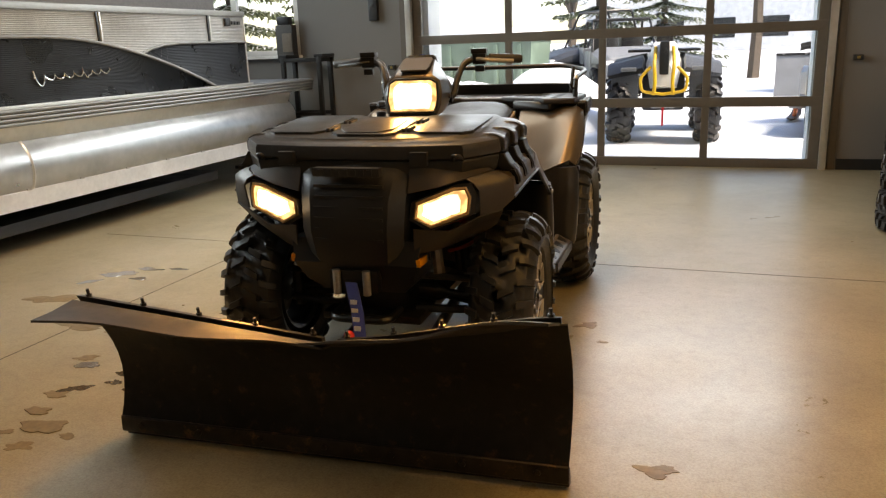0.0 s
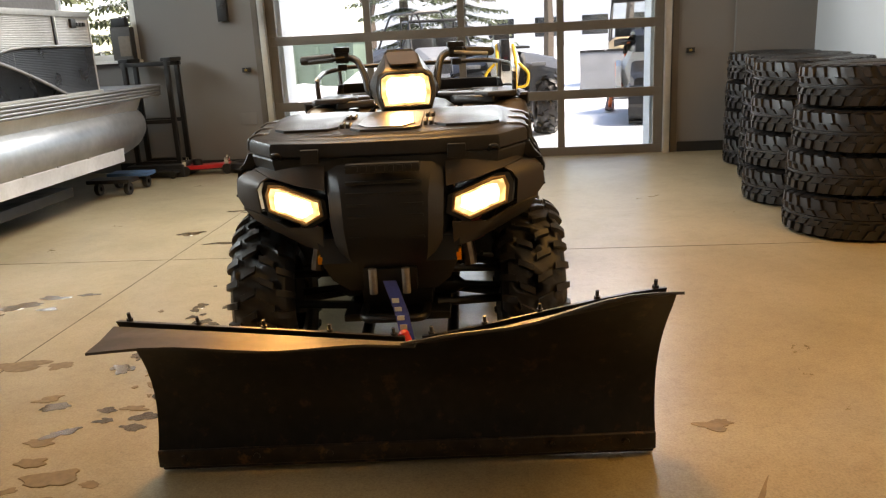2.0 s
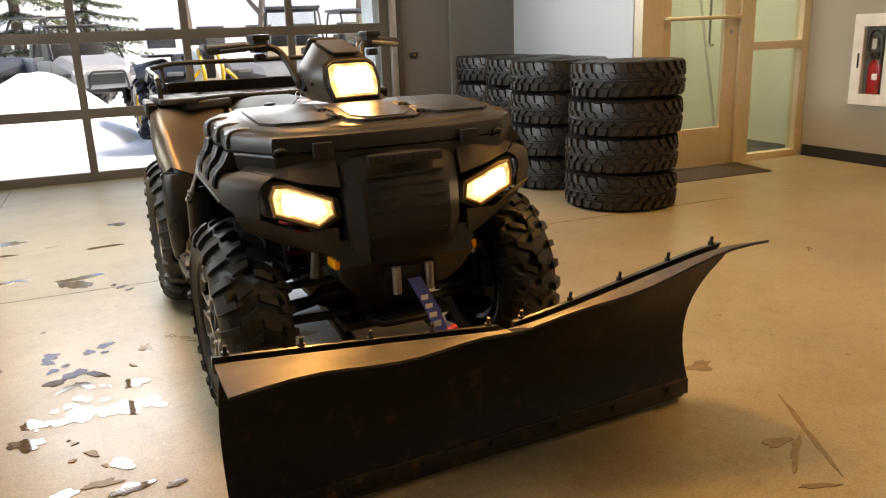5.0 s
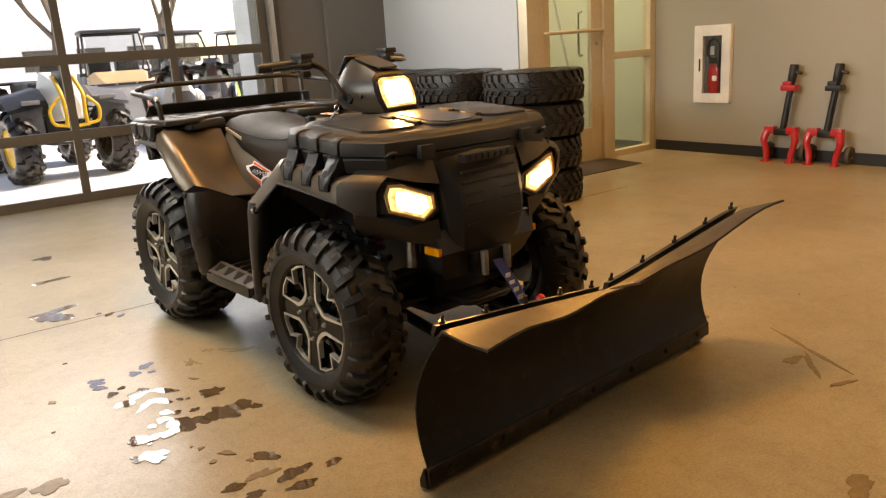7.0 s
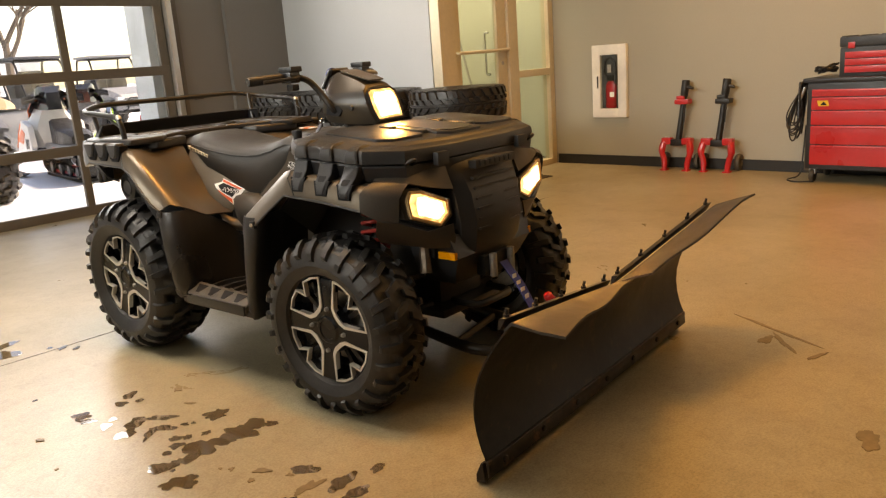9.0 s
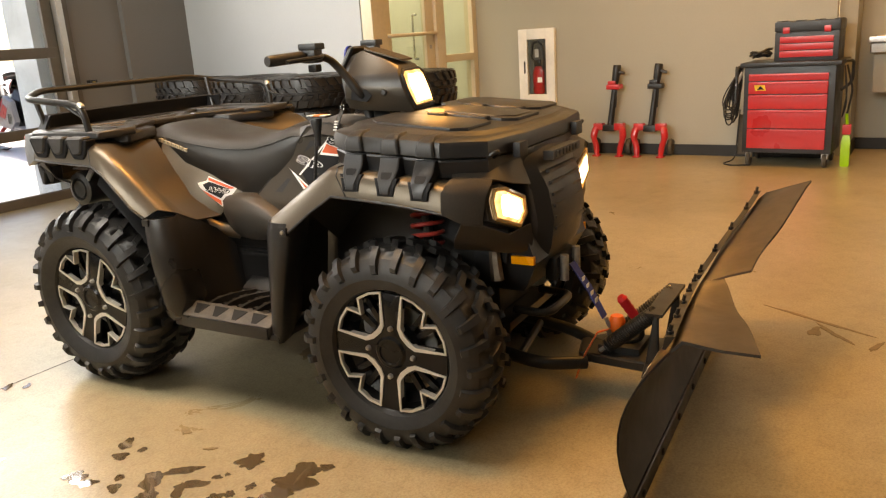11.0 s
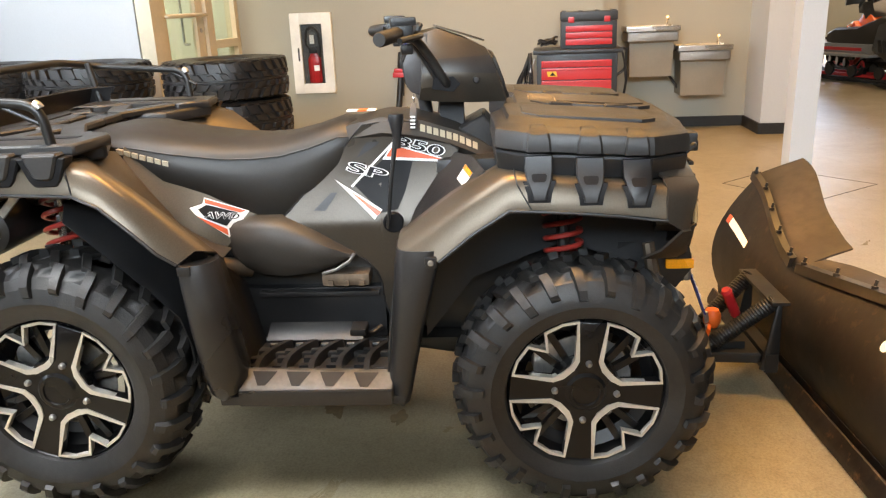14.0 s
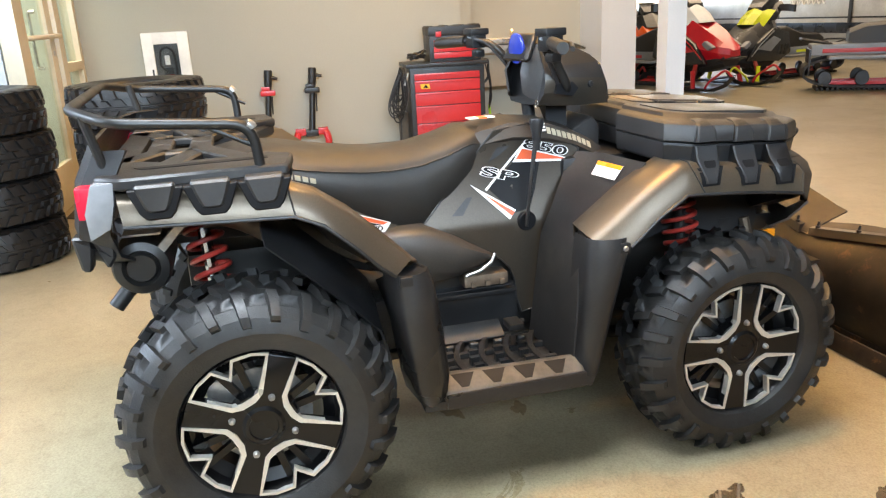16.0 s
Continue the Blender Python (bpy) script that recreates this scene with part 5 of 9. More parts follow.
part("bumper_bar", tube(nb(), rounded([(-0.11, -0.18, 0.32), (-0.11, -0.30, 0.315), (0.11, -0.30, 0.315), (0.11, -0.18, 0.32)], 0.05), 0.014, 10), BLACK_METAL, ATV, "black steel bumper loop")
for s in (-1, 1):
    def lens_at(u, z, d, s=s):
        """A point of the lamp's face: it bends back towards the outside."""
        return (s * u, -0.278 + 0.9 * max(0.0, u - 0.33) ** 2 * 4 + 0.06 * (z - 0.72) + d, z)

    hexa = [(0.218, 0.680), (0.272, 0.652), (0.396, 0.700), (0.402, 0.752), (0.390, 0.782), (0.352, 0.780), (0.224, 0.728)]
    cu, cz = 0.312, 0.718

    def grown(k, d):
        return [lens_at(cu + (u - cu) * k, cz + (z - cz) * k, d) for u, z in hexa]

    lamp = part("headlight", loft(nb(), [grown(1.24, 0.09), grown(1.30, 0.02), grown(1.22, 0.002), grown(1.06, 0.004), grown(1.02, 0.012)]), BLACK_PLASTIC, ATV, "lit angular halogen headlight in a black housing", smooth=30)
    bm = nb()
    rim_v = [bm.verts.new(p) for p in grown(0.93, 0.002)]
    mid_v = [bm.verts.new(p) for p in grown(0.70, -0.003)]
    c = bm.verts.new(lens_at(cu, cz, -0.005))
    k = len(hexa)
    for i in range(k):
        bm.faces.new((rim_v[i], rim_v[(i + 1) % k], mid_v[(i + 1) % k], mid_v[i]))
        bm.faces.new((mid_v[i], mid_v[(i + 1) % k], c)).material_index = 1
    part("lens", bm, [LENS_GLOW, LENS_CORE], lamp, "glowing warm headlight lens", smooth=15)
    part("bezel", tube(nb(), grown(0.99, 0.0), 0.007, 6, closed=True), CLEAR_PLASTIC, lamp, "clear amber-tinted lens rim")
    # dark panels round the lamp
    part("fender_cheek", sheet(mirrored([[(0.46, -0.165, 0.826), (0.503, -0.166, 0.812), (0.526, -0.163, 0.795), (0.531, -0.163, 0.736)], [(0.435, -0.212, 0.822), (0.470, -0.220, 0.806), (0.492, -0.218, 0.780), (0.498, -0.205, 0.705)], [(0.390, -0.258, 0.812), (0.418, -0.262, 0.798), (0.436, -0.255, 0.770), (0.432, -0.240, 0.688)]], s), 0.006), CHEEK, ATV, "dark cheek panel round the headlight", smooth=50)
    part("lower_cheek", sheet(mirrored([[(0.498, -0.205, 0.705), (0.432, -0.240, 0.688), (0.330, -0.272, 0.640), (0.215, -0.290, 0.645)], [(0.468, -0.165, 0.650), (0.405, -0.215, 0.630), (0.312, -0.262, 0.603), (0.215, -0.296, 0.598)], [(0.41, -0.130, 0.610), (0.350, -0.190, 0.592), (0.285, -0.245, 0.572), (0.215, -0.290, 0.562)]], s), 0.006), CHEEK, ATV, "dark lower cheek panel", smooth=50)
    part("hood_ledge", sheet(mirrored([[(0.46, -0.165, 0.828), (0.390, -0.258, 0.813), (0.300, -0.283, 0.786), (0.200, -0.292, 0.765)], [(0.42, -0.15, 0.842), (0.34, -0.225, 0.845), (0.260, -0.255, 0.845), (0.200, -0.262, 0.842)]], s), 0.006), CHEEK, ATV, "dark ledge over the headlight", smooth=50)
    part("marker", boxed((min(s * 0.224, s * 0.240), -0.310, 0.518), (max(s * 0.224, s * 0.240), -0.234, 0.544), 0.003), AMBER, ATV, "amber side reflector")
    part("tie_rod", tube(nb(), [(s * 0.25, -0.18, 0.60), (s * 0.27, -0.20, 0.47)], [0.016, 0.022], 8), EXHAUST, ATV)
    part("wheel_liner", sheet(mirrored([[(0.24, -0.22, 0.52), (0.24, -0.24, 0.70), (0.36, -0.22, 0.78)], [(0.22, 0.05, 0.60), (0.22, 0.05, 0.78), (0.38, 0.05, 0.82)], [(0.22, 0.30, 0.50), (0.22, 0.30, 0.70), (0.38, 0.30, 0.78)], [(0.22, 0.44, 0.32), (0.22, 0.44, 0.55), (0.38, 0.43, 0.68)]], s), 0.005), BLACK_PLASTIC, ATV, "black plastic inner wheel liner")

# winch and strap
fair = part("winch_fairlead", boxed((-0.09, -0.325, 0.425), (0.09, -0.285, 0.50), 0.008), BLACK_METAL, ATV, "black roller fairlead of the winch")
for s in (-1, 1):
    part("roller", tube(nb(), [(s * 0.055, -0.338, 0.42), (s * 0.055, -0.338, 0.505)], 0.014, 12), STEEL, fair)
part("winch_strap", sheet([[(-0.022, -0.345, 0.465), (0.022, -0.345, 0.465)], [(0.015, -0.39, 0.37), (0.060, -0.39, 0.37)], [(0.042, -0.435, 0.262), (0.084, -0.435, 0.262)]], 0.004), BLUE_WEB, ATV, "blue webbing winch strap")
for k in range(4):
    t = 0.30 + k * 0.13
    p = Vector((0.0, -0.3465, 0.465)).lerp(Vector((0.063, -0.4365, 0.262)), t)
    part("strap_mark", boxed((p.x - 0.012, p.y - 0.0035, p.z - 0.009), (p.x + 0.012, p.y - 0.001, p.z + 0.009)), DECAL_WHITE, ATV)
hook = part("winch_hook", tube(nb(), rounded([(0.063, -0.437, 0.262), (0.066, -0.445, 0.235), (0.085, -0.452, 0.215), (0.078, -0.455, 0.19), (0.058, -0.452, 0.195), (0.056, -0.447, 0.22)], 0.015), 0.008, 8), STEEL, ATV, "steel winch hook")
part("hook_stop", lathe(nb(), [(0.0, -0.03), (0.02, -0.03), (0.028, -0.012), (0.028, 0.012), (0.02, 0.03), (0.0, 0.03)], 16, "z", Matrix.Translation((0.088, -0.468, 0.232))), ORANGE, hook, "orange rubber hook stop")
part("hook_tag", sheet([[(0.035, -0.452, 0.228), (0.065, -0.450, 0.222)], [(-0.022, -0.432, 0.236), (0.006, -0.430, 0.232)], [(-0.046, -0.400, 0.170), (-0.024, -0.400, 0.166)], [(-0.052, -0.374, 0.100), (-0.034, -0.374, 0.096)], [(-0.050, -0.366, 0.072), (-0.036, -0.366, 0.070)]], 0.003), ORANGE, hook, "orange-red pull tag")

# front cargo box
PLAN = [(-0.455, 0.235), (-0.495, 0.17), (-0.475, -0.14), (-0.38, -0.245), (-0.16, -0.275), (0.16, -0.275), (0.38, -0.245), (0.475, -0.14), (0.495, 0.17), (0.455, 0.235), (0.20, 0.245), (0.15, 0.20), (-0.15, 0.20), (-0.20, 0.245)]


def tilt(y):
    return 0.945 + (y - 0.2) * 0.075


def boxring(scale, dz, inset=0.0):
    return [(x * scale, 0.0 + (y - 0.0) * (scale if y > 0 else scale * 0.99), tilt(y) + dz) for x, y in PLAN]


cargo = part("cargo_box", loft(nb(), [boxring(0.94, -0.102), boxring(0.972, -0.094), boxring(0.990, -0.050), boxring(0.985, -0.044)]), BLACK_PLASTIC, ATV, "black lidded front cargo box", smooth=30)
lid = part("lid", loft(nb(), [boxring(0.985, -0.042), boxring(1.003, -0.036), boxring(1.000, -0.006), boxring(0.988, 0.006), boxring(0.960, 0.012), boxring(0.900, 0.015), boxring(0.870, 0.018), boxring(0.845, 0.027), boxring(0.815, 0.029)]), GREY_PLASTIC, cargo, "ribbed lid with raised panels", smooth=32)
for x0, x1, y0, y1 in ((-0.385, -0.165, -0.165, 0.165), (-0.120, 0.120, -0.205, 0.130), (0.165, 0.385, -0.165, 0.165)):
    bm = nb()
    prism(bm, [(x0, y0 + 0.04), (x0 + 0.04, y0), (x1 - 0.03, y0), (x1, y0 + 0.03), (x1, y1 - 0.03), (x1 - 0.03, y1), (x0 + 0.04, y1), (x0, y1 - 0.04)], 0.020, 0.035, "z", 0.004, 2, place=lambda p: (p[0], p[1], p[2] + tilt(p[1])))
    part("raised_panel", bm, GREY_PLASTIC, lid)
for s in (-1, 1):
    for y in (-0.10, 0.05):
        for dx in (0.0, 0.020):
            bm = nb()
            x = s * (0.133 + dx)
            prism(bm, [(x - 0.007, y - 0.030), (x + 0.007, y - 0.030), (x + 0.007, y + 0.030), (x - 0.007, y + 0.030)], 0.024, 0.041, "z", 0.003, place=lambda p: (p[0], p[1], p[2] + tilt(p[1])))
            part("hinge_finger", bm, BLACK_PLASTIC, lid)
bm = nb()
prism(bm, [(-0.10, -0.13), (-0.06, -0.19), (0.06, -0.19), (0.10, -0.13), (0.085, 0.06), (-0.085, 0.06)], 0.034, 0.039, "z", 0.003, place=lambda p: (p[0], p[1], p[2] + tilt(p[1])))
part("centre_panel", bm, LEG_PLASTIC, lid, "smooth centre panel")
for s in (-1, 1):
    for k, y in enumerate((0.134, 0.014, -0.097)):
        z = tilt(y)
        inset = (0.0, 0.007, 0.016)[k]
        rows = [[(s * (x - inset - 0.05), y - h, z + dz), (s * (x - inset - 0.004), y - h, z + dz), (s * (x - inset), y - h + 0.005, z + dz), (s * (x - inset), y + h - 0.005, z + dz), (s * (x - inset - 0.004), y + h, z + dz), (s * (x - inset - 0.05), y + h, z + dz)] for dz, h, x in ((-0.036, 0.030, 0.505), (-0.010, 0.028, 0.506), (0.006, 0.024, 0.498), (0.016, 0.019, 0.478), (0.019, 0.015, 0.462))]
        rib = part("lid_rib", loft(nb(), rows), GREY_PLASTIC, lid, smooth=30)
        # Raised dark patch draws the shaded hollow of the rib.
        part("rib_recess", loft(nb(), [[(s * (x - inset), y - h, z + dz), (s * (x - inset), y + h, z + dz), (s * (x - inset - 0.01), y + h, z + dz), (s * (x - inset - 0.01), y - h, z + dz)] for dz, h, x in ((0.004, 0.016, 0.5005), (0.014, 0.013, 0.4845))]), BLACK_PLASTIC, rib)
        rows = [[(s * (x - 0.05), y - h, z + dz), (s * (x - 0.003), y - h, z + dz), (s * x, y - h + 0.004, z + dz), (s * x, y + h - 0.004, z + dz), (s * (x - 0.003), y + h, z + dz), (s * (x - 0.05), y + h, z + dz)] for dz, h, x in ((-0.046, 0.033, 0.503 - inset), (-0.078, 0.033, 0.513 - inset * 0.5), (-0.100, 0.029, 0.527), (-0.128, 0.019, 0.538), (-0.143, 0.016, 0.539))]
        # Proud black plate draws the shade of the notch behind the tab.
        part("tab_recess", loft(nb(), [[(s * (x - 0.02), y - h - 0.010, z + dz), (s * (x - 0.0045), y - h - 0.010, z + dz), (s * (x - 0.0045), y + h + 0.010, z + dz), (s * (x - 0.02), y + h + 0.010, z + dz)] for dz, h, x in ((-0.100, 0.029, 0.529), (-0.128, 0.019, 0.5385), (-0.150, 0.016, 0.5395))]), DECAL_BLACK, cargo)
        tab = part("side_tab", loft(nb(), rows), BLACK_PLASTIC, cargo, smooth=30)
        # No opening is cut; a raised black patch draws the slot's shade.
        part("tab_slot", loft(nb(), [[(s * (x - 0.01), y - h, z + dz), (s * x, y - h, z + dz), (s * x, y + h, z + dz), (s * (x - 0.01), y + h, z + dz)] for dz, h, x in ((-0.084, 0.015, 0.5185 - inset * 0.35), (-0.088, 0.018, 0.5205 - inset * 0.3), (-0.098, 0.016, 0.5265 - inset * 0.08), (-0.102, 0.012, 0.5290))]), DECAL_BLACK, tab, "raised black patch for the shade in the slot")
    for y in (0.205, 0.190):
        part("box_bolt", lathe(nb(), [(0.0, -0.004), (0.006, -0.003), (0.008, 0.003)], 10, "x", Matrix.Translation((s * (0.466 if y > 0.2 else 0.478), y, tilt(y) - 0.02)) @ pose(0, 0, 0, 0, 0, 35 * s) @ Matrix.Diagonal((-s, 1, 1, 1))), BLACK_METAL, cargo)
    part("lid_latch", boxed((min(s * 0.21, s * 0.27), -0.292, 0.855), (max(s * 0.21, s * 0.27), -0.268, 0.90), 0.006), BLACK_PLASTIC, cargo)
    part("latch_hook", tube(nb(), rounded([(s * 0.345, -0.242, 0.868), (s * 0.350, -0.262, 0.885), (s * 0.368, -0.256, 0.885), (s * 0.375, -0.234, 0.870)], 0.01), 0.007, 8), BLACK_PLASTIC, cargo)

# steering pod and handlebar
LX = 0.026
TURN = pose(LX, 0.34, 0, 0, 0, 9) @ pose(-LX, -0.34, 0)


def pod_ring(y, half, lean):
    """One section of the pod, from the middle of its top to the middle of its belly; it leans like the lamp's face."""
    ring = half + [(-x, z) for x, z in half[-2:0:-1]]
    return [TURN @ Vector((LX + x, y + lean * (z - 1.05), z)) for x, z in ring]


bm = nb()
sections = [(0.232, 0.36, [(0, 1.114), (0.070, 1.112), (0.098, 1.096), (0.104, 1.050), (0.101, 1.015), (0.090, 0.980), (0, 0.976)]), (0.238, 0.36, [(0, 1.126), (0.074, 1.122), (0.104, 1.102), (0.114, 1.052), (0.110, 1.012), (0.095, 0.971), (0, 0.966)]), (0.310, 0.10, [(0, 1.153), (0.070, 1.148), (0.112, 1.100), (0.133, 1.058), (0.131, 1.030), (0.100, 0.972), (0, 0.964)]), (0.400, 0.0, [(0, 1.182), (0.066, 1.178), (0.118, 1.098), (0.133, 1.065), (0.129, 1.025), (0.098, 0.978), (0, 0.970)]), (0.452, -0.1, [(0, 1.172), (0.058, 1.164), (0.105, 1.095), (0.118, 1.060), (0.115, 1.020), (0.085, 0.985), (0, 0.980)])]
loft(bm, [pod_ring(y, half, lean) for y, lean, half in sections])
for i, f in enumerate(bm.faces):
    f.material_index = (0, 0, 1, 0, 0, 2, 2, 0, 0, 1, 0, 0)[i % 12] if i < 48 else 2
bevel_edges = [e for e in bm.edges if len(e.link_faces) == 2 and e.calc_face_angle() > 0.25]
bmesh.ops.bevel(bm, geom=bevel_edges, offset=0.0035, segments=2, affect="EDGES", profile=0.6)
pod = part("steering_pod", bm, [SHROUD, LEG_PLASTIC, BLACK_PLASTIC], ATV, "bronze and black headlamp pod on the handlebar", smooth=28)
bm = nb()
loft(bm, [[TURN @ Vector((LX + x * w, y, z)) for x in (-1.0, -0.35, 0.35, 1.0)] for y, z, w in ((0.262, 1.142, 0.050), (0.300, 1.1555, 0.058), (0.385, 1.1825, 0.058), (0.398, 1.187, 0.050))], caps=False, ring=False)
bmesh.ops.recalc_face_normals(bm, faces=bm.faces)
bmesh.ops.solidify(bm, geom=bm.faces[:], thickness=0.005)
part("pod_cap", bm, BRONZE, pod, "bronze centre strip of the pod", smooth=28)
hexa = [(-0.088, 0.984), (0.088, 0.984), (0.101, 1.030), (0.096, 1.092), (0.070, 1.108), (-0.070, 1.108), (-0.096, 1.092), (-0.101, 1.030)]


def pod_face(k, d):
    return [TURN @ Vector((LX + x * k, 0.228 + d + 0.36 * ((z - 1.05) * k), 1.044 + (z - 1.044) * k)) for x, z in hexa]


bm = nb()
rim_v = [bm.verts.new(p) for p in pod_face(0.94, 0.0)]
mid_v = [bm.verts.new(p) for p in pod_face(0.76, -0.006)]
for i in range(8):
    bm.faces.new((rim_v[i], rim_v[(i + 1) % 8], mid_v[(i + 1) % 8], mid_v[i]))
bm.faces.new(mid_v).material_index = 1
part("lens", bm, [LENS_GLOW, LENS_CORE], pod, "glowing warm central headlight", smooth=15)
part("bezel", tube(nb(), pod_face(0.985, 0.001), 0.006, 6, closed=True), BLACK_PLASTIC, pod)
for s in (-1, 1):
    b_ = part("pod_bolt", lathe(nb(), [(0.0, -0.004), (0.008, -0.003), (0.011, 0.003)], 12, "x", Matrix.Diagonal((-s, 1, 1, 1))), BLACK_PLASTIC, pod)
    b_.matrix_basis = TURN @ pose(LX + s * 0.1335, 0.300, 1.038)
    # Raised black patch draws the shade inside the pod's side recess.
    part("pod_notch", loft(nb(), [[TURN @ Vector((LX + s * x, y, z)) for x, y, z in ((d, 0.425, 1.018), (d, 0.365, 1.008), (d, 0.345, 1.030), (d, 0.365, 1.050), (d, 0.420, 1.046))] for d in (0.118, 0.1345)]), DECAL_BLACK, pod, "raised black patch for the shade in the pod's recess")
    part("pod_skirt", sheet([[TURN @ Vector((LX + s * x, y, z)) for x, y, z in row] for row in (((0.065, 0.425, 1.165), (0.110, 0.440, 1.085), (0.090, 0.445, 0.995)), ((0.055, 0.455, 1.160), (0.085, 0.478, 1.085), (0.070, 0.478, 1.005)), ((0.035, 0.470, 1.145), (0.050, 0.498, 1.085), (0.045, 0.490, 1.020)))], 0.006), GREY_PLASTIC, pod, smooth=40)
bm = nb()
prism(bm, [(-0.075, 1.115), (0.075, 1.115), (0.060, 1.195), (-0.060, 1.195)], 0.455, 0.480, "y", 0.008, place=lambda p: TURN @ Vector((LX + p[0], p[1] - (p[2] - 1.15) * 0.5, p[2])))
gauge = part("gauge", bm, BLACK_PLASTIC, pod, "black instrument gauge")
part("gauge_face", lathe(nb(), [(0.0, 0.487), (0.040, 0.487), (0.046, 0.484), (0.046, 0.478)], 24, "y", TURN @ pose(LX, 0, 1.152)), material("gauge_glass", (0.02, 0.04, 0.30), 0.1, vary=0.1), gauge, "blue-black gauge glass")
part("pod_neck", loft(nb(), [[(LX + x * w, y, z) for x, y in ((-0.032, 0.32), (0.032, 0.32), (0.032, 0.39), (-0.032, 0.39))] for z, w in ((0.90, 1.3), (0.935, 1.0), (0.98, 1.1))]), DECAL_BLACK, pod)
part("steering_stem", tube(nb(), [(0.03, 0.42, 0.84), (0.03, 0.44, 1.00)], 0.020, 12), BLACK_PLASTIC, ATV)
BAR = [(0.398, 0.569, 1.166), (0.229, 0.506, 1.176), (0.172, 0.470, 1.160), (0.150, 0.425, 1.100), (0.140, 0.385, 1.032), (0.09, 0.370, 1.015)]
bar = part("handlebar", tube(nb(), rounded([TURN @ Vector((LX - x, y, z)) for x, y, z in BAR] + [TURN @ Vector((LX + x, y, z)) for x, y, z in BAR[::-1]], 0.035, 6), 0.0125, 12), BLACK_METAL, ATV, "black steel handlebar with rubber grips")
for s in (-1, 1):
    def on_bar(x, y, z, s=s):
        return TURN @ Vector((LX + s * x, y, z))

    part("grip", tube(nb(), [on_bar(0.402, 0.5705, 1.166), on_bar(0.394, 0.5675, 1.1663), on_bar(0.272, 0.522, 1.1735)], [0.016, 0.0185, 0.0185], 14), VINYL, bar, "black rubber grip")
    for nm, lo, hi, r in (("switch_block", (0.205, 0.478, 1.150), (0.262, 0.530, 1.200), 0.010), ("reservoir", (0.200, 0.470, 1.192), (0.266, 0.536, 1.214), 0.007), ("thumb_switch", (0.215, 0.480, 1.120), (0.255, 0.512, 1.146), 0.008)):
        bm = boxed(lo, hi, r)
        for v in bm.verts:
            v.co = on_bar(*v.co)
        bmesh.ops.recalc_face_normals(bm, faces=bm.faces)
        part(nm, bm, BLACK_PLASTIC, bar)
    part("lever", tube(nb(), rounded([on_bar(0.225, 0.470, 1.172), on_bar(0.265, 0.455, 1.168), on_bar(0.370, 0.520, 1.160)], 0.03), 0.0075, 8), STEEL if s > 0 else BLACK_METAL, bar, "metal brake lever")
    for dx, dy in ((0.014, 0.012), (0.004, 0.026)):
        part("cable", tube(nb(), rounded([on_bar(x + dx - 0.006 * i, y + dy, z + 0.010) for i, (x, y, z) in enumerate(BAR[1:5])], 0.03, 6), 0.0065, 8), BLACK_PLASTIC, bar)
# gear lever
lev = part("gear_lever", tube(nb(), [(-0.208, 0.538, 0.645), (-0.207, 0.520, 0.79), (-0.203, 0.502, 0.905)], [0.0055, 0.0055, 0.008], 10), BLACK_METAL, ATV, "black gear lever beside the seat")
part("knob", lathe(nb(), [(0.0, -0.05), (0.009, -0.05), (0.013, -0.01), (0.022, 0.035), (0.020, 0.044), (0.0, 0.047)], 16, "z", Matrix.Translation((-0.202, 0.499, 0.920))), BLACK_PLASTIC, lev)
ring_ = part("key_ring", tube(nb(), [(-0.100 + 0.010 * math.cos(k * math.pi / 6), 0.457, 0.990 + 0.012 * math.sin(k * math.pi / 6)) for k in range(12)], 0.0018, 6, closed=True), CHROME, ATV, "chrome key ring with a black fob")
part("fob_strap", sheet([[(-0.105, 0.450, 0.980), (-0.103, 0.466, 0.980)], [(-0.130, 0.449, 0.955), (-0.128, 0.468, 0.955)], [(-0.150, 0.449, 0.915), (-0.148, 0.468, 0.915)]], 0.003), BLACK_PLASTIC, ring_)
for k in range(4):
    part("fob_bar", boxed((-0.1440 - 0.0042 * k, 0.452, 0.9435 - 0.009 * k), (-0.1390 - 0.0042 * k, 0.465, 0.9485 - 0.009 * k)), DECAL_WHITE, ring_)

pedal = part("foot_pedal", boxed((-0.34, 0.60, 0.372), (-0.275, 0.645, 0.392), 0.006), BLACK_METAL, ATV, "black foot brake pedal")
part("pedal_arm", tube(nb(), rounded([(-0.30, 0.62, 0.375), (-0.27, 0.60, 0.345), (-0.24, 0.57, 0.36)], 0.02), 0.009, 8), BLACK_METAL, pedal)

# headlight beams
ATV_M = pose(-0.81, 3.116, 0, 0, 0, 2.47)
for nm, p, q, w in (("headlight_beam", (-0.33, -0.37, 0.715), (-0.45, -3.2, 0.45), 7), ("headlight_beam", (0.33, -0.37, 0.715), (0.45, -3.2, 0.45), 7), ("pod_beam", (LX, 0.165, 1.04), (LX, -3.2, 0.8), 4)):
    spot_lamp(nm, ATV_M @ Vector(p), ATV_M @ Vector(q), w, (1.0, 0.52, 0.15), 125, 0.6, 0.04)

# ---- snow plough ----
PLOW = thing("snow_plough", "worn black steel snow plough blade mounted before the quad bike", "plough", pose(-0.81, 3.116, 0, 0, 0, 2.47))
RUSTY = material("scuffed_black_blade", (0.0085, 0.008, 0.0075), 0.45, 0.0, spec=0.22, grain=30, vary=0.3, blot=5, blotch=0.4, bump=0.12, dust=((0.085, 0.048, 0.025), 17, 0.57, 0.74, 0.6))
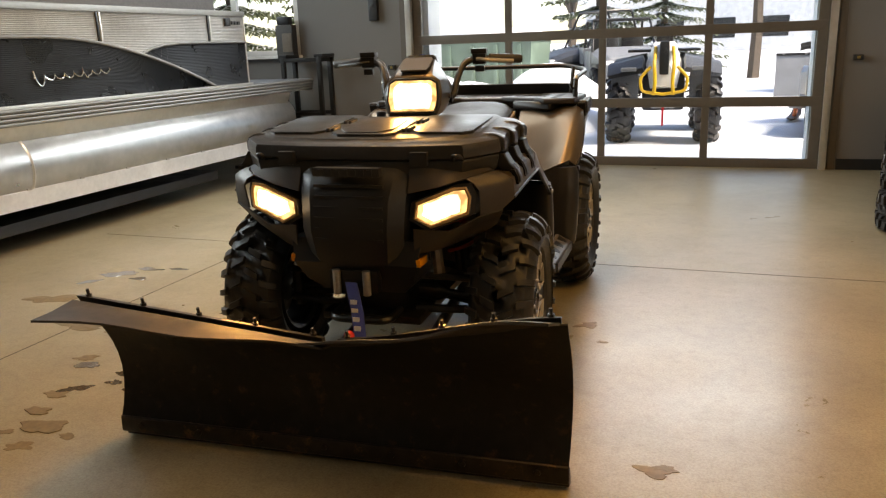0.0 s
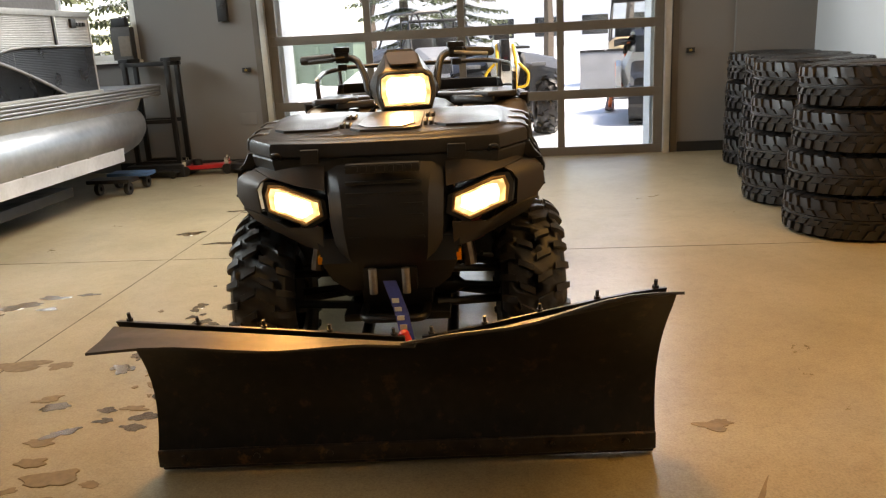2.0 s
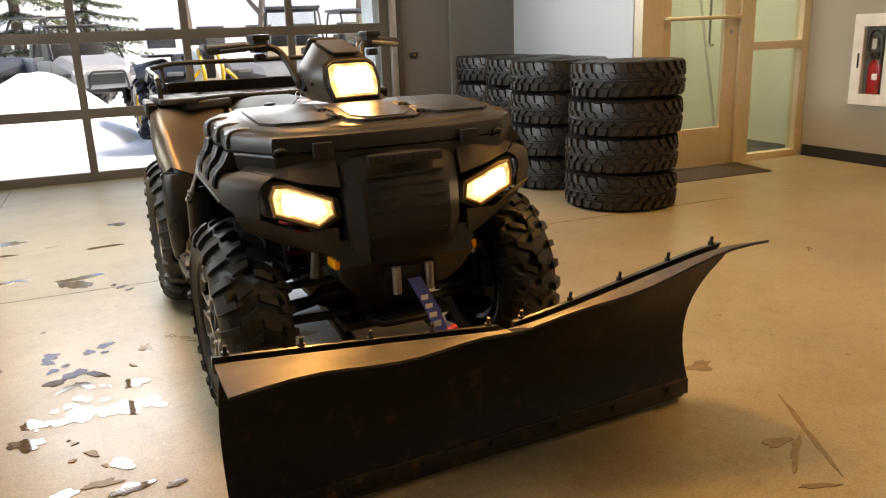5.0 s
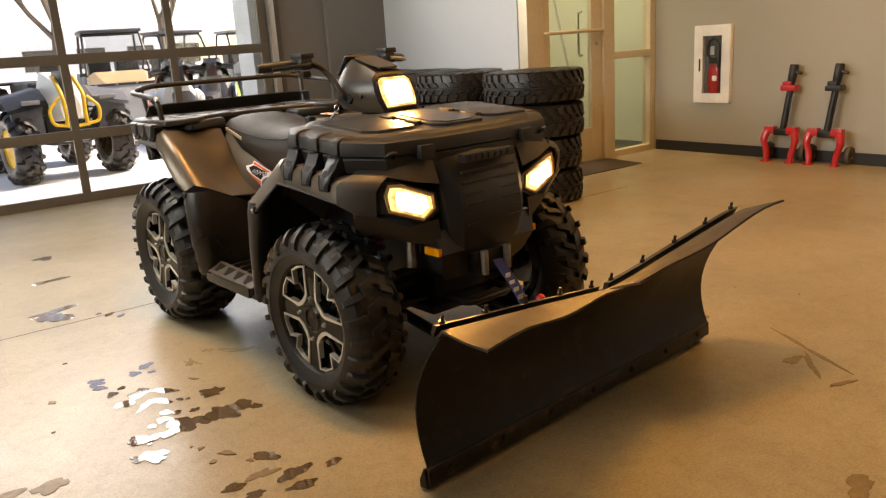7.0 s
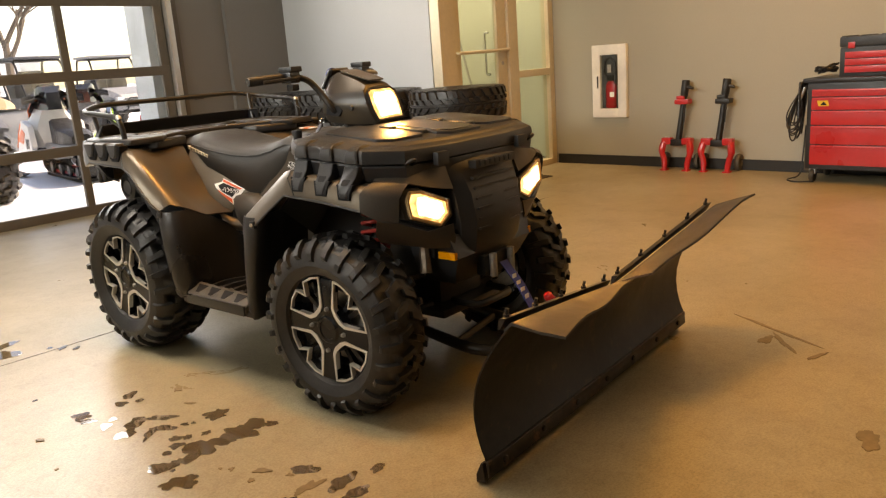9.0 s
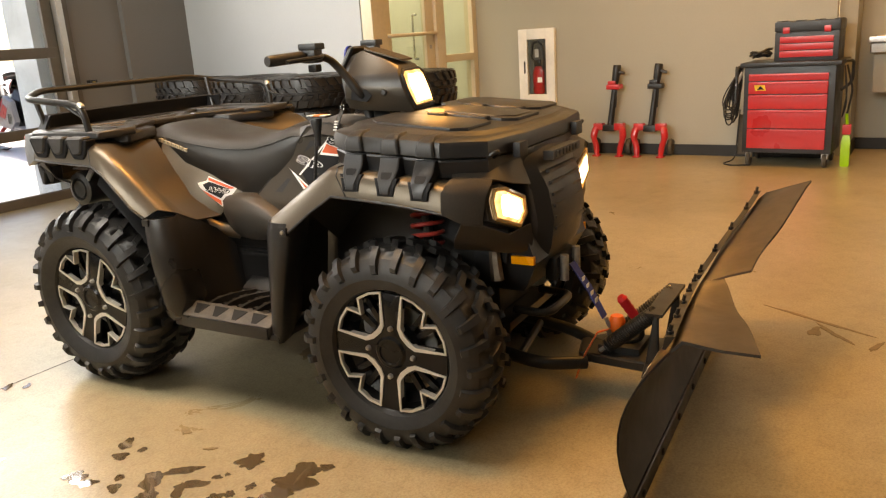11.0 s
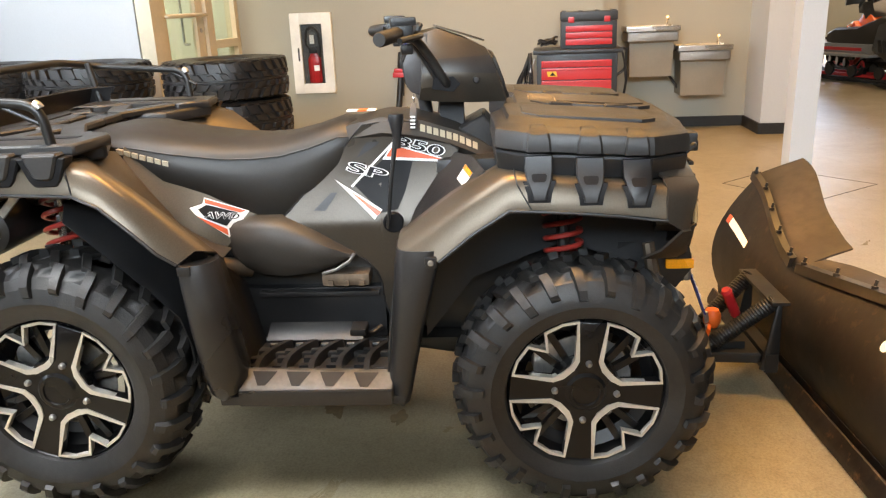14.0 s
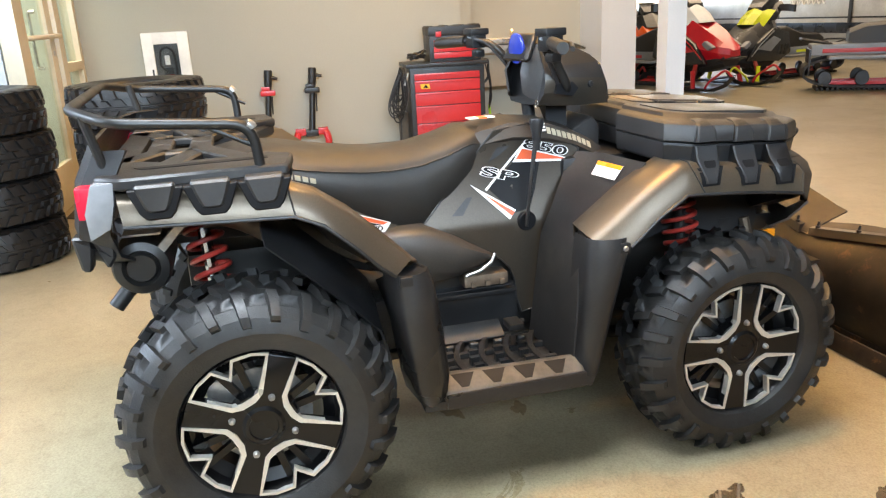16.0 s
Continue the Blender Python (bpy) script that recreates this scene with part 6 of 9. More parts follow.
EDGE = material("rusty_cutting_edge", (0.016, 0.011, 0.008), 0.5, 0.3, grain=25, vary=0.6, blot=9, blotch=0.5, bump=0.3, dust=((0.16, 0.08, 0.035), 20, 0.56, 0.70, 0.8))
FLAP = material("dusty_rubber_flap", (0.022, 0.019, 0.016), 0.6, spec=0.35, grain=25, vary=0.2, blot=4, blotch=0.35, bump=0.15, dust=((0.060, 0.050, 0.040), 7, 0.45, 0.72, 0.7))


def lean(x):
    """The blade stands slightly askew: its one end lies further forward."""
    return -0.0250 * (0.797 - x)


def blade_y(t, x):
    """Profile of the mouldboard: t runs from the foot to the top."""
    return lean(x) - 0.705 + 0.050 * math.sin(math.pi * min(1.0, t * 1.02) ** 0.9) - 0.120 * t ** 2.4


def blade_top(x):
    """Height of the upper edge along the blade."""
    if x > 0.10:
        u = min(1.0, (x - 0.10) / 0.70)
        return 0.405 + 0.150 * (3 * u ** 2 - 2 * u ** 3) * 0.6 + 0.150 * 0.4 * u
    u = min(1.0, (0.10 - x) / 0.79)
    return 0.405 + 0.115 * u


XS = [-0.678 + 1.473 * i / 24 for i in range(25)]
TS = [i / 10 for i in range(11)]
rows = [[(x + (0.016 if x > 0.7 else -0.0) * t, blade_y(t * blade_top(x) / 0.53, x), 0.075 + t * (blade_top(x) - 0.075)) for t in TS] for x in XS]
blade = part("mouldboard", sheet(rows, 0.005), RUSTY, PLOW, "curved black steel mouldboard", smooth=50)
bm = nb()
prism(bm, [(-0.700, 0.032), (-0.692, 0.028), (-0.684, 0.085), (-0.698, 0.085)], -0.680, 0.797, "x", 0.003, place=lambda p: (p[0], p[1] - 0.010 + lean(p[0]), p[2]))
edge = part("cutting_edge", bm, EDGE, PLOW, "rusty bolted cutting edge")
# Bar reaches almost to the floor to block light under the blade.
bm = nb()
prism(bm, [(-0.656, 0.004), (-0.656, 0.030), (-0.676, 0.072), (-0.684, 0.070), (-0.690, 0.012)], -0.678, 0.795, "x", 0.003, place=lambda p: (p[0], p[1] + lean(p[0]), p[2]))
part("foot_bar", bm, EDGE, edge, "rusty bar along the foot of the blade")
for i in range(7):
    part("edge_bolt", lathe(nb(), [(0.0, -0.722), (0.010, -0.720), (0.011, -0.714)], 8, "y", Matrix.Translation((-0.60 + i * 0.218, 0.004 + lean(-0.60 + i * 0.218), 0.060))), EDGE, edge)



def flap(x0, x1, y_lift0, y_lift1, reach0, reach1, over=0.03):
    rows = []
    for i in range(13):
        t = i / 12
        x = x0 + (x1 - x0) * t
        top = blade_top(x)
        y = blade_y(top / 0.53, x)
        lift, reach = y_lift0 + (y_lift1 - y_lift0) * t, reach0 + (reach1 - reach0) * t
        wave = 0.008 * math.sin(3.2 * math.pi * t)
        rows.append([(x, y + over, top - 0.022), (x, y + 0.004, top + 0.004), (x, y - reach * 0.5, top + lift * 0.6 + wave), (x, y - reach, top + lift + wave)])
    return sheet(rows, 0.007)


part("rubber_flap", flap(0.085, 0.790, 0.055, 0.062, 0.130, 0.150), FLAP, PLOW, "dusty black rubber snow flap", smooth=50)
part("rubber_flap", flap(0.115, -0.690, 0.014, 0.000, 0.050, 0.160), FLAP, PLOW, "dusty black rubber snow flap", smooth=50)
for x0, x1 in ((0.13, 0.79), (0.08, -0.69)):
    rows = []
    for i in range(9):
        x = x0 + (x1 - x0) * i / 8
        top = blade_top(x)
        y = blade_y(top / 0.53, x) + 0.032
        rows.append([(x, y - 0.012, top + 0.012), (x, y + 0.010, top + 0.008), (x, y + 0.016, top - 0.022), (x, y + 0.008, top - 0.022)])
    strip = part("clamp_strip", loft(nb(), rows), BLACK_METAL, PLOW, "steel strip bolted along the flap")
    for i in range(5):
        x = x0 + (x1 - x0) * (0.04 + 0.92 * i / 4)
        top = blade_top(x)
        y = blade_y(top / 0.53, x) + 0.032
        part("flap_bolt", tube(nb(), [(x, y + 0.002, top + 0.008), (x, y + 0.002, top + 0.018), (x, y + 0.002, top + 0.018), (x, y - 0.002, top + 0.034)], [0.009, 0.009, 0.005, 0.005], 8), BLACK_METAL, strip)
# pivot, brackets
bm = nb()
prism(bm, [(-0.615, 0.10), (-0.585, 0.105), (-0.60, 0.17), (-0.625, 0.335), (-0.64, 0.335), (-0.645, 0.10)], -0.045, -0.033, "x", 0.003)
prism(bm, [(-0.615, 0.10), (-0.585, 0.105), (-0.60, 0.17), (-0.625, 0.335), (-0.64, 0.335), (-0.645, 0.10)], 0.233, 0.245, "x", 0.003)
box(bm, (-0.06, -0.655, 0.328), (0.26, -0.60, 0.338), 0.003)
box(bm, (-0.05, -0.64, 0.10), (0.25, -0.60, 0.16), 0.006)
part("pivot_frame", bm, BLACK_METAL, PLOW, "black welded pivot frame")
bm = nb()
prism(bm, [(-0.02, -0.60), (0.22, -0.60), (0.20, -0.40), (0.12, -0.33), (0.0, -0.36)], 0.115, 0.150, "z", 0.006)
box(bm, (0.03, -0.56, 0.150), (0.17, -0.42, 0.172), 0.006)
part("pivot_plate", bm, BLACK_METAL, PLOW, "black steel pivot plate")
for s, x in ((-1, -0.13), (1, 0.19)):
    part("push_tube", tube(nb(), rounded([(0.06 + (x - 0.06) * 0.5, -0.40, 0.13), (x, -0.28, 0.145), (x * 1.0, 0.10, 0.205), (x, 0.50, 0.27)], 0.06), 0.022, 12), BLACK_METAL, PLOW, "black steel push tube")
part("cross_tube", tube(nb(), [(-0.13, -0.20, 0.16), (0.19, -0.15, 0.165)], 0.014, 10), BLACK_METAL, PLOW)
for x0, x1 in ((0.02, -0.02), (0.17, 0.225)):
    sp = part("return_spring", coil(nb(), (x0, -0.455, 0.175), (x1, -0.625, 0.330), 0.022, 24, 0.0042, 6, 12), BLACK_METAL, PLOW, "black coil return spring")
    part("spring_core", tube(nb(), [(x0, -0.455, 0.175), (x1, -0.625, 0.330)], 0.0185, 12), BLACK_METAL, sp)
    part("spring_eye", tube(nb(), [(x0, -0.43, 0.155), (x0, -0.46, 0.18)], 0.008, 8), STEEL, sp)
han = part("angle_lever", tube(nb(), rounded([(0.06, -0.46, 0.165), (0.10, -0.555, 0.185), (0.095, -0.545, 0.245), (0.055, -0.500, 0.330)], 0.03), 0.009, 10), BLACK_METAL, PLOW, "lever with a red ribbed grip")
g0, g1 = Vector((0.098, -0.548, 0.235)), Vector((0.048, -0.492, 0.345))
part("grip", tube(nb(), [g0.lerp(g1, i / 12) for i in range(13)], [0.013, 0.017, 0.0155, 0.018, 0.0155, 0.018, 0.0155, 0.018, 0.0155, 0.018, 0.0165, 0.018, 0.012], 14), RED_PAINT, han, "red rubber grip")


def on_back(x, t, lift=0.007):
    top = blade_top(x)
    return (x, blade_y(t * top / 0.53, x) + lift, 0.075 + t * (top - 0.075))


def back_patch(x0, x1, t0, t1, mat, nm, lb=""):
    rows = [[on_back(x0 + (x1 - x0) * i / 3, t0 + (t1 - t0) * j / 3) for j in range(4)] for i in range(4)]
    part(nm, loft(nb(), rows, ring=False), mat, blade, lb)


back_patch(0.50, 0.72, 0.62, 0.68, DECAL_WHITE, "back_sticker", "white sticker with a red end")
back_patch(0.725, 0.76, 0.62, 0.68, DECAL_RED, "back_sticker")
def back_t(x, z):
    return (z - 0.075) / (blade_top(x) - 0.075)


for k in range(7):
    x = -0.492 - 0.0205 * k
    back_patch(x, x - 0.0145, back_t(x, 0.367), back_t(x, 0.385), DECAL_WHITE, "name_bar")
bm = nb()
bm.faces.new([bm.verts.new(on_back(-0.460 + 0.017 * math.cos(a), back_t(-0.46, 0.378 + 0.016 * math.sin(a)))) for a in [2 * math.pi * i / 16 for i in range(16)]])
part("round_mark", bm, DECAL_WHITE, blade)

# ---- floor joints and water ----
JOINT = material("dark_saw_cut", (0.05, 0.042, 0.033), 0.8, vary=0.2)
for nm_, x0, y0, x1, y1 in (("a", -3.8, 4.78, 2.4, 4.78), ("b", -2.49, -8.0, -2.49, 8.3), ("c", 2.25, 1.89, 2.70, 1.40), ("d", 2.25, 1.89, 1.70, 1.49), ("e", 1.70, 1.49, 2.15, 0.92), ("f", 2.15, 0.92, 2.70, 1.40)):
    d = Vector((x1 - x0, y1 - y0, 0)).normalized()
    q = Vector((-d.y, d.x, 0)) * (0.002 if nm_ in "ab" else 0.004)
    a, b = Vector((x0, y0, 0)), Vector((x1, y1, 0))
    bm = nb()
    prism(bm, [(p.x, p.y) for p in (a + q, b + q, b - q, a - q)], 0.0002, 0.0012, "z")
    single("floor_joint", bm, JOINT, "dark saw-cut joint in the concrete", "joint", kind="structure", smooth=None)
WATER = bpy.data.materials.new("meltwater_film")
WATER.use_nodes = True
wb = WATER.node_tree.nodes["Principled BSDF"]
wb.inputs["Base Color"].default_value = (0.12, 0.085, 0.048, 1)
wb.inputs["Roughness"].default_value, wb.inputs["IOR"].default_value = 0.03, 2.5
wb.inputs["Specular IOR Level"].default_value = 0.75
wnz = WATER.node_tree.nodes.new("ShaderNodeTexNoise")
wnz.inputs["Scale"].default_value = 14
wbp = WATER.node_tree.nodes.new("ShaderNodeBump")
wbp.inputs["Strength"].default_value, wbp.inputs["Distance"].default_value = 0.02, 0.002
WATER.node_tree.links.new(wnz.outputs["Fac"], wbp.inputs["Height"])
WATER.node_tree.links.new(wbp.outputs[0], wb.inputs["Normal"])
DAMP = material("damp_concrete", (0.20, 0.145, 0.075), 0.5, grain=40, vary=0.2, blotch=0.2, bump=0.05)


def puddle(x, y, rx, ry, turn, seed, mat, rough=0.6):
    """A flat film of water with a ragged outline."""
    rnd = random.Random(seed)
    off = rnd.uniform(0, 50)
    n = 40
    pts = []
    for i in range(n):
        a = 2 * math.pi * i / n
        r = 1 + rough * (noise.noise((math.cos(a) * 1.1 + off, math.sin(a) * 1.1, 0)) * 1.2 + 0.35 * noise.noise((math.cos(a) * 3.0 + off, math.sin(a) * 3.0, 7)))
        u, v = rx * r * math.cos(a), ry * r * math.sin(a)
        c, q = math.cos(radians(turn)), math.sin(radians(turn))
        pts.append((x + c * u - q * v, y + q * u + c * v))
    bm = nb()
    up = (seed % 37) * 0.00006
    lo = [bm.verts.new((px, py, 0.0005)) for px, py in pts]
    hi = [bm.verts.new((x + (px - x) * 0.97, y + (py - y) * 0.97, 0.0014 + up)) for px, py in pts]
    c = bm.verts.new((x, y, 0.0014 + up))
    for i in range(n):
        bm.faces.new((lo[i], lo[(i + 1) % n], hi[(i + 1) % n], hi[i]))
        bm.faces.new((hi[i], hi[(i + 1) % n], c))
    wet = mat is WATER
    return single("puddle" if wet else "damp_stain", bm, mat, "shallow meltwater puddle on the concrete" if wet else "dark damp stain on the concrete", "puddle" if wet else "stain", group="puddles beside the quad bike" if wet else "damp stains", smooth=20)


FILM_SIDE = (  # beside the front wheel
    (-1.949, 3.908, 0.036, 0.029, -51), (-1.953, 3.837, 0.035, 0.021, -52), (-1.887, 3.773, 0.017, 0.016, -52), (-1.935, 3.738, 0.018, 0.025, -51), (-1.808, 3.882, 0.025, 0.023, -52), (-1.753, 3.93, 0.022, 0.027, -52),
    (-1.73, 3.936, 0.017, 0.027, -51), (-1.746, 3.849, 0.017, 0.016, -52), (-1.852, 3.67, 0.034, 0.05, -51), (-1.915, 3.617, 0.031, 0.037, -51), (-1.778, 3.633, 0.057, 0.021, -51), (-1.856, 3.545, 0.015, 0.051, -50),
    (-1.814, 3.541, 0.049, 0.02, -51), (-1.83, 3.426, 0.023, 0.018, -50), (-1.859, 3.376, 0.026, 0.022, -50), (-1.799, 3.398, 0.015, 0.017, -50), (-1.746, 3.372, 0.016, 0.015, -51), (-1.754, 3.501, 0.016, 0.011, -51))
FILM_FRONT = (  # before the front wheel
    (-1.728, 3.484, 0.009, 0.009, -50), (-1.828, 3.278, 0.056, 0.065, -50), (-1.739, 3.276, 0.054, 0.04, -51), (-1.667, 3.277, 0.053, 0.046, -50), (-1.606, 3.283, 0.043, 0.043, -51), (-1.569, 3.238, 0.024, 0.019, -52),
    (-1.635, 3.472, 0.04, 0.037, -52), (-1.653, 3.459, 0.034, 0.018, -52), (-1.907, 3.353, 0.016, 0.015, -50), (-1.907, 3.268, 0.02, 0.016, -50), (-1.967, 3.279, 0.049, 0.03, -50), (-1.951, 3.228, 0.007, 0.008, -53),
    (-1.974, 3.138, 0.051, 0.029, -50), (-2.011, 3.149, 0.028, 0.021, -50), (-1.944, 3.14, 0.024, 0.021, -50))
FILM_REAR = (  # behind the rear wheel
    (-1.892, 4.922, 0.078, 0.037, -53), (-1.936, 4.945, 0.023, 0.029, -53), (-1.658, 4.766, 0.014, 0.027, -54), (-1.624, 4.7, 0.014, 0.023, -54), (-1.695, 4.822, 0.014, 0.015, -55), (-1.992, 4.223, 0.009, 0.01, -54))
FILM_BAY = (  # across the bay
    (-1.88, 4.95, 0.081, 0.05, -51), (-2.93, 3.96, 0.1, 0.05, 20), (-2.82, 4.08, 0.08, 0.03, 0), (-3.0, 3.78, 0.07, 0.03, 35), (-2.76, 3.9, 0.05, 0.025, 10), (-2.66, 4.12, 0.05, 0.02, 10),
    (-1.87, 5.05, 0.11, 0.035, 15), (-2.25, 5.16, 0.13, 0.03, 5), (-2.62, 5.45, 0.09, 0.05, 10), (-2.31, 6.13, 0.12, 0.05, 0), (-1.72, 5.72, 0.12, 0.025, 8), (-2.55, 6.16, 0.08, 0.025, 0),
    (-1.65, 6.35, 0.05, 0.05, 0), (-2.3, 5.8, 0.07, 0.02, 0))
FILM_NEAR = (  # towards the blade
    (-1.68, 2.73, 0.055, 0.028, 20), (-1.82, 2.70, 0.035, 0.018, 0), (-1.93, 2.61, 0.05, 0.025, 30), (-2.06, 2.81, 0.055, 0.03, 15), (-1.86, 2.78, 0.035, 0.02, 0), (-1.70, 2.65, 0.05, 0.022, -15),
    (-1.56, 2.70, 0.03, 0.018, 10), (-1.70, 2.88, 0.038, 0.027, -47))
DAMP_NEAR = (  # towards the blade
    (-1.97, 2.55, 0.05, 0.028, 0), (-2.13, 2.87, 0.06, 0.025, 20), (-1.76, 2.79, 0.05, 0.02, 0))
DAMP_SIDE = (  # beside the front wheel
    (-2.124, 3.832, 0.015, 0.013, -50), (-2.177, 3.564, 0.006, 0.006, -48), (-1.603, 3.809, 0.015, 0.016, -53), (-1.784, 2.988, 0.028, 0.014, -50), (-1.839, 2.966, 0.011, 0.011, -49), (-1.749, 2.894, 0.011, 0.008, -49),
    (-1.835, 3.077, 0.008, 0.01, -50), (-1.856, 3.11, 0.005, 0.005, -53), (-1.645, 3.647, 0.019, 0.007, -53))
DAMP_BAY = (  # across the bay
    (-1.8, 2.33, 0.08, 0.045, 10), (-1.92, 2.42, 0.05, 0.028, 0), (-1.76, 2.2, 0.06, 0.03, 20), (-1.66, 2.3, 0.035, 0.02, 0), (-1.9, 2.26, 0.03, 0.018, 30), (-2.46, 3.18, 0.12, 0.05, 10),
    (-2.95, 3.48, 0.14, 0.06, 15), (-2.26, 3.18, 0.06, 0.04, 0), (0.225, 2.63, 0.045, 0.03, 0), (-0.16, 3.8, 0.05, 0.03, 30), (-0.07, 3.61, 0.02, 0.012, 0), (0.26, 2.66, 0.03, 0.018, 0),
    (0.2, 2.13, 0.17, 0.010, 62), (0.07, 2.05, 0.09, 0.012, 40), (0.06, 2.12, 0.05, 0.02, 5), (0.0, 1.9, 0.06, 0.010, -20), (-0.59, 1.58, 0.07, 0.03, 10), (-0.91, 3.88, 0.065, 0.035, 10))
DAMP_DOOR = (  # towards the door
    (-0.98, 3.66, 0.045, 0.022, 0),)
for i, (x, y, rx, ry, t) in enumerate(FILM_SIDE + FILM_FRONT + FILM_REAR + FILM_BAY + FILM_NEAR):
    puddle(x, y, rx, ry, t, i, WATER)
for i, (x, y, rx, ry, t) in enumerate(DAMP_SIDE + DAMP_BAY + DAMP_DOOR + DAMP_NEAR):
    puddle(x, y, rx, ry, t, 100 + i, DAMP, 0.7)

# ---- stacked tyres ----
show_tyre = [mesh_of(nm, bm, SHOWROOM_RUBBER, 30) for nm, bm in zip(("carcass", "tread"), block_tyre(0.387, 0.245, 0.178, 29, 0.020))]
random.seed(4)
for cx, cy, slant in ((1.655, 5.10, 0.03), (1.67, 6.00, 0.04), (1.85, 6.79, 0.03), (1.945, 7.585, 0.0)):
    for k in range(4):
        dx, dy, spin = random.uniform(-0.015, 0.015), random.uniform(-0.012, 0.012), random.uniform(0, 360)
        m = pose(cx + dx + slant * k / 3, cy + dy, 0.124 + 0.246 * k) @ pose(0, 0, 0, random.uniform(-0.8, 0.8), 90 + random.uniform(-0.8, 0.8), spin) @ pose(0, 0, 0, spin)
        t = thing("tyre", "new black off-road tyre lying flat in a stack of four", "tyre", m, "stacked tyres")
        for me in show_tyre:
            new(me.name.split(".")[0], me).parent = t

# ---- pontoon boat ----
SILVER_RIB = material("ribbed_silver_panel", (0.55, 0.54, 0.52), 0.38, 0.7, grain=30, vary=0.06, bump=0.02)
BLACK_RIB = material("ribbed_black_panel", (0.022, 0.026, 0.032), 0.3, 0.4, grain=30, vary=0.08, bump=0.02)
TUBE_ALU = material("satin_pontoon_aluminium", (0.46, 0.455, 0.44), 0.36, 0.85, grain=14, vary=0.08, blot=2.5, blotch=0.12, bump=0.04)
GREY_VINYL = material("grey_boat_cover", (0.14, 0.14, 0.145), 0.7, vary=0.1)
# Darker copy of ALU: the shade on the boat's trim is in its colour.
SHADED_ALU = material("satin_trim_aluminium", (0.30, 0.295, 0.28), 0.5, 0.8, grain=25, vary=0.06, bump=0.02)
boat = thing("pontoon_boat", "silver and black pontoon boat resting on low dollies", "boat", pose(-3.9, 0, 0))
Y0, Y1 = -1.5, 6.88


def ribbed(y0, y1, z0f, z1f, mat, nm, lb, pitch=0.0125, x=0.0):
    """A corrugated fence skin between two edge curves."""
    rows = []
    n = int((z1f(0.5) - z0f(0.5)) / pitch) + 1
    k = 24
    for i in range(k + 1):
        t = i / k
        y = y0 + (y1 - y0) * t
        a, b = z0f(t), z1f(t)
        row = []
        for j in range(2 * n + 1):
            z = a + (b - a) * j / (2 * n)
            row.append((x + (0.0035 if j % 2 else 0.0), y, z))
        rows.append(row)
    return part(nm, loft(nb(), rows, ring=False), mat, boat, lb, smooth=None)


part("fence_core", boxed((-0.05, Y0, 0.945), (-0.004, Y1, 1.55)), BLACK_RIB, boat)


def arc_z(y):
    """The dark panel's upper edge, falling towards the bow in a long arc."""
    if y < 4.6:
        return 1.375
    u = (y - 4.6) / 1.75
    return 1.375 - 0.42 * min(1.0, u) ** 1.7


ribbed(Y0, 6.34, lambda t: 0.955, lambda t: max(0.957, arc_z(Y0 + (6.34 - Y0) * t)), BLACK_RIB, "dark_panel", "ribbed black side panel", x=0.004)
ribbed(5.35, Y1, lambda t: 0.955, lambda t: 1.325 if t > 0.3 else 1.235 + 0.3 * t, BLACK_RIB, "dark_panel", "ribbed black bow panel", x=0.001)
ribbed(Y0, Y1, lambda t: 0.96, lambda t: 1.548, SILVER_RIB, "silver_panel", "ribbed silver upper side panel", x=-0.002)
for y0, z0, y1, z1 in ((Y0, 1.375, 4.6, 1.375),):
    pts = [(0.012, Y0, 1.378), (0.012, 4.6, 1.378)] + [(0.012, 4.6 + 1.75 * i / 10, arc_z(4.6 + 1.75 * i / 10) + 0.004) for i in range(1, 11)]
    part("trim_arc", tube(nb(), pts, 0.013, 8), SHADED_ALU, boat, "satin aluminium trim arc")
part("trim_arc", tube(nb(), [(0.010, 5.48, 1.245), (0.010, 5.60, 1.285), (0.010, 5.75, 1.312), (0.010, 5.95, 1.325), (0.010, Y1, 1.325)], 0.011, 8), SHADED_ALU, boat)
for y in (5.087, 6.36, 3.2):
    part("divider", boxed((-0.002, y - 0.022, 1.33), (0.010, y - 0.006, 1.55), 0.003), BLACK_RIB, boat)
    part("divider", boxed((-0.002, y + 0.006, 1.33), (0.010, y + 0.022, 1.55), 0.003), ALU, boat)
part("top_rail", boxed((-0.06, Y0, 1.548), (0.018, Y1 + 0.015, 1.595), 0.010), SHADED_ALU, boat, "aluminium top rail")
part("corner_post", boxed((-0.06, Y1 - 0.006, 0.94), (0.008, Y1 + 0.012, 1.56), 0.004), ALU, boat)
part("bow_fence", boxed((-2.3, Y1 - 0.03, 0.945), (-0.06, Y1 + 0.005, 1.56)), BLACK_RIB, boat, "dark bow fence and gate")
part("seat_back", boxed((-0.75, Y0, 1.40), (-0.08, 6.6, 1.72), 0.05, 3), GREY_VINYL, boat, "grey covered lounge seat")
part("bottom_rail", boxed((-0.05, Y0, 0.925), (0.020, Y1 + 0.05, 0.957), 0.006), ALU, boat)
# deck edge extrusions and deck
for k in range(4):
    z = 0.922 - 0.028 * k
    part("deck_rail", tube(nb(), [(0.030 - 0.004 * k, Y0, z), (0.030 - 0.004 * k, 8.02, z)], 0.0135, 10), SHADED_ALU, boat, "ribbed aluminium deck edge")
part("deck", boxed((-2.45, Y0, 0.84), (0.012, 8.05, 0.938), 0.01), material("grey_marine_vinyl", (0.20, 0.205, 0.21), 0.55, vary=0.1), boat, "grey bow deck")
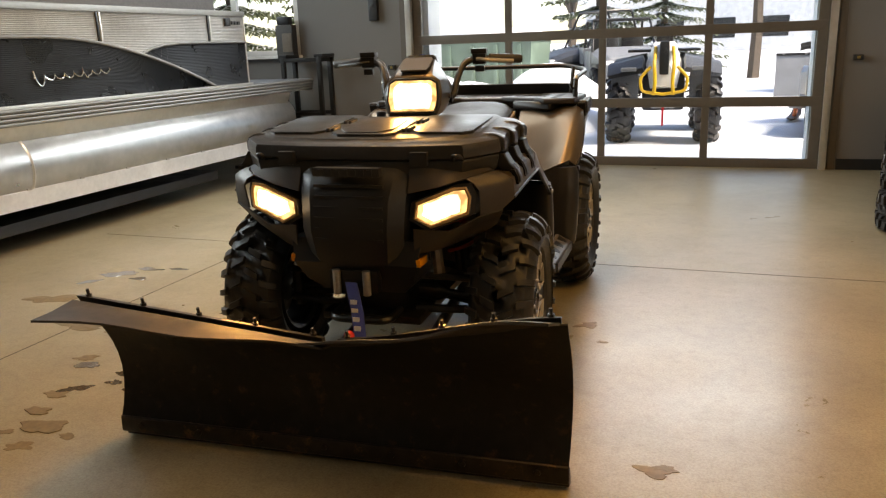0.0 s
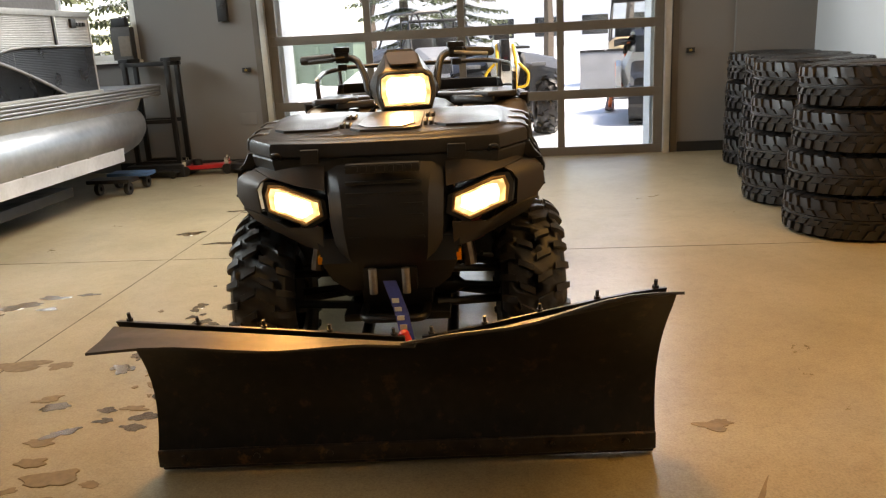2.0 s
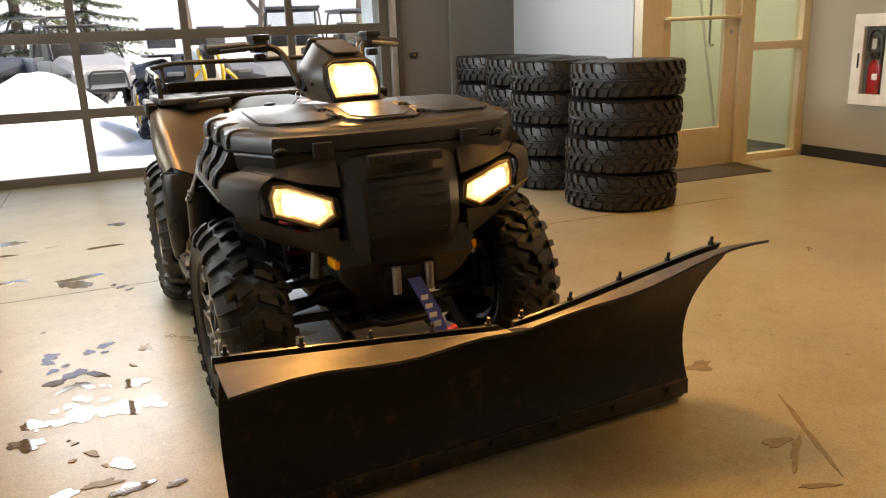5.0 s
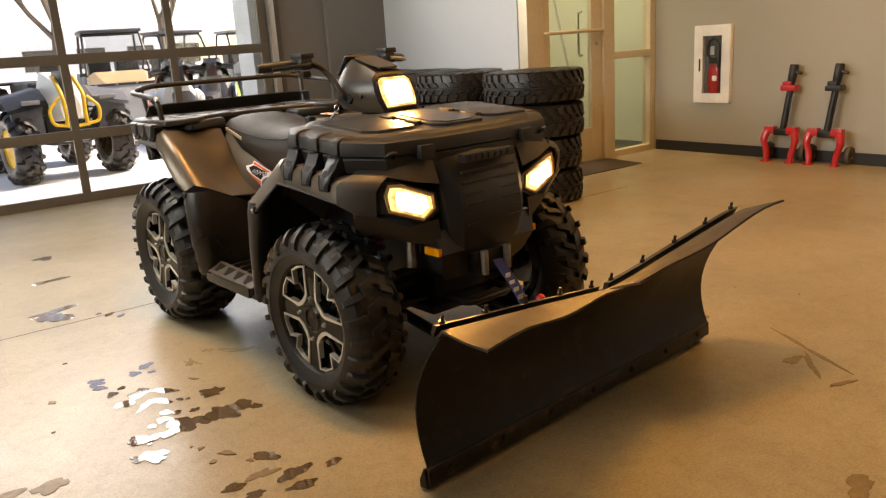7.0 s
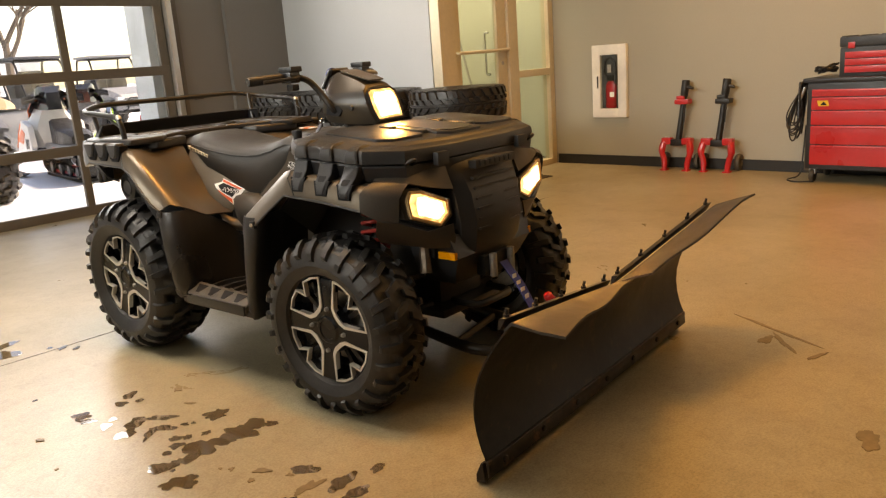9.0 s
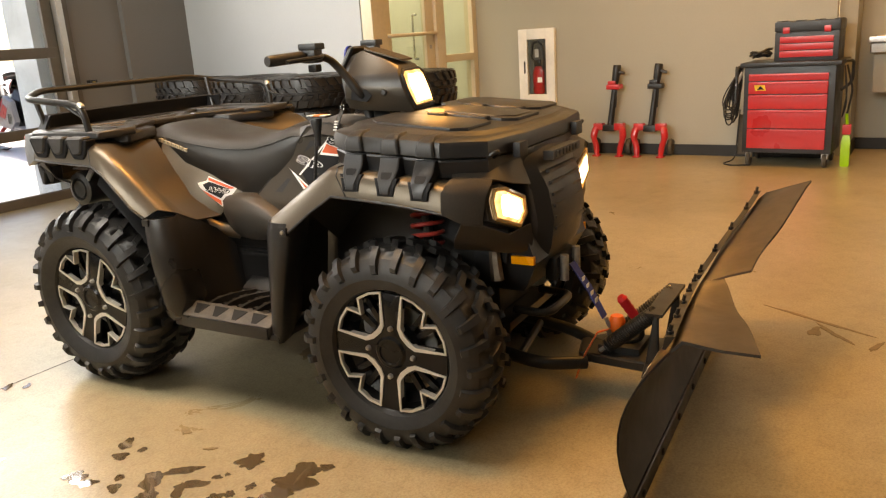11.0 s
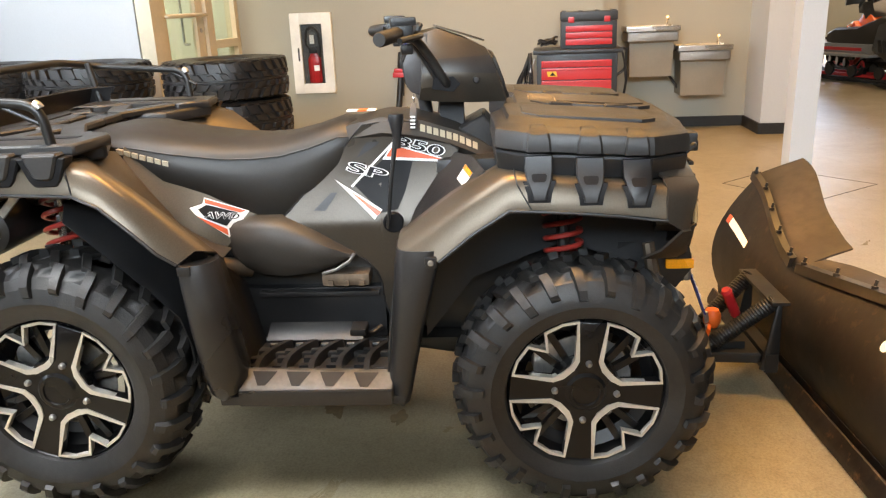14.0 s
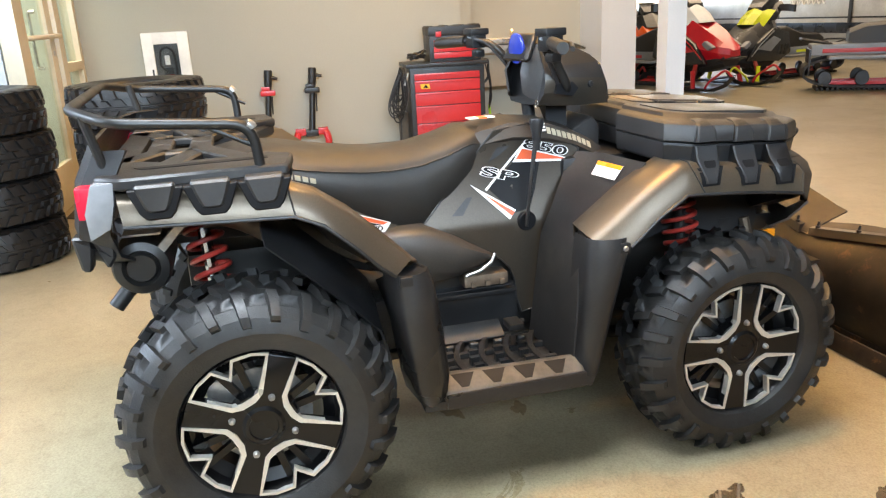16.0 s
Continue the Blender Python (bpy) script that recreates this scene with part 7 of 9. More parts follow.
rows = [[(0.010, y, 0.825), (-0.03, y, 0.74), (-0.10, y, 0.665), (-0.16, y, 0.645)] for y in (Y0, 1.0, 3.5, 6.0, 7.6)]
part("skirt", sheet(rows, 0.004), ALU, boat, "satin aluminium under-deck skirt")
rows = []
for y, r, dz in ((Y0, 0.245, 0), (7.05, 0.245, 0), (7.35, 0.238, 0.005), (7.58, 0.215, 0.015), (7.72, 0.175, 0.03), (7.80, 0.10, 0.05), (7.82, 0.02, 0.06)):
    rows.append([(-0.20 + r * math.cos(a), y, 0.545 + dz + r * math.sin(a)) for a in [2 * math.pi * i / 28 for i in range(28)]])
part("pontoon", loft(nb(), rows), TUBE_ALU, boat, "welded aluminium pontoon tube", smooth=60)
rows2 = [[(p[0] - 1.9, p[1], p[2]) for p in r] for r in rows]
part("pontoon", loft(nb(), rows2), TUBE_ALU, boat, smooth=60)
for y in (4.3, 0.8):
    part("weld_seam", lathe(nb(), [(0.2455, y - 0.012), (0.250, y), (0.2455, y + 0.012)], 28, "y", Matrix.Translation((-0.20, 0, 0.545))), ALU, boat)
bm = nb()
prism(bm, [(0.0, 0.415), (0.012, 0.415), (0.006, 0.295), (-0.006, 0.295)], Y0, 7.13, "y", 0.002, place=lambda p: (p[0] - 0.0, p[1], p[2]))
part("lifting_strake", bm, material("white_strake", (0.72, 0.73, 0.74), 0.4, 0.3, vary=0.05, bump=0.02), boat, "pale lifting strake along the pontoon")
bm = nb()
for i in range(16):
    y = 0.2 + i * 0.452
    box(bm, (-0.012, y - 0.018, 0.412), (0.016, y + 0.018, 0.424), 0.003)
part("strake_tabs", bm, STEEL, boat)
# Added dark slab that deepens the shade beneath the hull.
part("keel_shadow_beam", boxed((-2.2, Y0, 0.12), (-0.1, 6.4, 0.20), 0.01), BLACK_METAL, boat, "dark slab that stands for the shade under the boat")
part("cleat", boxed((-0.002, 6.585, 1.463), (0.022, 6.66, 1.535), 0.012), BLACK_PLASTIC, boat, "black oval badge")
for k in range(3):
    part("badge_bar", boxed((0.0, 6.69 + 0.048 * k, 1.478), (0.010, 6.725 + 0.048 * k, 1.508), 0.003), BLACK_PLASTIC, boat)
# script nameplate as a plain flowing line
pts = []
for i in range(161):
    t = i / 160
    tall = 0.050 if t < 0.13 else (0.038 if 0.60 < t < 0.67 else 0.019)
    a = t * 2 * math.pi * 8.5
    pts.append((0.016, 4.43 + 0.71 * t + 0.016 * math.sin(a + 1.9), 1.112 + 0.034 * t + tall * math.sin(a)))
part("script_mark", tube(nb(), pts, 0.0050, 6), CHROME, boat, "chrome script nameplate")
for y in (7.05, 7.42):
    dl = thing("caster_dolly", "black caster dolly under the boat's bow", "dolly", pose(-4.0, y, 0), "dollies under the boat")
    part("plate", boxed((-0.20, -0.10, 0.12), (0.20, 0.10, 0.155), 0.006), material("blue_dolly_pad", (0.05, 0.12, 0.25), 0.5) if y > 7.2 else BLACK_METAL, dl)
    for dx in (-0.14, 0.14):
        part("caster", lathe(nb(), [(0.02, -0.02), (0.055, -0.02), (0.06, 0), (0.055, 0.02), (0.02, 0.02)], 18, "x", Matrix.Translation((dx, 0, 0.06))), BLACK_METAL, dl)

# ---- behind the boat ----
st = thing("steel_stand", "dark welded steel stand by the wall", "stand", pose(-4.0, 8.16, 0))
bm = nb()
for x in (-0.22, 0.22):
    for y in (-0.12, 0.12):
        part("post", boxed((x - 0.022, y - 0.022, 0), (x + 0.022, y + 0.022, 1.16), 0.004), BLACK_METAL, st)
for z in (0.14, 0.56, 1.13):
    for y in (-0.12, 0.12):
        part("cross_bar", boxed((-0.26 if z > 1 else -0.198, y - 0.02, z - 0.02), (0.26 if z > 1 else 0.198, y + 0.02, z + 0.02), 0.004), BLACK_METAL, st)
for x in (-0.22, 0.22):
    part("side_bar", boxed((x - 0.018, -0.098, 1.11), (x + 0.018, 0.098, 1.15), 0.003), BLACK_METAL, st)
    part("top_pad", boxed((x - 0.05, -0.14, 1.151), (x + 0.05, 0.14, 1.19), 0.01), BLACK_PLASTIC, st)
part("gear_box", boxed((-0.30, -0.24, 0.0), (0.30, 0.20, 0.13), 0.02), BLACK_PLASTIC, st)
jk = thing("trolley_jack", "red and black low trolley jack on the floor", "jack", pose(-3.52, 8.12, 0, 0, 0, 15))
part("frame", boxed((-0.26, -0.08, 0.06), (0.24, 0.08, 0.10), 0.01), RED_PAINT, jk, "red pressed-steel frame")
for x in (-0.22, 0.20):
    for y in (-0.11, 0.11):
        part("caster", lathe(nb(), [(0.0, -0.018), (0.05, -0.018), (0.055, 0), (0.05, 0.018), (0.0, 0.018)], 16, "y", Matrix.Translation((x, y, 0.055))), BLACK_METAL, jk)
        part("caster_fork", boxed((x - 0.02, y - 0.012, 0.09), (x + 0.02, y + 0.012, 0.17), 0.005), CHROME, jk, "bright caster fork")
part("saddle", lathe(nb(), [(0.0, 0.10), (0.05, 0.10), (0.05, 0.15), (0.03, 0.16), (0.0, 0.155)], 16, "z", Matrix.Translation((-0.1, 0, 0))), BLACK_METAL, jk)
d2 = thing("wheel_dolly", "black wheel dolly lying on the floor", "dolly", pose(-3.92, 8.0, 0, 0, 0, -10))
part("frame", boxed((-0.26, -0.14, 0.05), (0.20, 0.14, 0.085), 0.02), BLACK_METAL, d2)
for x in (-0.2, 0.15):
    for y in (-0.12, 0.12):
        part("caster", lathe(nb(), [(0.0, -0.015), (0.04, -0.015), (0.045, 0), (0.04, 0.015), (0.0, 0.015)], 14, "y", Matrix.Translation((x, y, 0.045))), BLACK_METAL, d2)
d3 = thing("hose_coil", "black hose coiled on the floor by the door", "hose", pose(-3.12, 8.18, 0))
part("coil", lathe(nb(), [(0.12, 0.0), (0.17, 0.01), (0.19, 0.05), (0.17, 0.10), (0.12, 0.11), (0.09, 0.05), (0.12, 0.0)], 24, "z"), BLACK_PLASTIC, d3)
bx = thing("sill_carton", "grey electrical box standing on the window sill", "box", pose(-4.33, 8.34, 1.18))
part("carton", boxed((-0.11, -0.05, 0.0), (0.10, 0.05, 0.33), 0.006), material("dim_grey_case", (0.06, 0.058, 0.055), 0.6), bx)
part("front_panel", boxed((-0.03, -0.056, 0.04), (0.09, -0.049, 0.24), 0.003), material("buff_panel", (0.16, 0.13, 0.10), 0.6), bx)
part("cap", boxed((-0.09, -0.045, 0.331), (0.06, 0.045, 0.42), 0.01), BLACK_PLASTIC, bx)

# ---- east wall: extinguisher cabinet, lift stands, tool cart, fountains ----
cab = thing("extinguisher_cabinet", "white wall cabinet with a red fire extinguisher inside", "cabinet", pose(4.22, 5.195, 0.495))
W, H = 0.392, 0.73
part("back", boxed((-0.004, -W / 2 + 0.02, 0.02), (0.0, W / 2 - 0.02, H - 0.02)), WHITE_PLASTIC, cab)
fr = part("frame", boxed((-0.055, -W / 2, 0), (-0.003, -W / 2 + 0.095, H), 0.012), WHITE_PLASTIC, cab, "white plastic cabinet frame")
part("frame_side", boxed((-0.055, W / 2 - 0.095, 0), (-0.003, W / 2, H), 0.012), WHITE_PLASTIC, cab)
part("frame_top", boxed((-0.0545, -W / 2 + 0.09, H - 0.10), (-0.003, W / 2 - 0.09, H), 0.006), WHITE_PLASTIC, cab)
part("frame_bottom", boxed((-0.0545, -W / 2 + 0.09, 0), (-0.003, W / 2 - 0.09, 0.09), 0.006), WHITE_PLASTIC, cab)
part("window", boxed((-0.046, -W / 2 + 0.09, 0.085), (-0.043, W / 2 - 0.09, H - 0.095)), PANE, cab)
part("pull", boxed((-0.063, W / 2 - 0.075, 0.30), (-0.054, W / 2 - 0.06, 0.42), 0.004), BLACK_PLASTIC, cab)
part("liner", boxed((-0.012, -W / 2 + 0.092, 0.09), (-0.006, W / 2 - 0.092, H - 0.10)), material("cabinet_liner", (0.13, 0.125, 0.12), 0.7), cab)
ext = thing("fire_extinguisher", "red fire extinguisher with a black hose and white label", "extinguisher", pose(4.190, 5.185, 0.588))
part("cylinder", lathe(nb(), [(0.0, 0.0), (0.012, 0.0), (0.018, 0.01), (0.018, 0.225), (0.009, 0.275), (0.0, 0.275)], 20, "z"), RED_PAINT, ext)
ext.children[0].data.transform(Matrix.Diagonal((0.9, 3.4, 1, 1)))
part("label", boxed((-0.0190, -0.045, 0.115), (-0.0175, 0.005, 0.165)), DECAL_WHITE, ext)
part("valve", boxed((-0.012, -0.030, 0.275), (0.008, 0.045, 0.335), 0.006), BLACK_METAL, ext)
part("hose", tube(nb(), rounded([(-0.008, 0.04, 0.32), (-0.008, 0.075, 0.36), (-0.008, 0.06, 0.49), (-0.008, 0.0, 0.515), (-0.008, -0.05, 0.47), (-0.008, -0.06, 0.33), (-0.008, -0.055, 0.24)], 0.04), 0.010, 8), BLACK_PLASTIC, ext)
part("tag", boxed((-0.016, -0.012, 0.36), (-0.0145, 0.03, 0.44)), DECAL_WHITE, ext)

for cy, clamp in ((4.405, RED_PAINT), (4.010, BLACK_METAL)):
    ls = thing("lift_stand", "black and red wheeled paddock stand leaning by the wall", "stand", pose(4.06, cy, 0), "paddock stands")
    part("column", tube(nb(), [(0.02, 0.0, 0.25), (0.055, -0.045, 0.68)], [0.030, 0.027], 12), BLACK_METAL, ls, "black steel column")
    part("grip", tube(nb(), [(0.054, -0.043, 0.67), (0.056, -0.046, 0.72), (0.066, -0.058, 0.835), (0.067, -0.059, 0.848)], [0.026, 0.036, 0.038, 0.033], 14), BLACK_PLASTIC, ls, "black upper sleeve")
    part("lever", tube(nb(), [(0.06, -0.06, 0.79), (0.055, -0.115, 0.775), (0.055, -0.135, 0.770)], [0.022, 0.014, 0.012], 10), BLACK_PLASTIC, ls, "black locking lever")
    part("clamp", boxed((0.0, -0.105, 0.625), (0.10, 0.03, 0.672), 0.014), clamp, ls, "adjusting clamp")
    part("clamp_top", boxed((0.012, -0.06, 0.668), (0.09, 0.018, 0.705), 0.012), clamp, ls)
    part("pin", tube(nb(), [(0.015, -0.070, 0.62), (0.010, -0.062, 0.46)], 0.007, 8), BLACK_METAL, ls)
    part("socket", boxed((-0.025, -0.062, 0.235), (0.065, 0.062, 0.295), 0.014), BLACK_METAL, ls, "black column socket")
    for s in (-1, 1):
        leg = part("leg", tube(nb(), rounded([(0.015, s * 0.070, 0.278), (-0.005, s * 0.128, 0.272), (-0.03, s * 0.150, 0.185), (-0.02, s * 0.118, 0.10), (-0.04, s * 0.112, 0.008)], 0.045, 4), [0.032] * 4 + [0.033] * 5 + [0.027] * 7 + [0.022] * 20, 10), RED_PAINT, ls, "red bent leg")
        part("shoulder", boxed((-0.030, min(s * 0.055, s * 0.150), 0.248), (0.045, max(s * 0.055, s * 0.150), 0.312), 0.014), RED_PAINT, leg)
        part("foot", boxed((-0.075, s * 0.112 - 0.032, 0.0), (0.0, s * 0.112 + 0.032, 0.014), 0.005), RED_PAINT, ls)
        for dy in (0.085, 0.115):
            part("bolt", lathe(nb(), [(0.0, 0.012), (0.007, 0.010), (0.010, 0.0)], 8, "z", Matrix.Translation((0.0, s * dy, 0.311))), STEEL, leg)
        part("wheel", lathe(nb(), [(0.0, -0.012), (0.03, -0.014), (0.034, -0.022), (0.07, -0.022), (0.08, 0.0), (0.07, 0.022), (0.034, 0.022), (0.03, 0.014), (0.0, 0.012)], 20, "y", Matrix.Translation((0.105, s * 0.165, 0.08))), FOOT_PLASTIC, ls, "grey rubber wheel")

cart = thing("tool_cart", "red and black rolling tool cart with five drawers", "tool cart", pose(3.93, 2.79, 0, 0, 0, -2))
part("body", boxed((-0.22, -0.35, 0.115), (0.23, 0.33, 0.81), 0.012), BLACK_PLASTIC, cart, "black steel cart body")
part("top_tray", boxed((-0.25, -0.39, 0.81), (0.25, 0.36, 0.845), 0.010), BLACK_PLASTIC, cart, "black moulded top tray")
for z0, z1 in ((0.70, 0.755), (0.595, 0.692), (0.475, 0.587), (0.32, 0.467), (0.155, 0.312)):
    dr = part("drawer", boxed((-0.240, -0.30, z0), (-0.218, 0.29, z1), 0.006), RED_PAINT, cart, "red drawer front")
    part("drawer_lip", boxed((-0.249, -0.29, z1 - 0.018), (-0.239, 0.28, z1 - 0.006), 0.003), RED_PAINT, dr)
bm = nb()
prism(bm, [(0.235, 0.625), (0.155, 0.625), (0.165, 0.668), (0.245, 0.668)], -0.2445, -0.2405, "x")
part("badge", bm, YELLOW, cart, "yellow and black badge")
bm = nb()
prism(bm, [(0.222, 0.632), (0.168, 0.632), (0.195, 0.662)], -0.2465, -0.245, "x")
part("badge_mark", bm, DECAL_BLACK, cart)
for x in (-0.17, 0.18):
    for y in (-0.30, 0.28):
        c_ = part("caster", lathe(nb(), [(0.018, -0.016), (0.052, -0.016), (0.058, 0), (0.052, 0.016), (0.018, 0.016)], 18, "y", Matrix.Translation((x, y, 0.058))), FOOT_PLASTIC, cart, "swivel caster")
        part("fork", boxed((x - 0.02, y - 0.025, 0.07), (x + 0.02, y + 0.025, 0.113), 0.006), STEEL, c_)
part("push_handle", tube(nb(), rounded([(0.0, -0.39, 0.83), (0.0, -0.44, 0.83), (0.0, -0.44, 0.66), (0.0, -0.36, 0.60)], 0.05), 0.012, 8), BLACK_METAL, cart)
for k, (deep, wide, x) in enumerate(((0.42, 0.17, -0.16), (0.40, 0.13, -0.19), (0.36, 0.09, -0.13), (0.33, 0.12, -0.21), (0.28, 0.06, -0.17), (0.40, 0.06, -0.10), (0.25, 0.08, -0.08), (0.46, 0.08, -0.14), (0.44, 0.15, -0.12), (0.38, 0.15, -0.22), (0.31, 0.10, -0.06), (0.48, 0.11, -0.18), (0.35, 0.17, -0.20), (0.43, 0.05, -0.09))):
    cord = []
    for i in range(29):
        a = 2 * math.pi * i / 28
        f = (1 - math.cos(a)) / 2
        cord.append((x + 0.05 * math.sin(a) + 0.012 * math.sin(3 * a + k), 0.375 + wide * 0.5 * f + wide * 0.62 * math.sin(a) * f + 0.012 * (k % 3), 0.815 - deep * f))
    part("cord_loop", tube(nb(), cord, 0.0062, 6), BLACK_PLASTIC, cart, "looped black power cord")
part("cord_plug", tube(nb(), [(-0.235, 0.345, 0.775), (-0.240, 0.365, 0.715), (-0.240, 0.385, 0.665)], [0.010, 0.014, 0.010], 8), STEEL, cart, "grey cord plug")
part("floor_cord", tube(nb(), rounded([(-0.02, 0.40, 0.45), (-0.04, 0.42, 0.02), (-0.18, 0.50, 0.008), (-0.26, 0.40, 0.008), (-0.20, 0.26, 0.008)], 0.10, 8), 0.006, 6), BLACK_PLASTIC, cart)
part("side_board", boxed((0.02, 0.335, 0.06), (0.05, 0.42, 0.40), 0.006), material("brown_board", (0.09, 0.07, 0.05), 0.7), cart)
for k in range(3):
    part("side_cable", tube(nb(), rounded([(-0.15, -0.40, 0.80), (-0.16, -0.43, 0.60 - 0.05 * k), (-0.14, -0.40, 0.40)], 0.08, 6), 0.005, 6), BLACK_PLASTIC, cart)

tb = thing("tool_box", "black portable tool box with red drawers on the cart", "tool box", pose(3.95, 2.68, 0.845, 0, 0, -2))
part("case", boxed((-0.16, -0.235, 0.0), (0.16, 0.235, 0.225), 0.010), BLACK_PLASTIC, tb)
part("lid", boxed((-0.165, -0.24, 0.226), (0.165, 0.24, 0.305), 0.014), BLACK_PLASTIC, tb)
for k in range(3):
    part("drawer", boxed((-0.170, -0.195, 0.030 + 0.055 * k), (-0.158, 0.195, 0.078 + 0.055 * k), 0.004), RED_PAINT, tb, "red drawer")
for y in (-0.15, 0.15):
    part("latch", boxed((-0.174, y - 0.025, 0.215), (-0.163, y + 0.025, 0.262), 0.004), RED_PAINT, tb, "red latch")
for y in (-0.21, -0.07, 0.07, 0.21):
    part("lid_ridge", boxed((-0.155, y - 0.018, 0.300), (0.155, y + 0.018, 0.312), 0.004), BLACK_PLASTIC, tb)
cc = thing("cable_coil", "heap of black coiled cable on the cart top", "cable", pose(3.86, 3.03, 0.845))
random.seed(7)
for k in range(5):
    r = 0.055 + 0.008 * k
    tl = random.uniform(-25, 25)
    pts = [pose(0, 0, 0.05 + 0.006 * k, tl, random.uniform(-8, 8)) @ Vector((r * math.cos(a), r * math.sin(a), 0)) for a in [2 * math.pi * i / 20 for i in range(20)]]
    part("loop", tube(nb(), pts, 0.009, 6, closed=True), BLACK_PLASTIC, cc)
sp = thing("spray_bottle", "lime green and red bottle standing on the floor beside the cart", "bottle", pose(3.86, 2.36, 0))
part("body", loft(nb(), [[(x * w, y * w, z) for x, y in ((-0.035, -0.032), (0.035, -0.032), (0.035, 0.032), (-0.035, 0.032))] for z, w in ((0, 0.9), (0.02, 1.05), (0.20, 1.0), (0.25, 0.7))]), LIME, sp)
part("holster", boxed((-0.03, -0.032, 0.255), (0.04, 0.032, 0.335), 0.01), RED_PAINT, sp)
part("neck", tube(nb(), [(0, 0, 0.33), (0, 0.01, 0.42)], 0.012, 8), LIME, sp)
part("strap", tube(nb(), rounded([(0, 0.01, 0.40), (0.03, -0.02, 0.60), (0.02, 0.03, 0.80)], 0.05), 0.008, 6), BLACK_PLASTIC, sp)

BRUSHED = material("brushed_stainless", (0.34, 0.325, 0.30), 0.42, 0.85, grain=70, vary=0.06, bump=0.03)
# Lighter than BRUSHED: the lamps' reflection in the basins is put into this colour.
BRIGHT_STEEL = material("polished_stainless", (0.62, 0.60, 0.57), 0.25, 0.9, grain=70, vary=0.05, bump=0.02)
TAUPE = material("taupe_apron_panel", (0.26, 0.225, 0.175), 0.45, 0.3, grain=60, vary=0.03)
for cy, zt in ((2.045, 0.985), (1.565, 0.80)):
    df = thing("drinking_fountain", "wall-mounted stainless steel drinking fountain with a taupe apron", "fountain", pose(4.80, cy, zt), "drinking fountains")
    part("apron", loft(nb(), [[(-0.30, -w, z), (-0.30 + 0.0, w, z), (-0.002, w, z), (-0.002, -w, z)] for z, w in ((-0.46, 0.195), (-0.14, 0.205))]), TAUPE, df, "taupe lower panel")
    part("collar", boxed((-0.36, -0.235, -0.14), (-0.002, 0.235, -0.045), 0.030, 3), BRUSHED, df, "stainless collar with a push bar")
    part("push_bar", boxed((-0.368, -0.13, -0.115), (-0.358, 0.13, -0.075), 0.006), BRUSHED, df)
    bm = nb()
    for x0, y0, x1, y1 in ((-0.375, -0.245, -0.345, 0.245), (-0.04, -0.245, -0.002, 0.245), (-0.345, -0.245, -0.04, -0.215), (-0.345, 0.215, -0.04, 0.245)):
        box(bm, (x0, y0, -0.044), (x1, y1, 0.0), 0.004)
    part("rim", bm, BRIGHT_STEEL, df, "bright steel rim")
    part("basin", loft(nb(), [[(-0.345, -0.215, -0.005), (-0.345, 0.215, -0.005), (-0.04, 0.215, -0.005), (-0.04, -0.215, -0.005)], [(-0.30, -0.16, -0.035), (-0.30, 0.16, -0.035), (-0.08, 0.16, -0.035), (-0.08, -0.16, -0.035)]], caps=False), BRIGHT_STEEL, df)
    part("basin_floor", boxed((-0.32, -0.19, -0.040), (-0.06, 0.19, -0.034)), BRIGHT_STEEL, df)
    part("bubbler", tube(nb(), rounded([(-0.10, -0.17, -0.01), (-0.11, -0.17, 0.05), (-0.16, -0.16, 0.075)], 0.02), 0.012, 10), CHROME, df, "metal bubbler spout")
wp = thing("waste_pipe", "grey waste pipe and cord under the fountain", "pipe", pose(4.78, 1.80, 0.40))
part("pipe", tube(nb(), rounded([(-0.02, 0.05, 0.14), (-0.10, 0.0, 0.06), (-0.10, -0.06, -0.02), (-0.0, -0.09, -0.02)], 0.03), 0.014, 8), BLACK_PLASTIC, wp)
part("outlet", boxed((-0.012, -0.16, 0.02), (0.015, -0.09, 0.13), 0.004), WHITE_PLASTIC, wp)

# ---- snowmobiles ----
GREY_PAINT = material("matte_grey_plastic", (0.22, 0.225, 0.23), 0.4, vary=0.06)
CHARCOAL = material("charcoal_gloss_plastic", (0.05, 0.048, 0.045), 0.28, 0.3, vary=0.06, coat=0.3)
DARK_GLOSS = material("gloss_black_cowl", (0.015, 0.016, 0.018), 0.18, vary=0.1, coat=0.4)
TRACK_M = material("track_rubber", (0.02, 0.02, 0.02), 0.7, vary=0.2)
TRACK_LUG = mesh_of("track_lug", boxed((-0.19, -0.012, 0.003), (0.19, 0.012, 0.035)), TRACK_M)


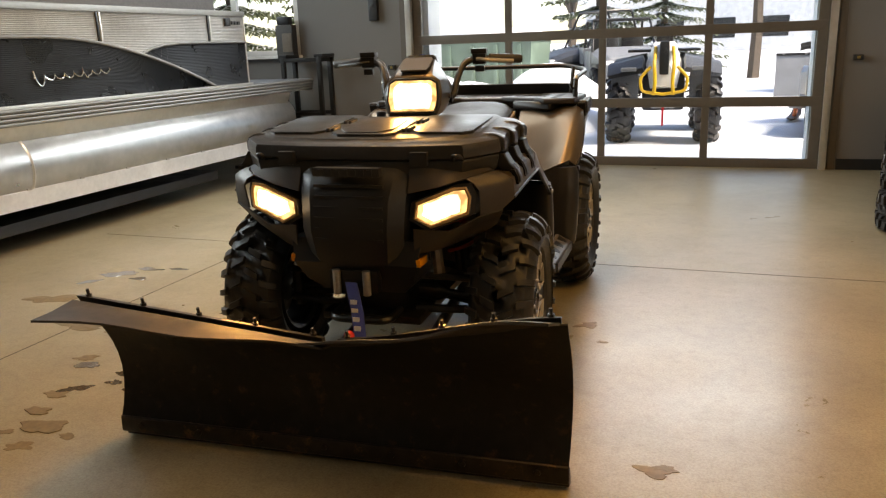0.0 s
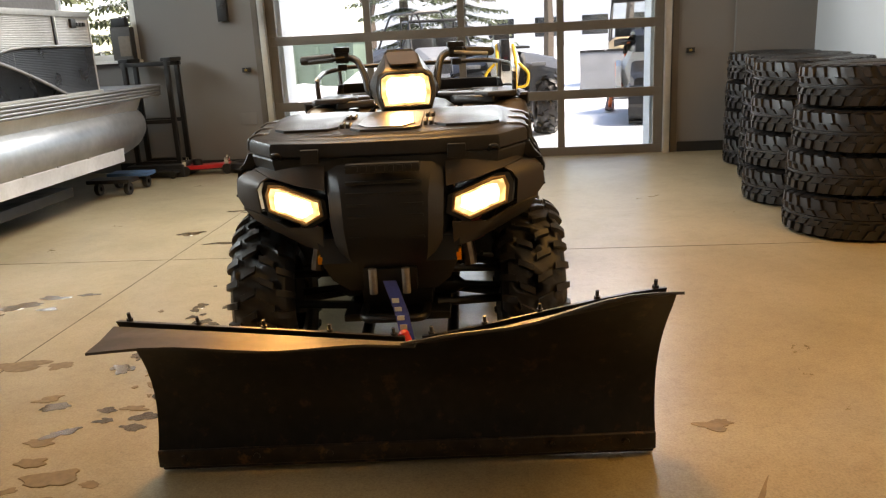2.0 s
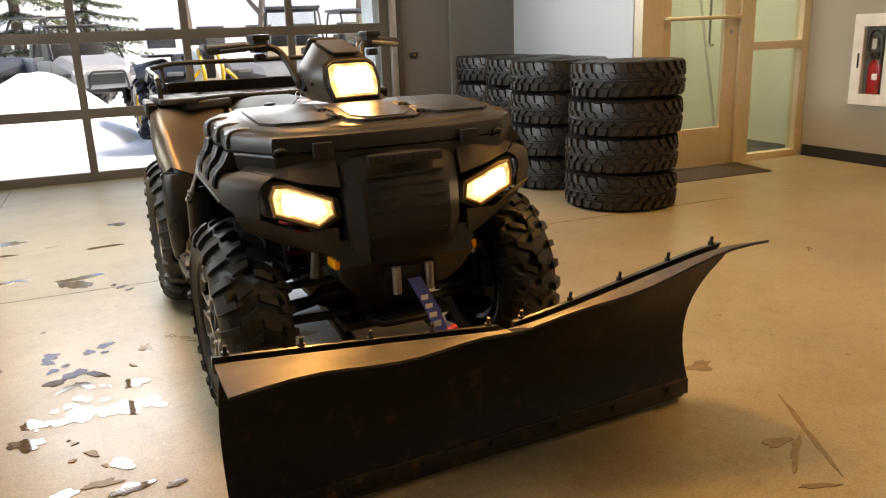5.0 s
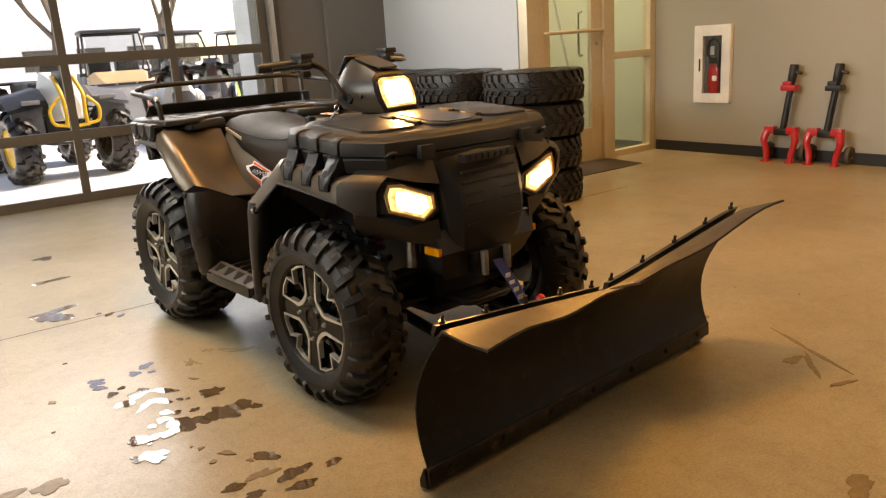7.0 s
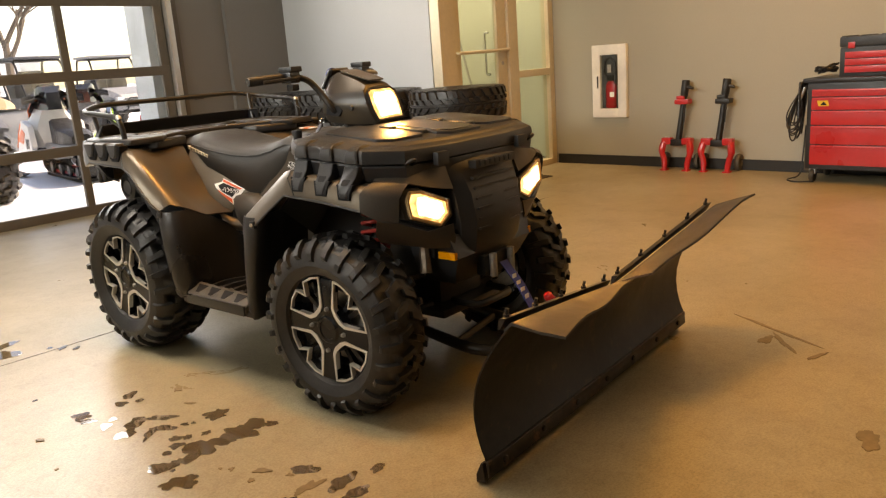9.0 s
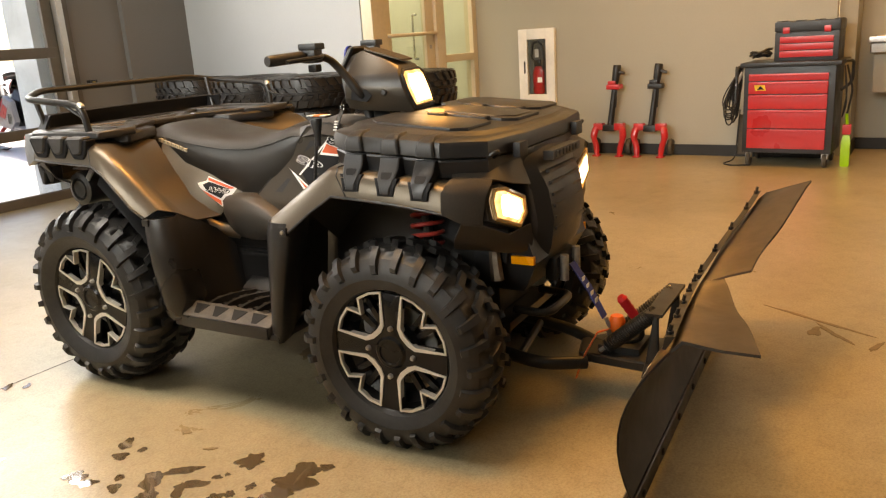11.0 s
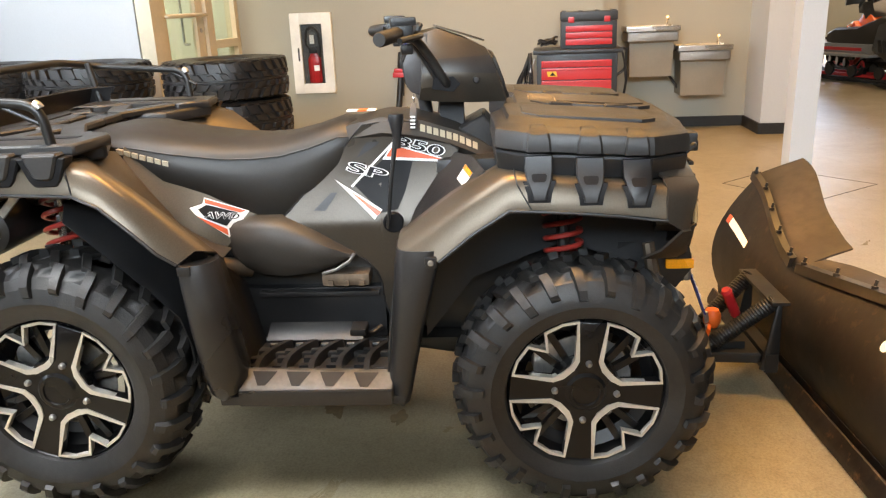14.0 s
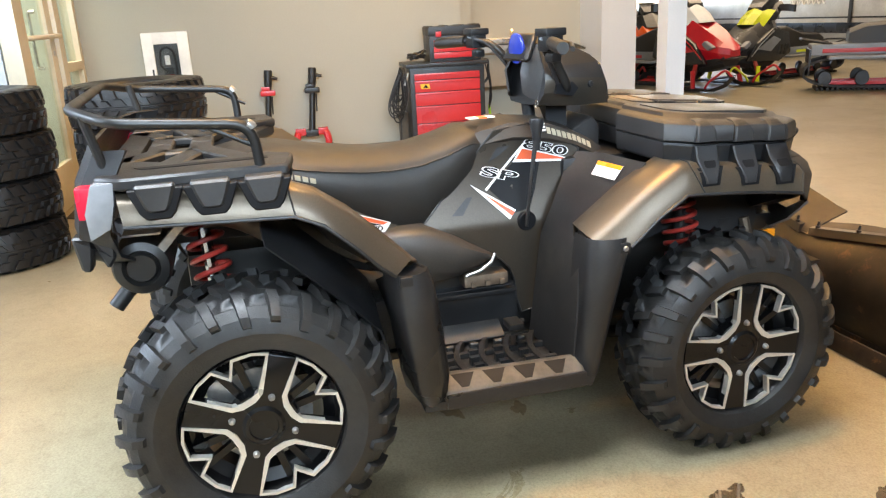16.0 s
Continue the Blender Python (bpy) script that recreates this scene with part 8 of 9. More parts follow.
def snowmobile(m, body, side, accent, label, group="", seat_mat=None, windscreen=True, flash=None, mark=None):
    """A sled along -y (nose at -y): hood, side panel, seat, tunnel, track, skis."""
    sl = thing("snowmobile", label, "snowmobile", m, group)
    seat_mat = seat_mat or VINYL

    def ring(y, w, z0, z1, k=0.7):
        zc = (z0 + z1) / 2
        return [(-w * k, y, z0), (-w, y, zc - 0.02), (-w * 0.92, y, zc + 0.06), (-w * 0.55, y, z1), (w * 0.55, y, z1), (w * 0.92, y, zc + 0.06), (w, y, zc - 0.02), (w * k, y, z0)]

    part("hood", loft(nb(), [ring(-1.12, 0.10, 0.42, 0.50), ring(-1.02, 0.22, 0.38, 0.60), ring(-0.82, 0.32, 0.36, 0.74), ring(-0.58, 0.36, 0.36, 0.88), ring(-0.34, 0.34, 0.38, 0.96), ring(-0.18, 0.24, 0.42, 0.93)]), body, sl, "faceted nose hood", smooth=20)
    for s in (-1, 1):
        bm = nb()
        prism(bm, [(-0.95, 0.34), (-0.30, 0.30), (-0.05, 0.42), (-0.12, 0.72), (-0.45, 0.80), (-0.75, 0.60)], s * 0.30, s * 0.385, "x", 0.03, 2)
        part("side_panel", bm, side, sl, "coloured side panel")
        bm = nb()
        prism(bm, [(-0.78, 0.50), (-0.50, 0.46), (-0.30, 0.62), (-0.46, 0.68)], s * 0.386, s * 0.392, "x")
        part("side_mark", bm, mark or accent, sl)
        for k in range(3):
            bm = nb()
            prism(bm, [(-0.36 + 0.07 * k, 0.40), (-0.32 + 0.07 * k, 0.40), (-0.28 + 0.07 * k, 0.54), (-0.32 + 0.07 * k, 0.54)], s * 0.384, s * 0.390, "x")
            part("vent", bm, BLACK_PLASTIC, sl, "dark cooling vent")
        part("pinstripe", tube(nb(), [(s * 0.388, -0.90, 0.40), (s * 0.390, -0.72, 0.575), (s * 0.390, -0.46, 0.755)], 0.008, 6), mark or accent, sl, "thin bright pinstripe")
        part("tunnel_stripe", boxed((min(s * 0.196, s * 0.206), 0.30, 0.385), (max(s * 0.196, s * 0.206), 1.30, 0.425), 0.003), accent, sl)
        bm = nb()
        prism(bm, [(-1.00, 0.545), (-0.86, 0.63), (-0.80, 0.58), (-0.92, 0.505)], s * 0.22, s * 0.300, "x", 0.01)
        part("headlight", bm, GREY_PAINT, sl, "clear angular headlight")
        part("shock", tube(nb(), [(s * 0.22, -0.72, 0.50), (s * 0.43, -0.82, 0.20)], 0.030, 10), RED_SPRING, sl, "coil shock")
        part("ski_arm", tube(nb(), [(s * 0.18, -0.70, 0.30), (s * 0.46, -0.84, 0.16)], 0.022, 8), BLACK_METAL, sl)
        rows = []
        for y, z, w in ((-0.30, 0.035, 0.055), (-0.40, 0.02, 0.07), (-0.90, 0.02, 0.08), (-1.20, 0.03, 0.075), (-1.38, 0.10, 0.06), (-1.48, 0.20, 0.04)):
            rows.append([(s * 0.48 - w, y, z + 0.014), (s * 0.48, y, z - 0.012), (s * 0.48 + w, y, z + 0.014), (s * 0.48 + w, y, z + 0.024), (s * 0.48, y, z + 0.010), (s * 0.48 - w, y, z + 0.024)])
        ski = part("ski", loft(nb(), rows), BLACK_PLASTIC, sl, "black plastic ski")
        part("ski_loop", tube(nb(), rounded([(s * 0.48, -1.46, 0.205), (s * 0.48, -1.36, 0.30), (s * 0.48, -1.10, 0.13), (s * 0.48, -1.05, 0.05)], 0.06), 0.015, 8), accent, ski, "coloured ski loop")
        part("spindle", tube(nb(), [(s * 0.48, -0.86, 0.04), (s * 0.45, -0.82, 0.26)], 0.030, 8), accent, ski)
    part("tunnel", boxed((-0.20, -0.10, 0.36), (0.20, 1.42, 0.47), 0.02), GREY_PAINT, sl, "grey metal tunnel")
    rows = []
    for y, w, z0, z1 in ((0.02, 0.10, 0.52, 0.78), (0.12, 0.15, 0.47, 0.80), (0.45, 0.17, 0.47, 0.68), (0.85, 0.17, 0.47, 0.66), (1.02, 0.12, 0.48, 0.60)):
        rows.append([(-w, y, z0), (-w, y, z1 - 0.03), (-w * 0.7, y, z1), (w * 0.7, y, z1), (w, y, z1 - 0.03), (w, y, z0)])
    part("seat", loft(nb(), rows), seat_mat, sl, "padded saddle", smooth=50)
    rows = []
    for a in range(24):
        t = 2 * math.pi * a / 24
        y = 0.52 + 0.98 * (math.copysign(abs(math.cos(t)) ** 0.5, math.cos(t)))
        z = 0.19 + 0.165 * (math.copysign(abs(math.sin(t)) ** 0.8, math.sin(t)))
        rows.append([(-0.19, y, z), (0.19, y, z)])
    bm = nb()
    vs = [[bm.verts.new(p) for p in r] for r in rows]
    for i in range(24):
        a, b = vs[i], vs[(i + 1) % 24]
        bm.faces.new((a[0], a[1], b[1], b[0]))
    bmesh.ops.recalc_face_normals(bm, faces=bm.faces)
    bmesh.ops.solidify(bm, geom=bm.faces[:], thickness=0.025)
    track = part("track", bm, TRACK_M, sl, "lugged rubber track")
    for i in range(30):
        lug = new("track_lug", TRACK_LUG)
        lug.parent, lug.matrix_basis = track, pose(0, -0.30 + 1.62 * i / 29, 0)
    for s in (-1, 1):
        part("slide_rail", boxed((s * 0.14 - 0.015, -0.2, 0.06), (s * 0.14 + 0.015, 1.30, 0.10), 0.006), RED_PAINT, sl)
        for y in (0.0, 0.45, 0.85, 1.25):
            part("bogie_wheel", lathe(nb(), [(0.0, -0.02), (0.07, -0.02), (0.08, 0.0), (0.07, 0.02), (0.0, 0.02)], 16, "x", Matrix.Translation((s * 0.17, y, 0.13))), BLACK_PLASTIC, sl)
        part("running_board", boxed((min(s * 0.20, s * 0.40), -0.05, 0.33), (max(s * 0.20, s * 0.40), 1.25, 0.36), 0.008), GREY_PAINT, sl)
    part("flap", boxed((-0.20, 1.42, 0.16), (0.20, 1.44, 0.42), 0.005), BLACK_PLASTIC, sl)
    part("rear_bumper", tube(nb(), rounded([(-0.18, 1.20, 0.47), (-0.18, 1.52, 0.52), (0.18, 1.52, 0.52), (0.18, 1.20, 0.47)], 0.06), 0.014, 8), BLACK_METAL, sl)
    part("handlebar", tube(nb(), rounded([(-0.38, -0.02, 1.06), (-0.16, -0.10, 1.10), (-0.06, -0.14, 0.98), (0.06, -0.14, 0.98), (0.16, -0.10, 1.10), (0.38, -0.02, 1.06)], 0.05), 0.014, 8), BLACK_METAL, sl)
    if windscreen:
        rows = []
        for z, y, w in ((0.90, -0.52, 0.28), (1.00, -0.42, 0.27), (1.12, -0.30, 0.22), (1.18, -0.24, 0.14)):
            rows.append([(-w, y + 0.20, z), (-w * 0.85, y + 0.06, z), (0, y, z), (w * 0.85, y + 0.06, z), (w, y + 0.20, z)])
        part("windscreen", sheet(rows, 0.005), DARK_GLOSS, sl, "dark tinted windscreen")
    rows = []
    for z, y, w in ((0.84, -0.70, 0.25), (0.95, -0.60, 0.27), (1.06, -0.46, 0.24), (1.09, -0.36, 0.19)):
        rows.append([(-w, y + 0.17, z - 0.02), (-w * 0.6, y + 0.04, z + 0.012), (0, y - 0.02, z + 0.018), (w * 0.6, y + 0.04, z + 0.012), (w, y + 0.17, z - 0.02)])
    part("hood_flash", sheet(rows, 0.006), flash or accent, sl, "bright hood flash", smooth=20)
    part("front_bumper", tube(nb(), rounded([(-0.20, -0.98, 0.36), (-0.16, -1.18, 0.40), (0.16, -1.18, 0.40), (0.20, -0.98, 0.36)], 0.05), 0.014, 8), BLACK_METAL, sl, "black tube bumper")
    part("belly_pan", loft(nb(), [ring(-1.06, 0.16, 0.30, 0.42), ring(-0.80, 0.28, 0.22, 0.40), ring(-0.30, 0.31, 0.22, 0.42)]), BLACK_PLASTIC, sl, "black belly pan")
    part("gauge_pod", loft(nb(), [[(-w, y, z0), (w, y, z0), (w * 0.8, y, z1), (-w * 0.8, y, z1)] for y, w, z0, z1 in ((-0.46, 0.16, 1.00, 1.10), (-0.32, 0.20, 0.95, 1.22), (-0.14, 0.18, 0.93, 1.25), (-0.02, 0.10, 0.92, 1.16))]), DARK_GLOSS, sl, "black gauge pod")
    for s in (-1, 1):
        part("hand_guard", loft(nb(), [[(s * x, y - 0.03, z - 0.05), (s * x, y + 0.02, z - 0.05), (s * x, y + 0.02, z + 0.05), (s * x, y - 0.03, z + 0.05)] for x, y, z in ((0.22, -0.16, 1.08), (0.32, -0.14, 1.08), (0.41, -0.06, 1.06))]), BLACK_PLASTIC, sl, "black hand guard")
    return sl


SHOW = "snowmobiles in the showroom"
YELLOW_LIME = material("yellow_lime_gloss", (0.62, 0.68, 0.02), 0.3, vary=0.04, coat=0.3)
ORANGE_GLOSS = material("orange_gloss", (0.80, 0.11, 0.015), 0.25, vary=0.04, coat=0.4)
RED_GLOSS = material("red_gloss", (0.55, 0.012, 0.02), 0.22, vary=0.04, coat=0.5)
snowmobile(pose(9.7, -2.05, 0, 0, 0, -95), ORANGE_GLOSS, ORANGE_GLOSS, RED_PAINT, "bright orange snowmobile on the showroom floor", SHOW, flash=DARK_GLOSS)
snowmobile(pose(8.10, -1.72, 0, 0, 0, -70) @ Matrix.Diagonal((1.1, 1.1, 1.1, 1)), RED_GLOSS, DARK_GLOSS, RED_PAINT, "red and black snowmobile with a white windscreen panel", SHOW, flash=WHITE_PLASTIC)
snowmobile(pose(8.01, -3.48, 0, 0, 0, 195), CHARCOAL, DARK_GLOSS, YELLOW_LIME, "charcoal and lime snowmobile with lime ski loops", SHOW, mark=GREY_PAINT)
snowmobile(pose(5.47, -4.2, 0, 0, 0, -31) @ Matrix.Diagonal((1.12, 1.12, 1.3, 1)), GREY_PAINT, GREY_PAINT, RED_PAINT, "pale grey snowmobile seen from its tail", SHOW, windscreen=False)
bb = thing("boxed_pontoon", "wrapped pontoon boat along the showroom wall", "boat", pose(10.7, -7.27, 0, 0, 0, -81.5))
part("hull", boxed((-0.9, -3.2, 0.50), (0.9, 3.6, 0.70), 0.03), BLACK_RIB, bb, "dark hull")
part("side", boxed((-0.92, -3.3, 0.70), (-0.86, 3.7, 1.62), 0.01), SILVER_RIB, bb, "silver side panel")
part("rail", boxed((-0.94, -3.3, 1.62), (-0.84, 3.7, 1.70), 0.01), BLACK_METAL, bb)
for y in (-2.2, -0.6, 1.4):
    part("divider", boxed((-0.945, y - 0.04, 0.70), (-0.922, y + 0.04, 1.62), 0.005), BLACK_METAL, bb)
pts = [(-0.935, 0.9 - 0.9 * i / 40, 1.10 + 0.05 * math.sin(i * 1.1)) for i in range(41)]
part("script_mark", tube(nb(), pts, 0.012, 6), WHITE_PLASTIC, bb, "pale script nameplate")
for y in (-2.4, 2.4):
    part("cradle", boxed((-0.8, y - 0.1, 0.0), (0.8, y + 0.1, 0.50), 0.02), BLACK_METAL, bb)
part("deck_strip", boxed((-0.930, -3.25, 0.78), (-0.921, 3.65, 0.81), 0.003), BLACK_METAL, bb)

# ---- outdoors ----
bm = nb()
N = 60
vs = {}
for i in range(N + 1):
    for j in range(N + 1):
        u, v = (i / N) * 2 - 1, j / N
        x = math.copysign(abs(u) ** 2.2, u) * 220
        y = 8.62 + v ** 2.4 * 420
        z = -0.03 + (0.10 * noise.noise((x * 0.15, y * 0.15, 0)) if y > 16 else 0.0) + 0.02 * noise.noise((x * 0.8, y * 0.8, 3)) * min(1, max(0, y - 9.5))
        vs[i, j] = bm.verts.new((x, y, z - (0.012 if y > 8.7 else 0)))
for i in range(N):
    for j in range(N):
        bm.faces.new((vs[i, j], vs[i + 1, j], vs[i + 1, j + 1], vs[i, j + 1]))
single("ground", bm, SNOW, "packed snow yard reaching to the horizon", "ground", kind="structure", smooth=60)
bm = nb()
bm.faces.new([bm.verts.new(p) for p in ((-220, -220, -0.06), (220, -220, -0.06), (220, 8.6, -0.06), (-220, 8.6, -0.06))])
single("ground_behind", bm, SNOW, "snowy ground round the building", "ground", kind="structure")


def mound(cx, cy, rx, ry, h, seed, name="snow_pile", label="ploughed snow heap in the yard"):
    bm = nb()
    rows = []
    for i in range(13):
        r = i / 12
        row = []
        for j in range(28):
            a = 2 * math.pi * j / 28
            wob = 1 + 0.25 * noise.noise((math.cos(a) * 1.5, math.sin(a) * 1.5, seed))
            x, y = r * rx * wob * math.cos(a), r * ry * wob * math.sin(a)
            z = h * (1 - r * r) ** 1.2 + (0.18 * h * noise.noise((x * 1.6, y * 1.6, seed)) + 0.10 * h * noise.noise((x * 4, y * 4, seed))) * (1 - r)
            row.append((cx + x, cy + y, max(-0.05, z) if i < 12 else -0.08))
        rows.append(row)
    vs = [[bm.verts.new(p) for p in r] for r in rows[1:]]
    c = bm.verts.new((cx, cy, h * 1.02))
    for j in range(28):
        bm.faces.new((c, vs[0][j], vs[0][(j + 1) % 28]))
    for a, b in zip(vs, vs[1:]):
        for j in range(28):
            bm.faces.new((a[j], b[j], b[(j + 1) % 28], a[(j + 1) % 28]))
    return single(name, bm, SNOW, label, "snow", kind="stuff", smooth=60)


mound(-3.4, 12.6, 2.4, 2.0, 0.62, 1)
mound(-2.6, 14.0, 1.3, 1.2, 0.85, 5)
mound(-5.6, 14.2, 2.2, 2.4, 0.75, 9)
mound(6.5, 34, 10, 3, 0.9, 3)

DARK_GREEN = material("green_dumpster_paint", (0.15, 0.21, 0.16), 0.55, vary=0.1, blotch=0.2)
du = thing("dumpster", "green steel dumpster behind a snow heap", "dumpster", pose(-4.5, 17.0, 0))
part("bin", loft(nb(), [[(-w, -d, z), (w, -d, z), (w, d, z), (-w, d, z)] for z, w, d in ((0.05, 0.95, 0.70), (1.25, 1.05, 0.90))]), DARK_GREEN, du, "green ribbed bin")
for x in (-0.7, -0.2, 0.3, 0.8):
    part("rib", boxed((x - 0.04, -0.93, 0.10), (x + 0.04, -0.80, 1.20), 0.01), DARK_GREEN, du)
part("lid", boxed((-1.08, -0.93, 1.25), (1.08, 0.93, 1.31), 0.015), DARK_GREEN, du)
part("lid_snow", loft(nb(), [[(-1.02 * k, -0.88 * k, z), (1.02 * k, -0.88 * k, z), (1.02 * k, 0.88 * k, z), (-1.02 * k, 0.88 * k, z)] for k, z in ((1.0, 1.31), (0.97, 1.42), (0.85, 1.50), (0.55, 1.54))]), SNOW, du, "snow cap", smooth=60)

mud_tyre = mesh_of("mud_tyre", lug_tyre(0.375, 0.24, 0.19, 16, 0.030), SHOWROOM_RUBBER, 30)


def yard_wheel(parent, x, y, z, mesh, rim_mat, scale=1.0):
    w = new("wheel", mesh)
    w.parent, w.matrix_basis = parent, pose(x, y, z) @ Matrix.Diagonal((1, scale, scale, 1))
    s = -1 if x < 0 else 1
    part("rim", lathe(nb(), [(0.0, s * 0.05), (0.10, s * 0.055), (0.15, s * 0.075), (0.185, s * 0.085), (0.19, s * 0.10), (0.195, 0.0)], 24), rim_mat, w)


SLATE = material("slate_grey_plastic", (0.085, 0.09, 0.10), 0.45, vary=0.08)
yq = thing("yellow_quad", "white and yellow quad bike with mud tyres standing in the snow", "quad bike", pose(-0.44, 10.68, -0.06, 0, 0, 5) @ Matrix.Diagonal((1.15, 1.15, 1.15, 1)))
for x in (-0.46, 0.46):
    for y in (0.0, 1.32):
        yard_wheel(yq, x, y, 0.372, mud_tyre, YELLOW if x < 0 else RIM_BLACK)


def qring(y, w, z0, z1):
    return [(-w * 0.8, y, z0), (-w, y, (z0 + z1) / 2), (-w * 0.6, y, z1), (w * 0.6, y, z1), (w, y, (z0 + z1) / 2), (w * 0.8, y, z0)]


part("nose", loft(nb(), [qring(-0.26, 0.10, 0.62, 0.84), qring(-0.16, 0.17, 0.60, 0.98), qring(0.05, 0.19, 0.62, 1.06), qring(0.25, 0.16, 0.66, 1.08)]), WHITE_PLASTIC, yq, "white plastic nose")
part("nose_stripe", boxed((-0.05, -0.275, 0.74), (0.05, 0.02, 1.085), 0.03), BLACK_PLASTIC, yq)
for s in (-1, 1):
    part("fender", loft(nb(), [[(s * 0.20, y, z - 0.03), (s * 0.56, y, z - 0.09), (s * 0.58, y, z - 0.06), (s * 0.22, y, z + 0.02)] for y, z in ((-0.26, 0.80), (-0.10, 0.90), (0.15, 0.92), (0.36, 0.80))]), SLATE if s > 0 else BLACK_PLASTIC, yq, "dark front fender")
    part("rear_fender", loft(nb(), [[(s * 0.18, y, z - 0.03), (s * 0.56, y, z - 0.09), (s * 0.58, y, z - 0.05), (s * 0.20, y, z + 0.02)] for y, z in ((0.95, 0.78), (1.12, 0.90), (1.45, 0.92), (1.62, 0.84))]), BLACK_PLASTIC, yq)
    part("headlight", boxed((s * 0.36 - 0.08, -0.285, 0.785), (s * 0.36 + 0.08, -0.24, 0.825), 0.01), GREY_PAINT, yq)
    part("radiator_guard", boxed((s * 0.40 - 0.14, -0.22, 0.50), (s * 0.40 + 0.14, -0.17, 0.76), 0.015), SLATE, yq, "grey side panel")
    part("bumper_tube", tube(nb(), rounded([(s * 0.09, -0.16, 1.02), (s * 0.10, -0.36, 0.86), (s * 0.085, -0.38, 0.66), (s * 0.10, -0.36, 0.545)], 0.06), 0.019, 10), YELLOW, yq, "yellow steel bumper tube")
    part("bumper_side", tube(nb(), rounded([(s * 0.13, -0.35, 0.83), (s * 0.24, -0.36, 0.72), (s * 0.22, -0.36, 0.58), (0.0, -0.37, 0.55)], 0.05), 0.016, 10), YELLOW, yq, "yellow bumper hoop")
    part("shock", coil(nb(), (s * 0.22, -0.08, 0.72), (s * 0.32, -0.03, 0.42), 0.045, 6, 0.009, 6, 12), BLACK_METAL, yq)
part("seat", boxed((-0.16, 0.45, 0.80), (0.16, 1.15, 0.98), 0.05, 3), VINYL, yq)
part("core", boxed((-0.22, -0.12, 0.36), (0.22, 1.45, 0.78), 0.05), BLACK_PLASTIC, yq, "dark body core")
part("winch_plate", boxed((-0.12, -0.30, 0.40), (0.12, -0.24, 0.48), 0.01), STEEL, yq)
part("tow_strap", boxed((-0.012, -0.315, 0.22), (0.012, -0.300, 0.42), 0.003), RED_PAINT, yq, "red tow strap")
part("handlebar", tube(nb(), rounded([(-0.40, 0.42, 1.16), (-0.15, 0.34, 1.20), (0.15, 0.34, 1.20), (0.40, 0.42, 1.16)], 0.05), 0.016, 8), BLACK_METAL, yq)
part("gauge_pod", boxed((-0.09, 0.20, 1.06), (0.09, 0.34, 1.24), 0.03), BLACK_PLASTIC, yq)
part("rear_rack", boxed((-0.42, 1.05, 0.955), (0.42, 1.66, 0.985), 0.01), BLACK_METAL, yq)


def side_by_side(m, body, label, doors=None, roof=True, hood_mat=None, cage=1.9):
    """A two-seat utility vehicle, nose at -y."""
    u = thing("utility_vehicle", label, "vehicle", m, "utility vehicles in the yard")
    for x in (-0.62, 0.62):
        for y in (0.0, 1.95):
            yard_wheel(u, x, y, 0.365, mud_tyre, RIM_BLACK, 0.97)
    part("tub", boxed((-0.62, 0.30, 0.36), (0.62, 1.65, 0.78), 0.05), BLACK_PLASTIC, u, "black lower tub")
    rows = []
    for y, w, z0, z1 in ((-0.48, 0.46, 0.52, 0.80), (-0.38, 0.58, 0.48, 0.90), (0.0, 0.66, 0.72, 1.02), (0.42, 0.68, 0.60, 1.10)):
        rows.append([(-w, y, z0), (-w, y, z1 - 0.10), (-w * 0.75, y, z1), (w * 0.75, y, z1), (w, y, z1 - 0.10), (w, y, z0)])
    part("hood", loft(nb(), rows), hood_mat or body, u, "angular hood", smooth=25)
    part("grille", boxed((-0.34, -0.50, 0.56), (0.34, -0.455, 0.76), 0.02), BLACK_PLASTIC, u)
    part("bumper", tube(nb(), rounded([(-0.40, -0.40, 0.46), (-0.36, -0.60, 0.50), (-0.30, -0.60, 0.80), (0.30, -0.60, 0.80), (0.36, -0.60, 0.50), (0.40, -0.40, 0.46)], 0.06), 0.022, 8), BLACK_METAL, u)
    for s in (-1, 1):
        part("headlight", boxed((s * 0.46 - 0.10, -0.48, 0.76), (s * 0.46 + 0.10, -0.36, 0.84), 0.02), WHITE_PLASTIC, u)
        part("cage_side", tube(nb(), rounded([(s * 0.66, 0.38, 1.02), (s * 0.60, 0.78, cage), (s * 0.60, 1.55, cage + 0.02), (s * 0.64, 1.80, 0.95)], 0.12), 0.028, 8), BLACK_METAL, u, "black roll cage tube")
        part("door", boxed((s * 0.66 - 0.03, 0.50, 0.48), (s * 0.66 + 0.03, 1.40, 1.02), 0.04), doors or body, u, "side door")
        part("seat", boxed((s * 0.30 - 0.24, 1.05, 0.78), (s * 0.30 + 0.24, 1.50, 1.35), 0.06), VINYL, u)
    for y in (0.78, 1.55):
        part("cage_cross", tube(nb(), [(-0.60, y, cage + 0.01), (0.60, y, cage + 0.01)], 0.026, 8), BLACK_METAL, u)
    part("bed", boxed((-0.68, 1.66, 0.72), (0.68, 2.50, 1.08), 0.04), body, u, "cargo bed")
    part("wheel_arch", boxed((-0.70, -0.35, 0.70), (0.70, 0.36, 0.78), 0.03), BLACK_PLASTIC, u)
    if roof:
        part("roof", boxed((-0.64, 0.66, cage + 0.03), (0.64, 1.70, cage + 0.10), 0.03), body, u, "hard roof")
        part("windscreen", boxed((-0.56, 0.58, 1.10), (0.56, 0.60, cage - 0.05)), PANE, u)
    return u


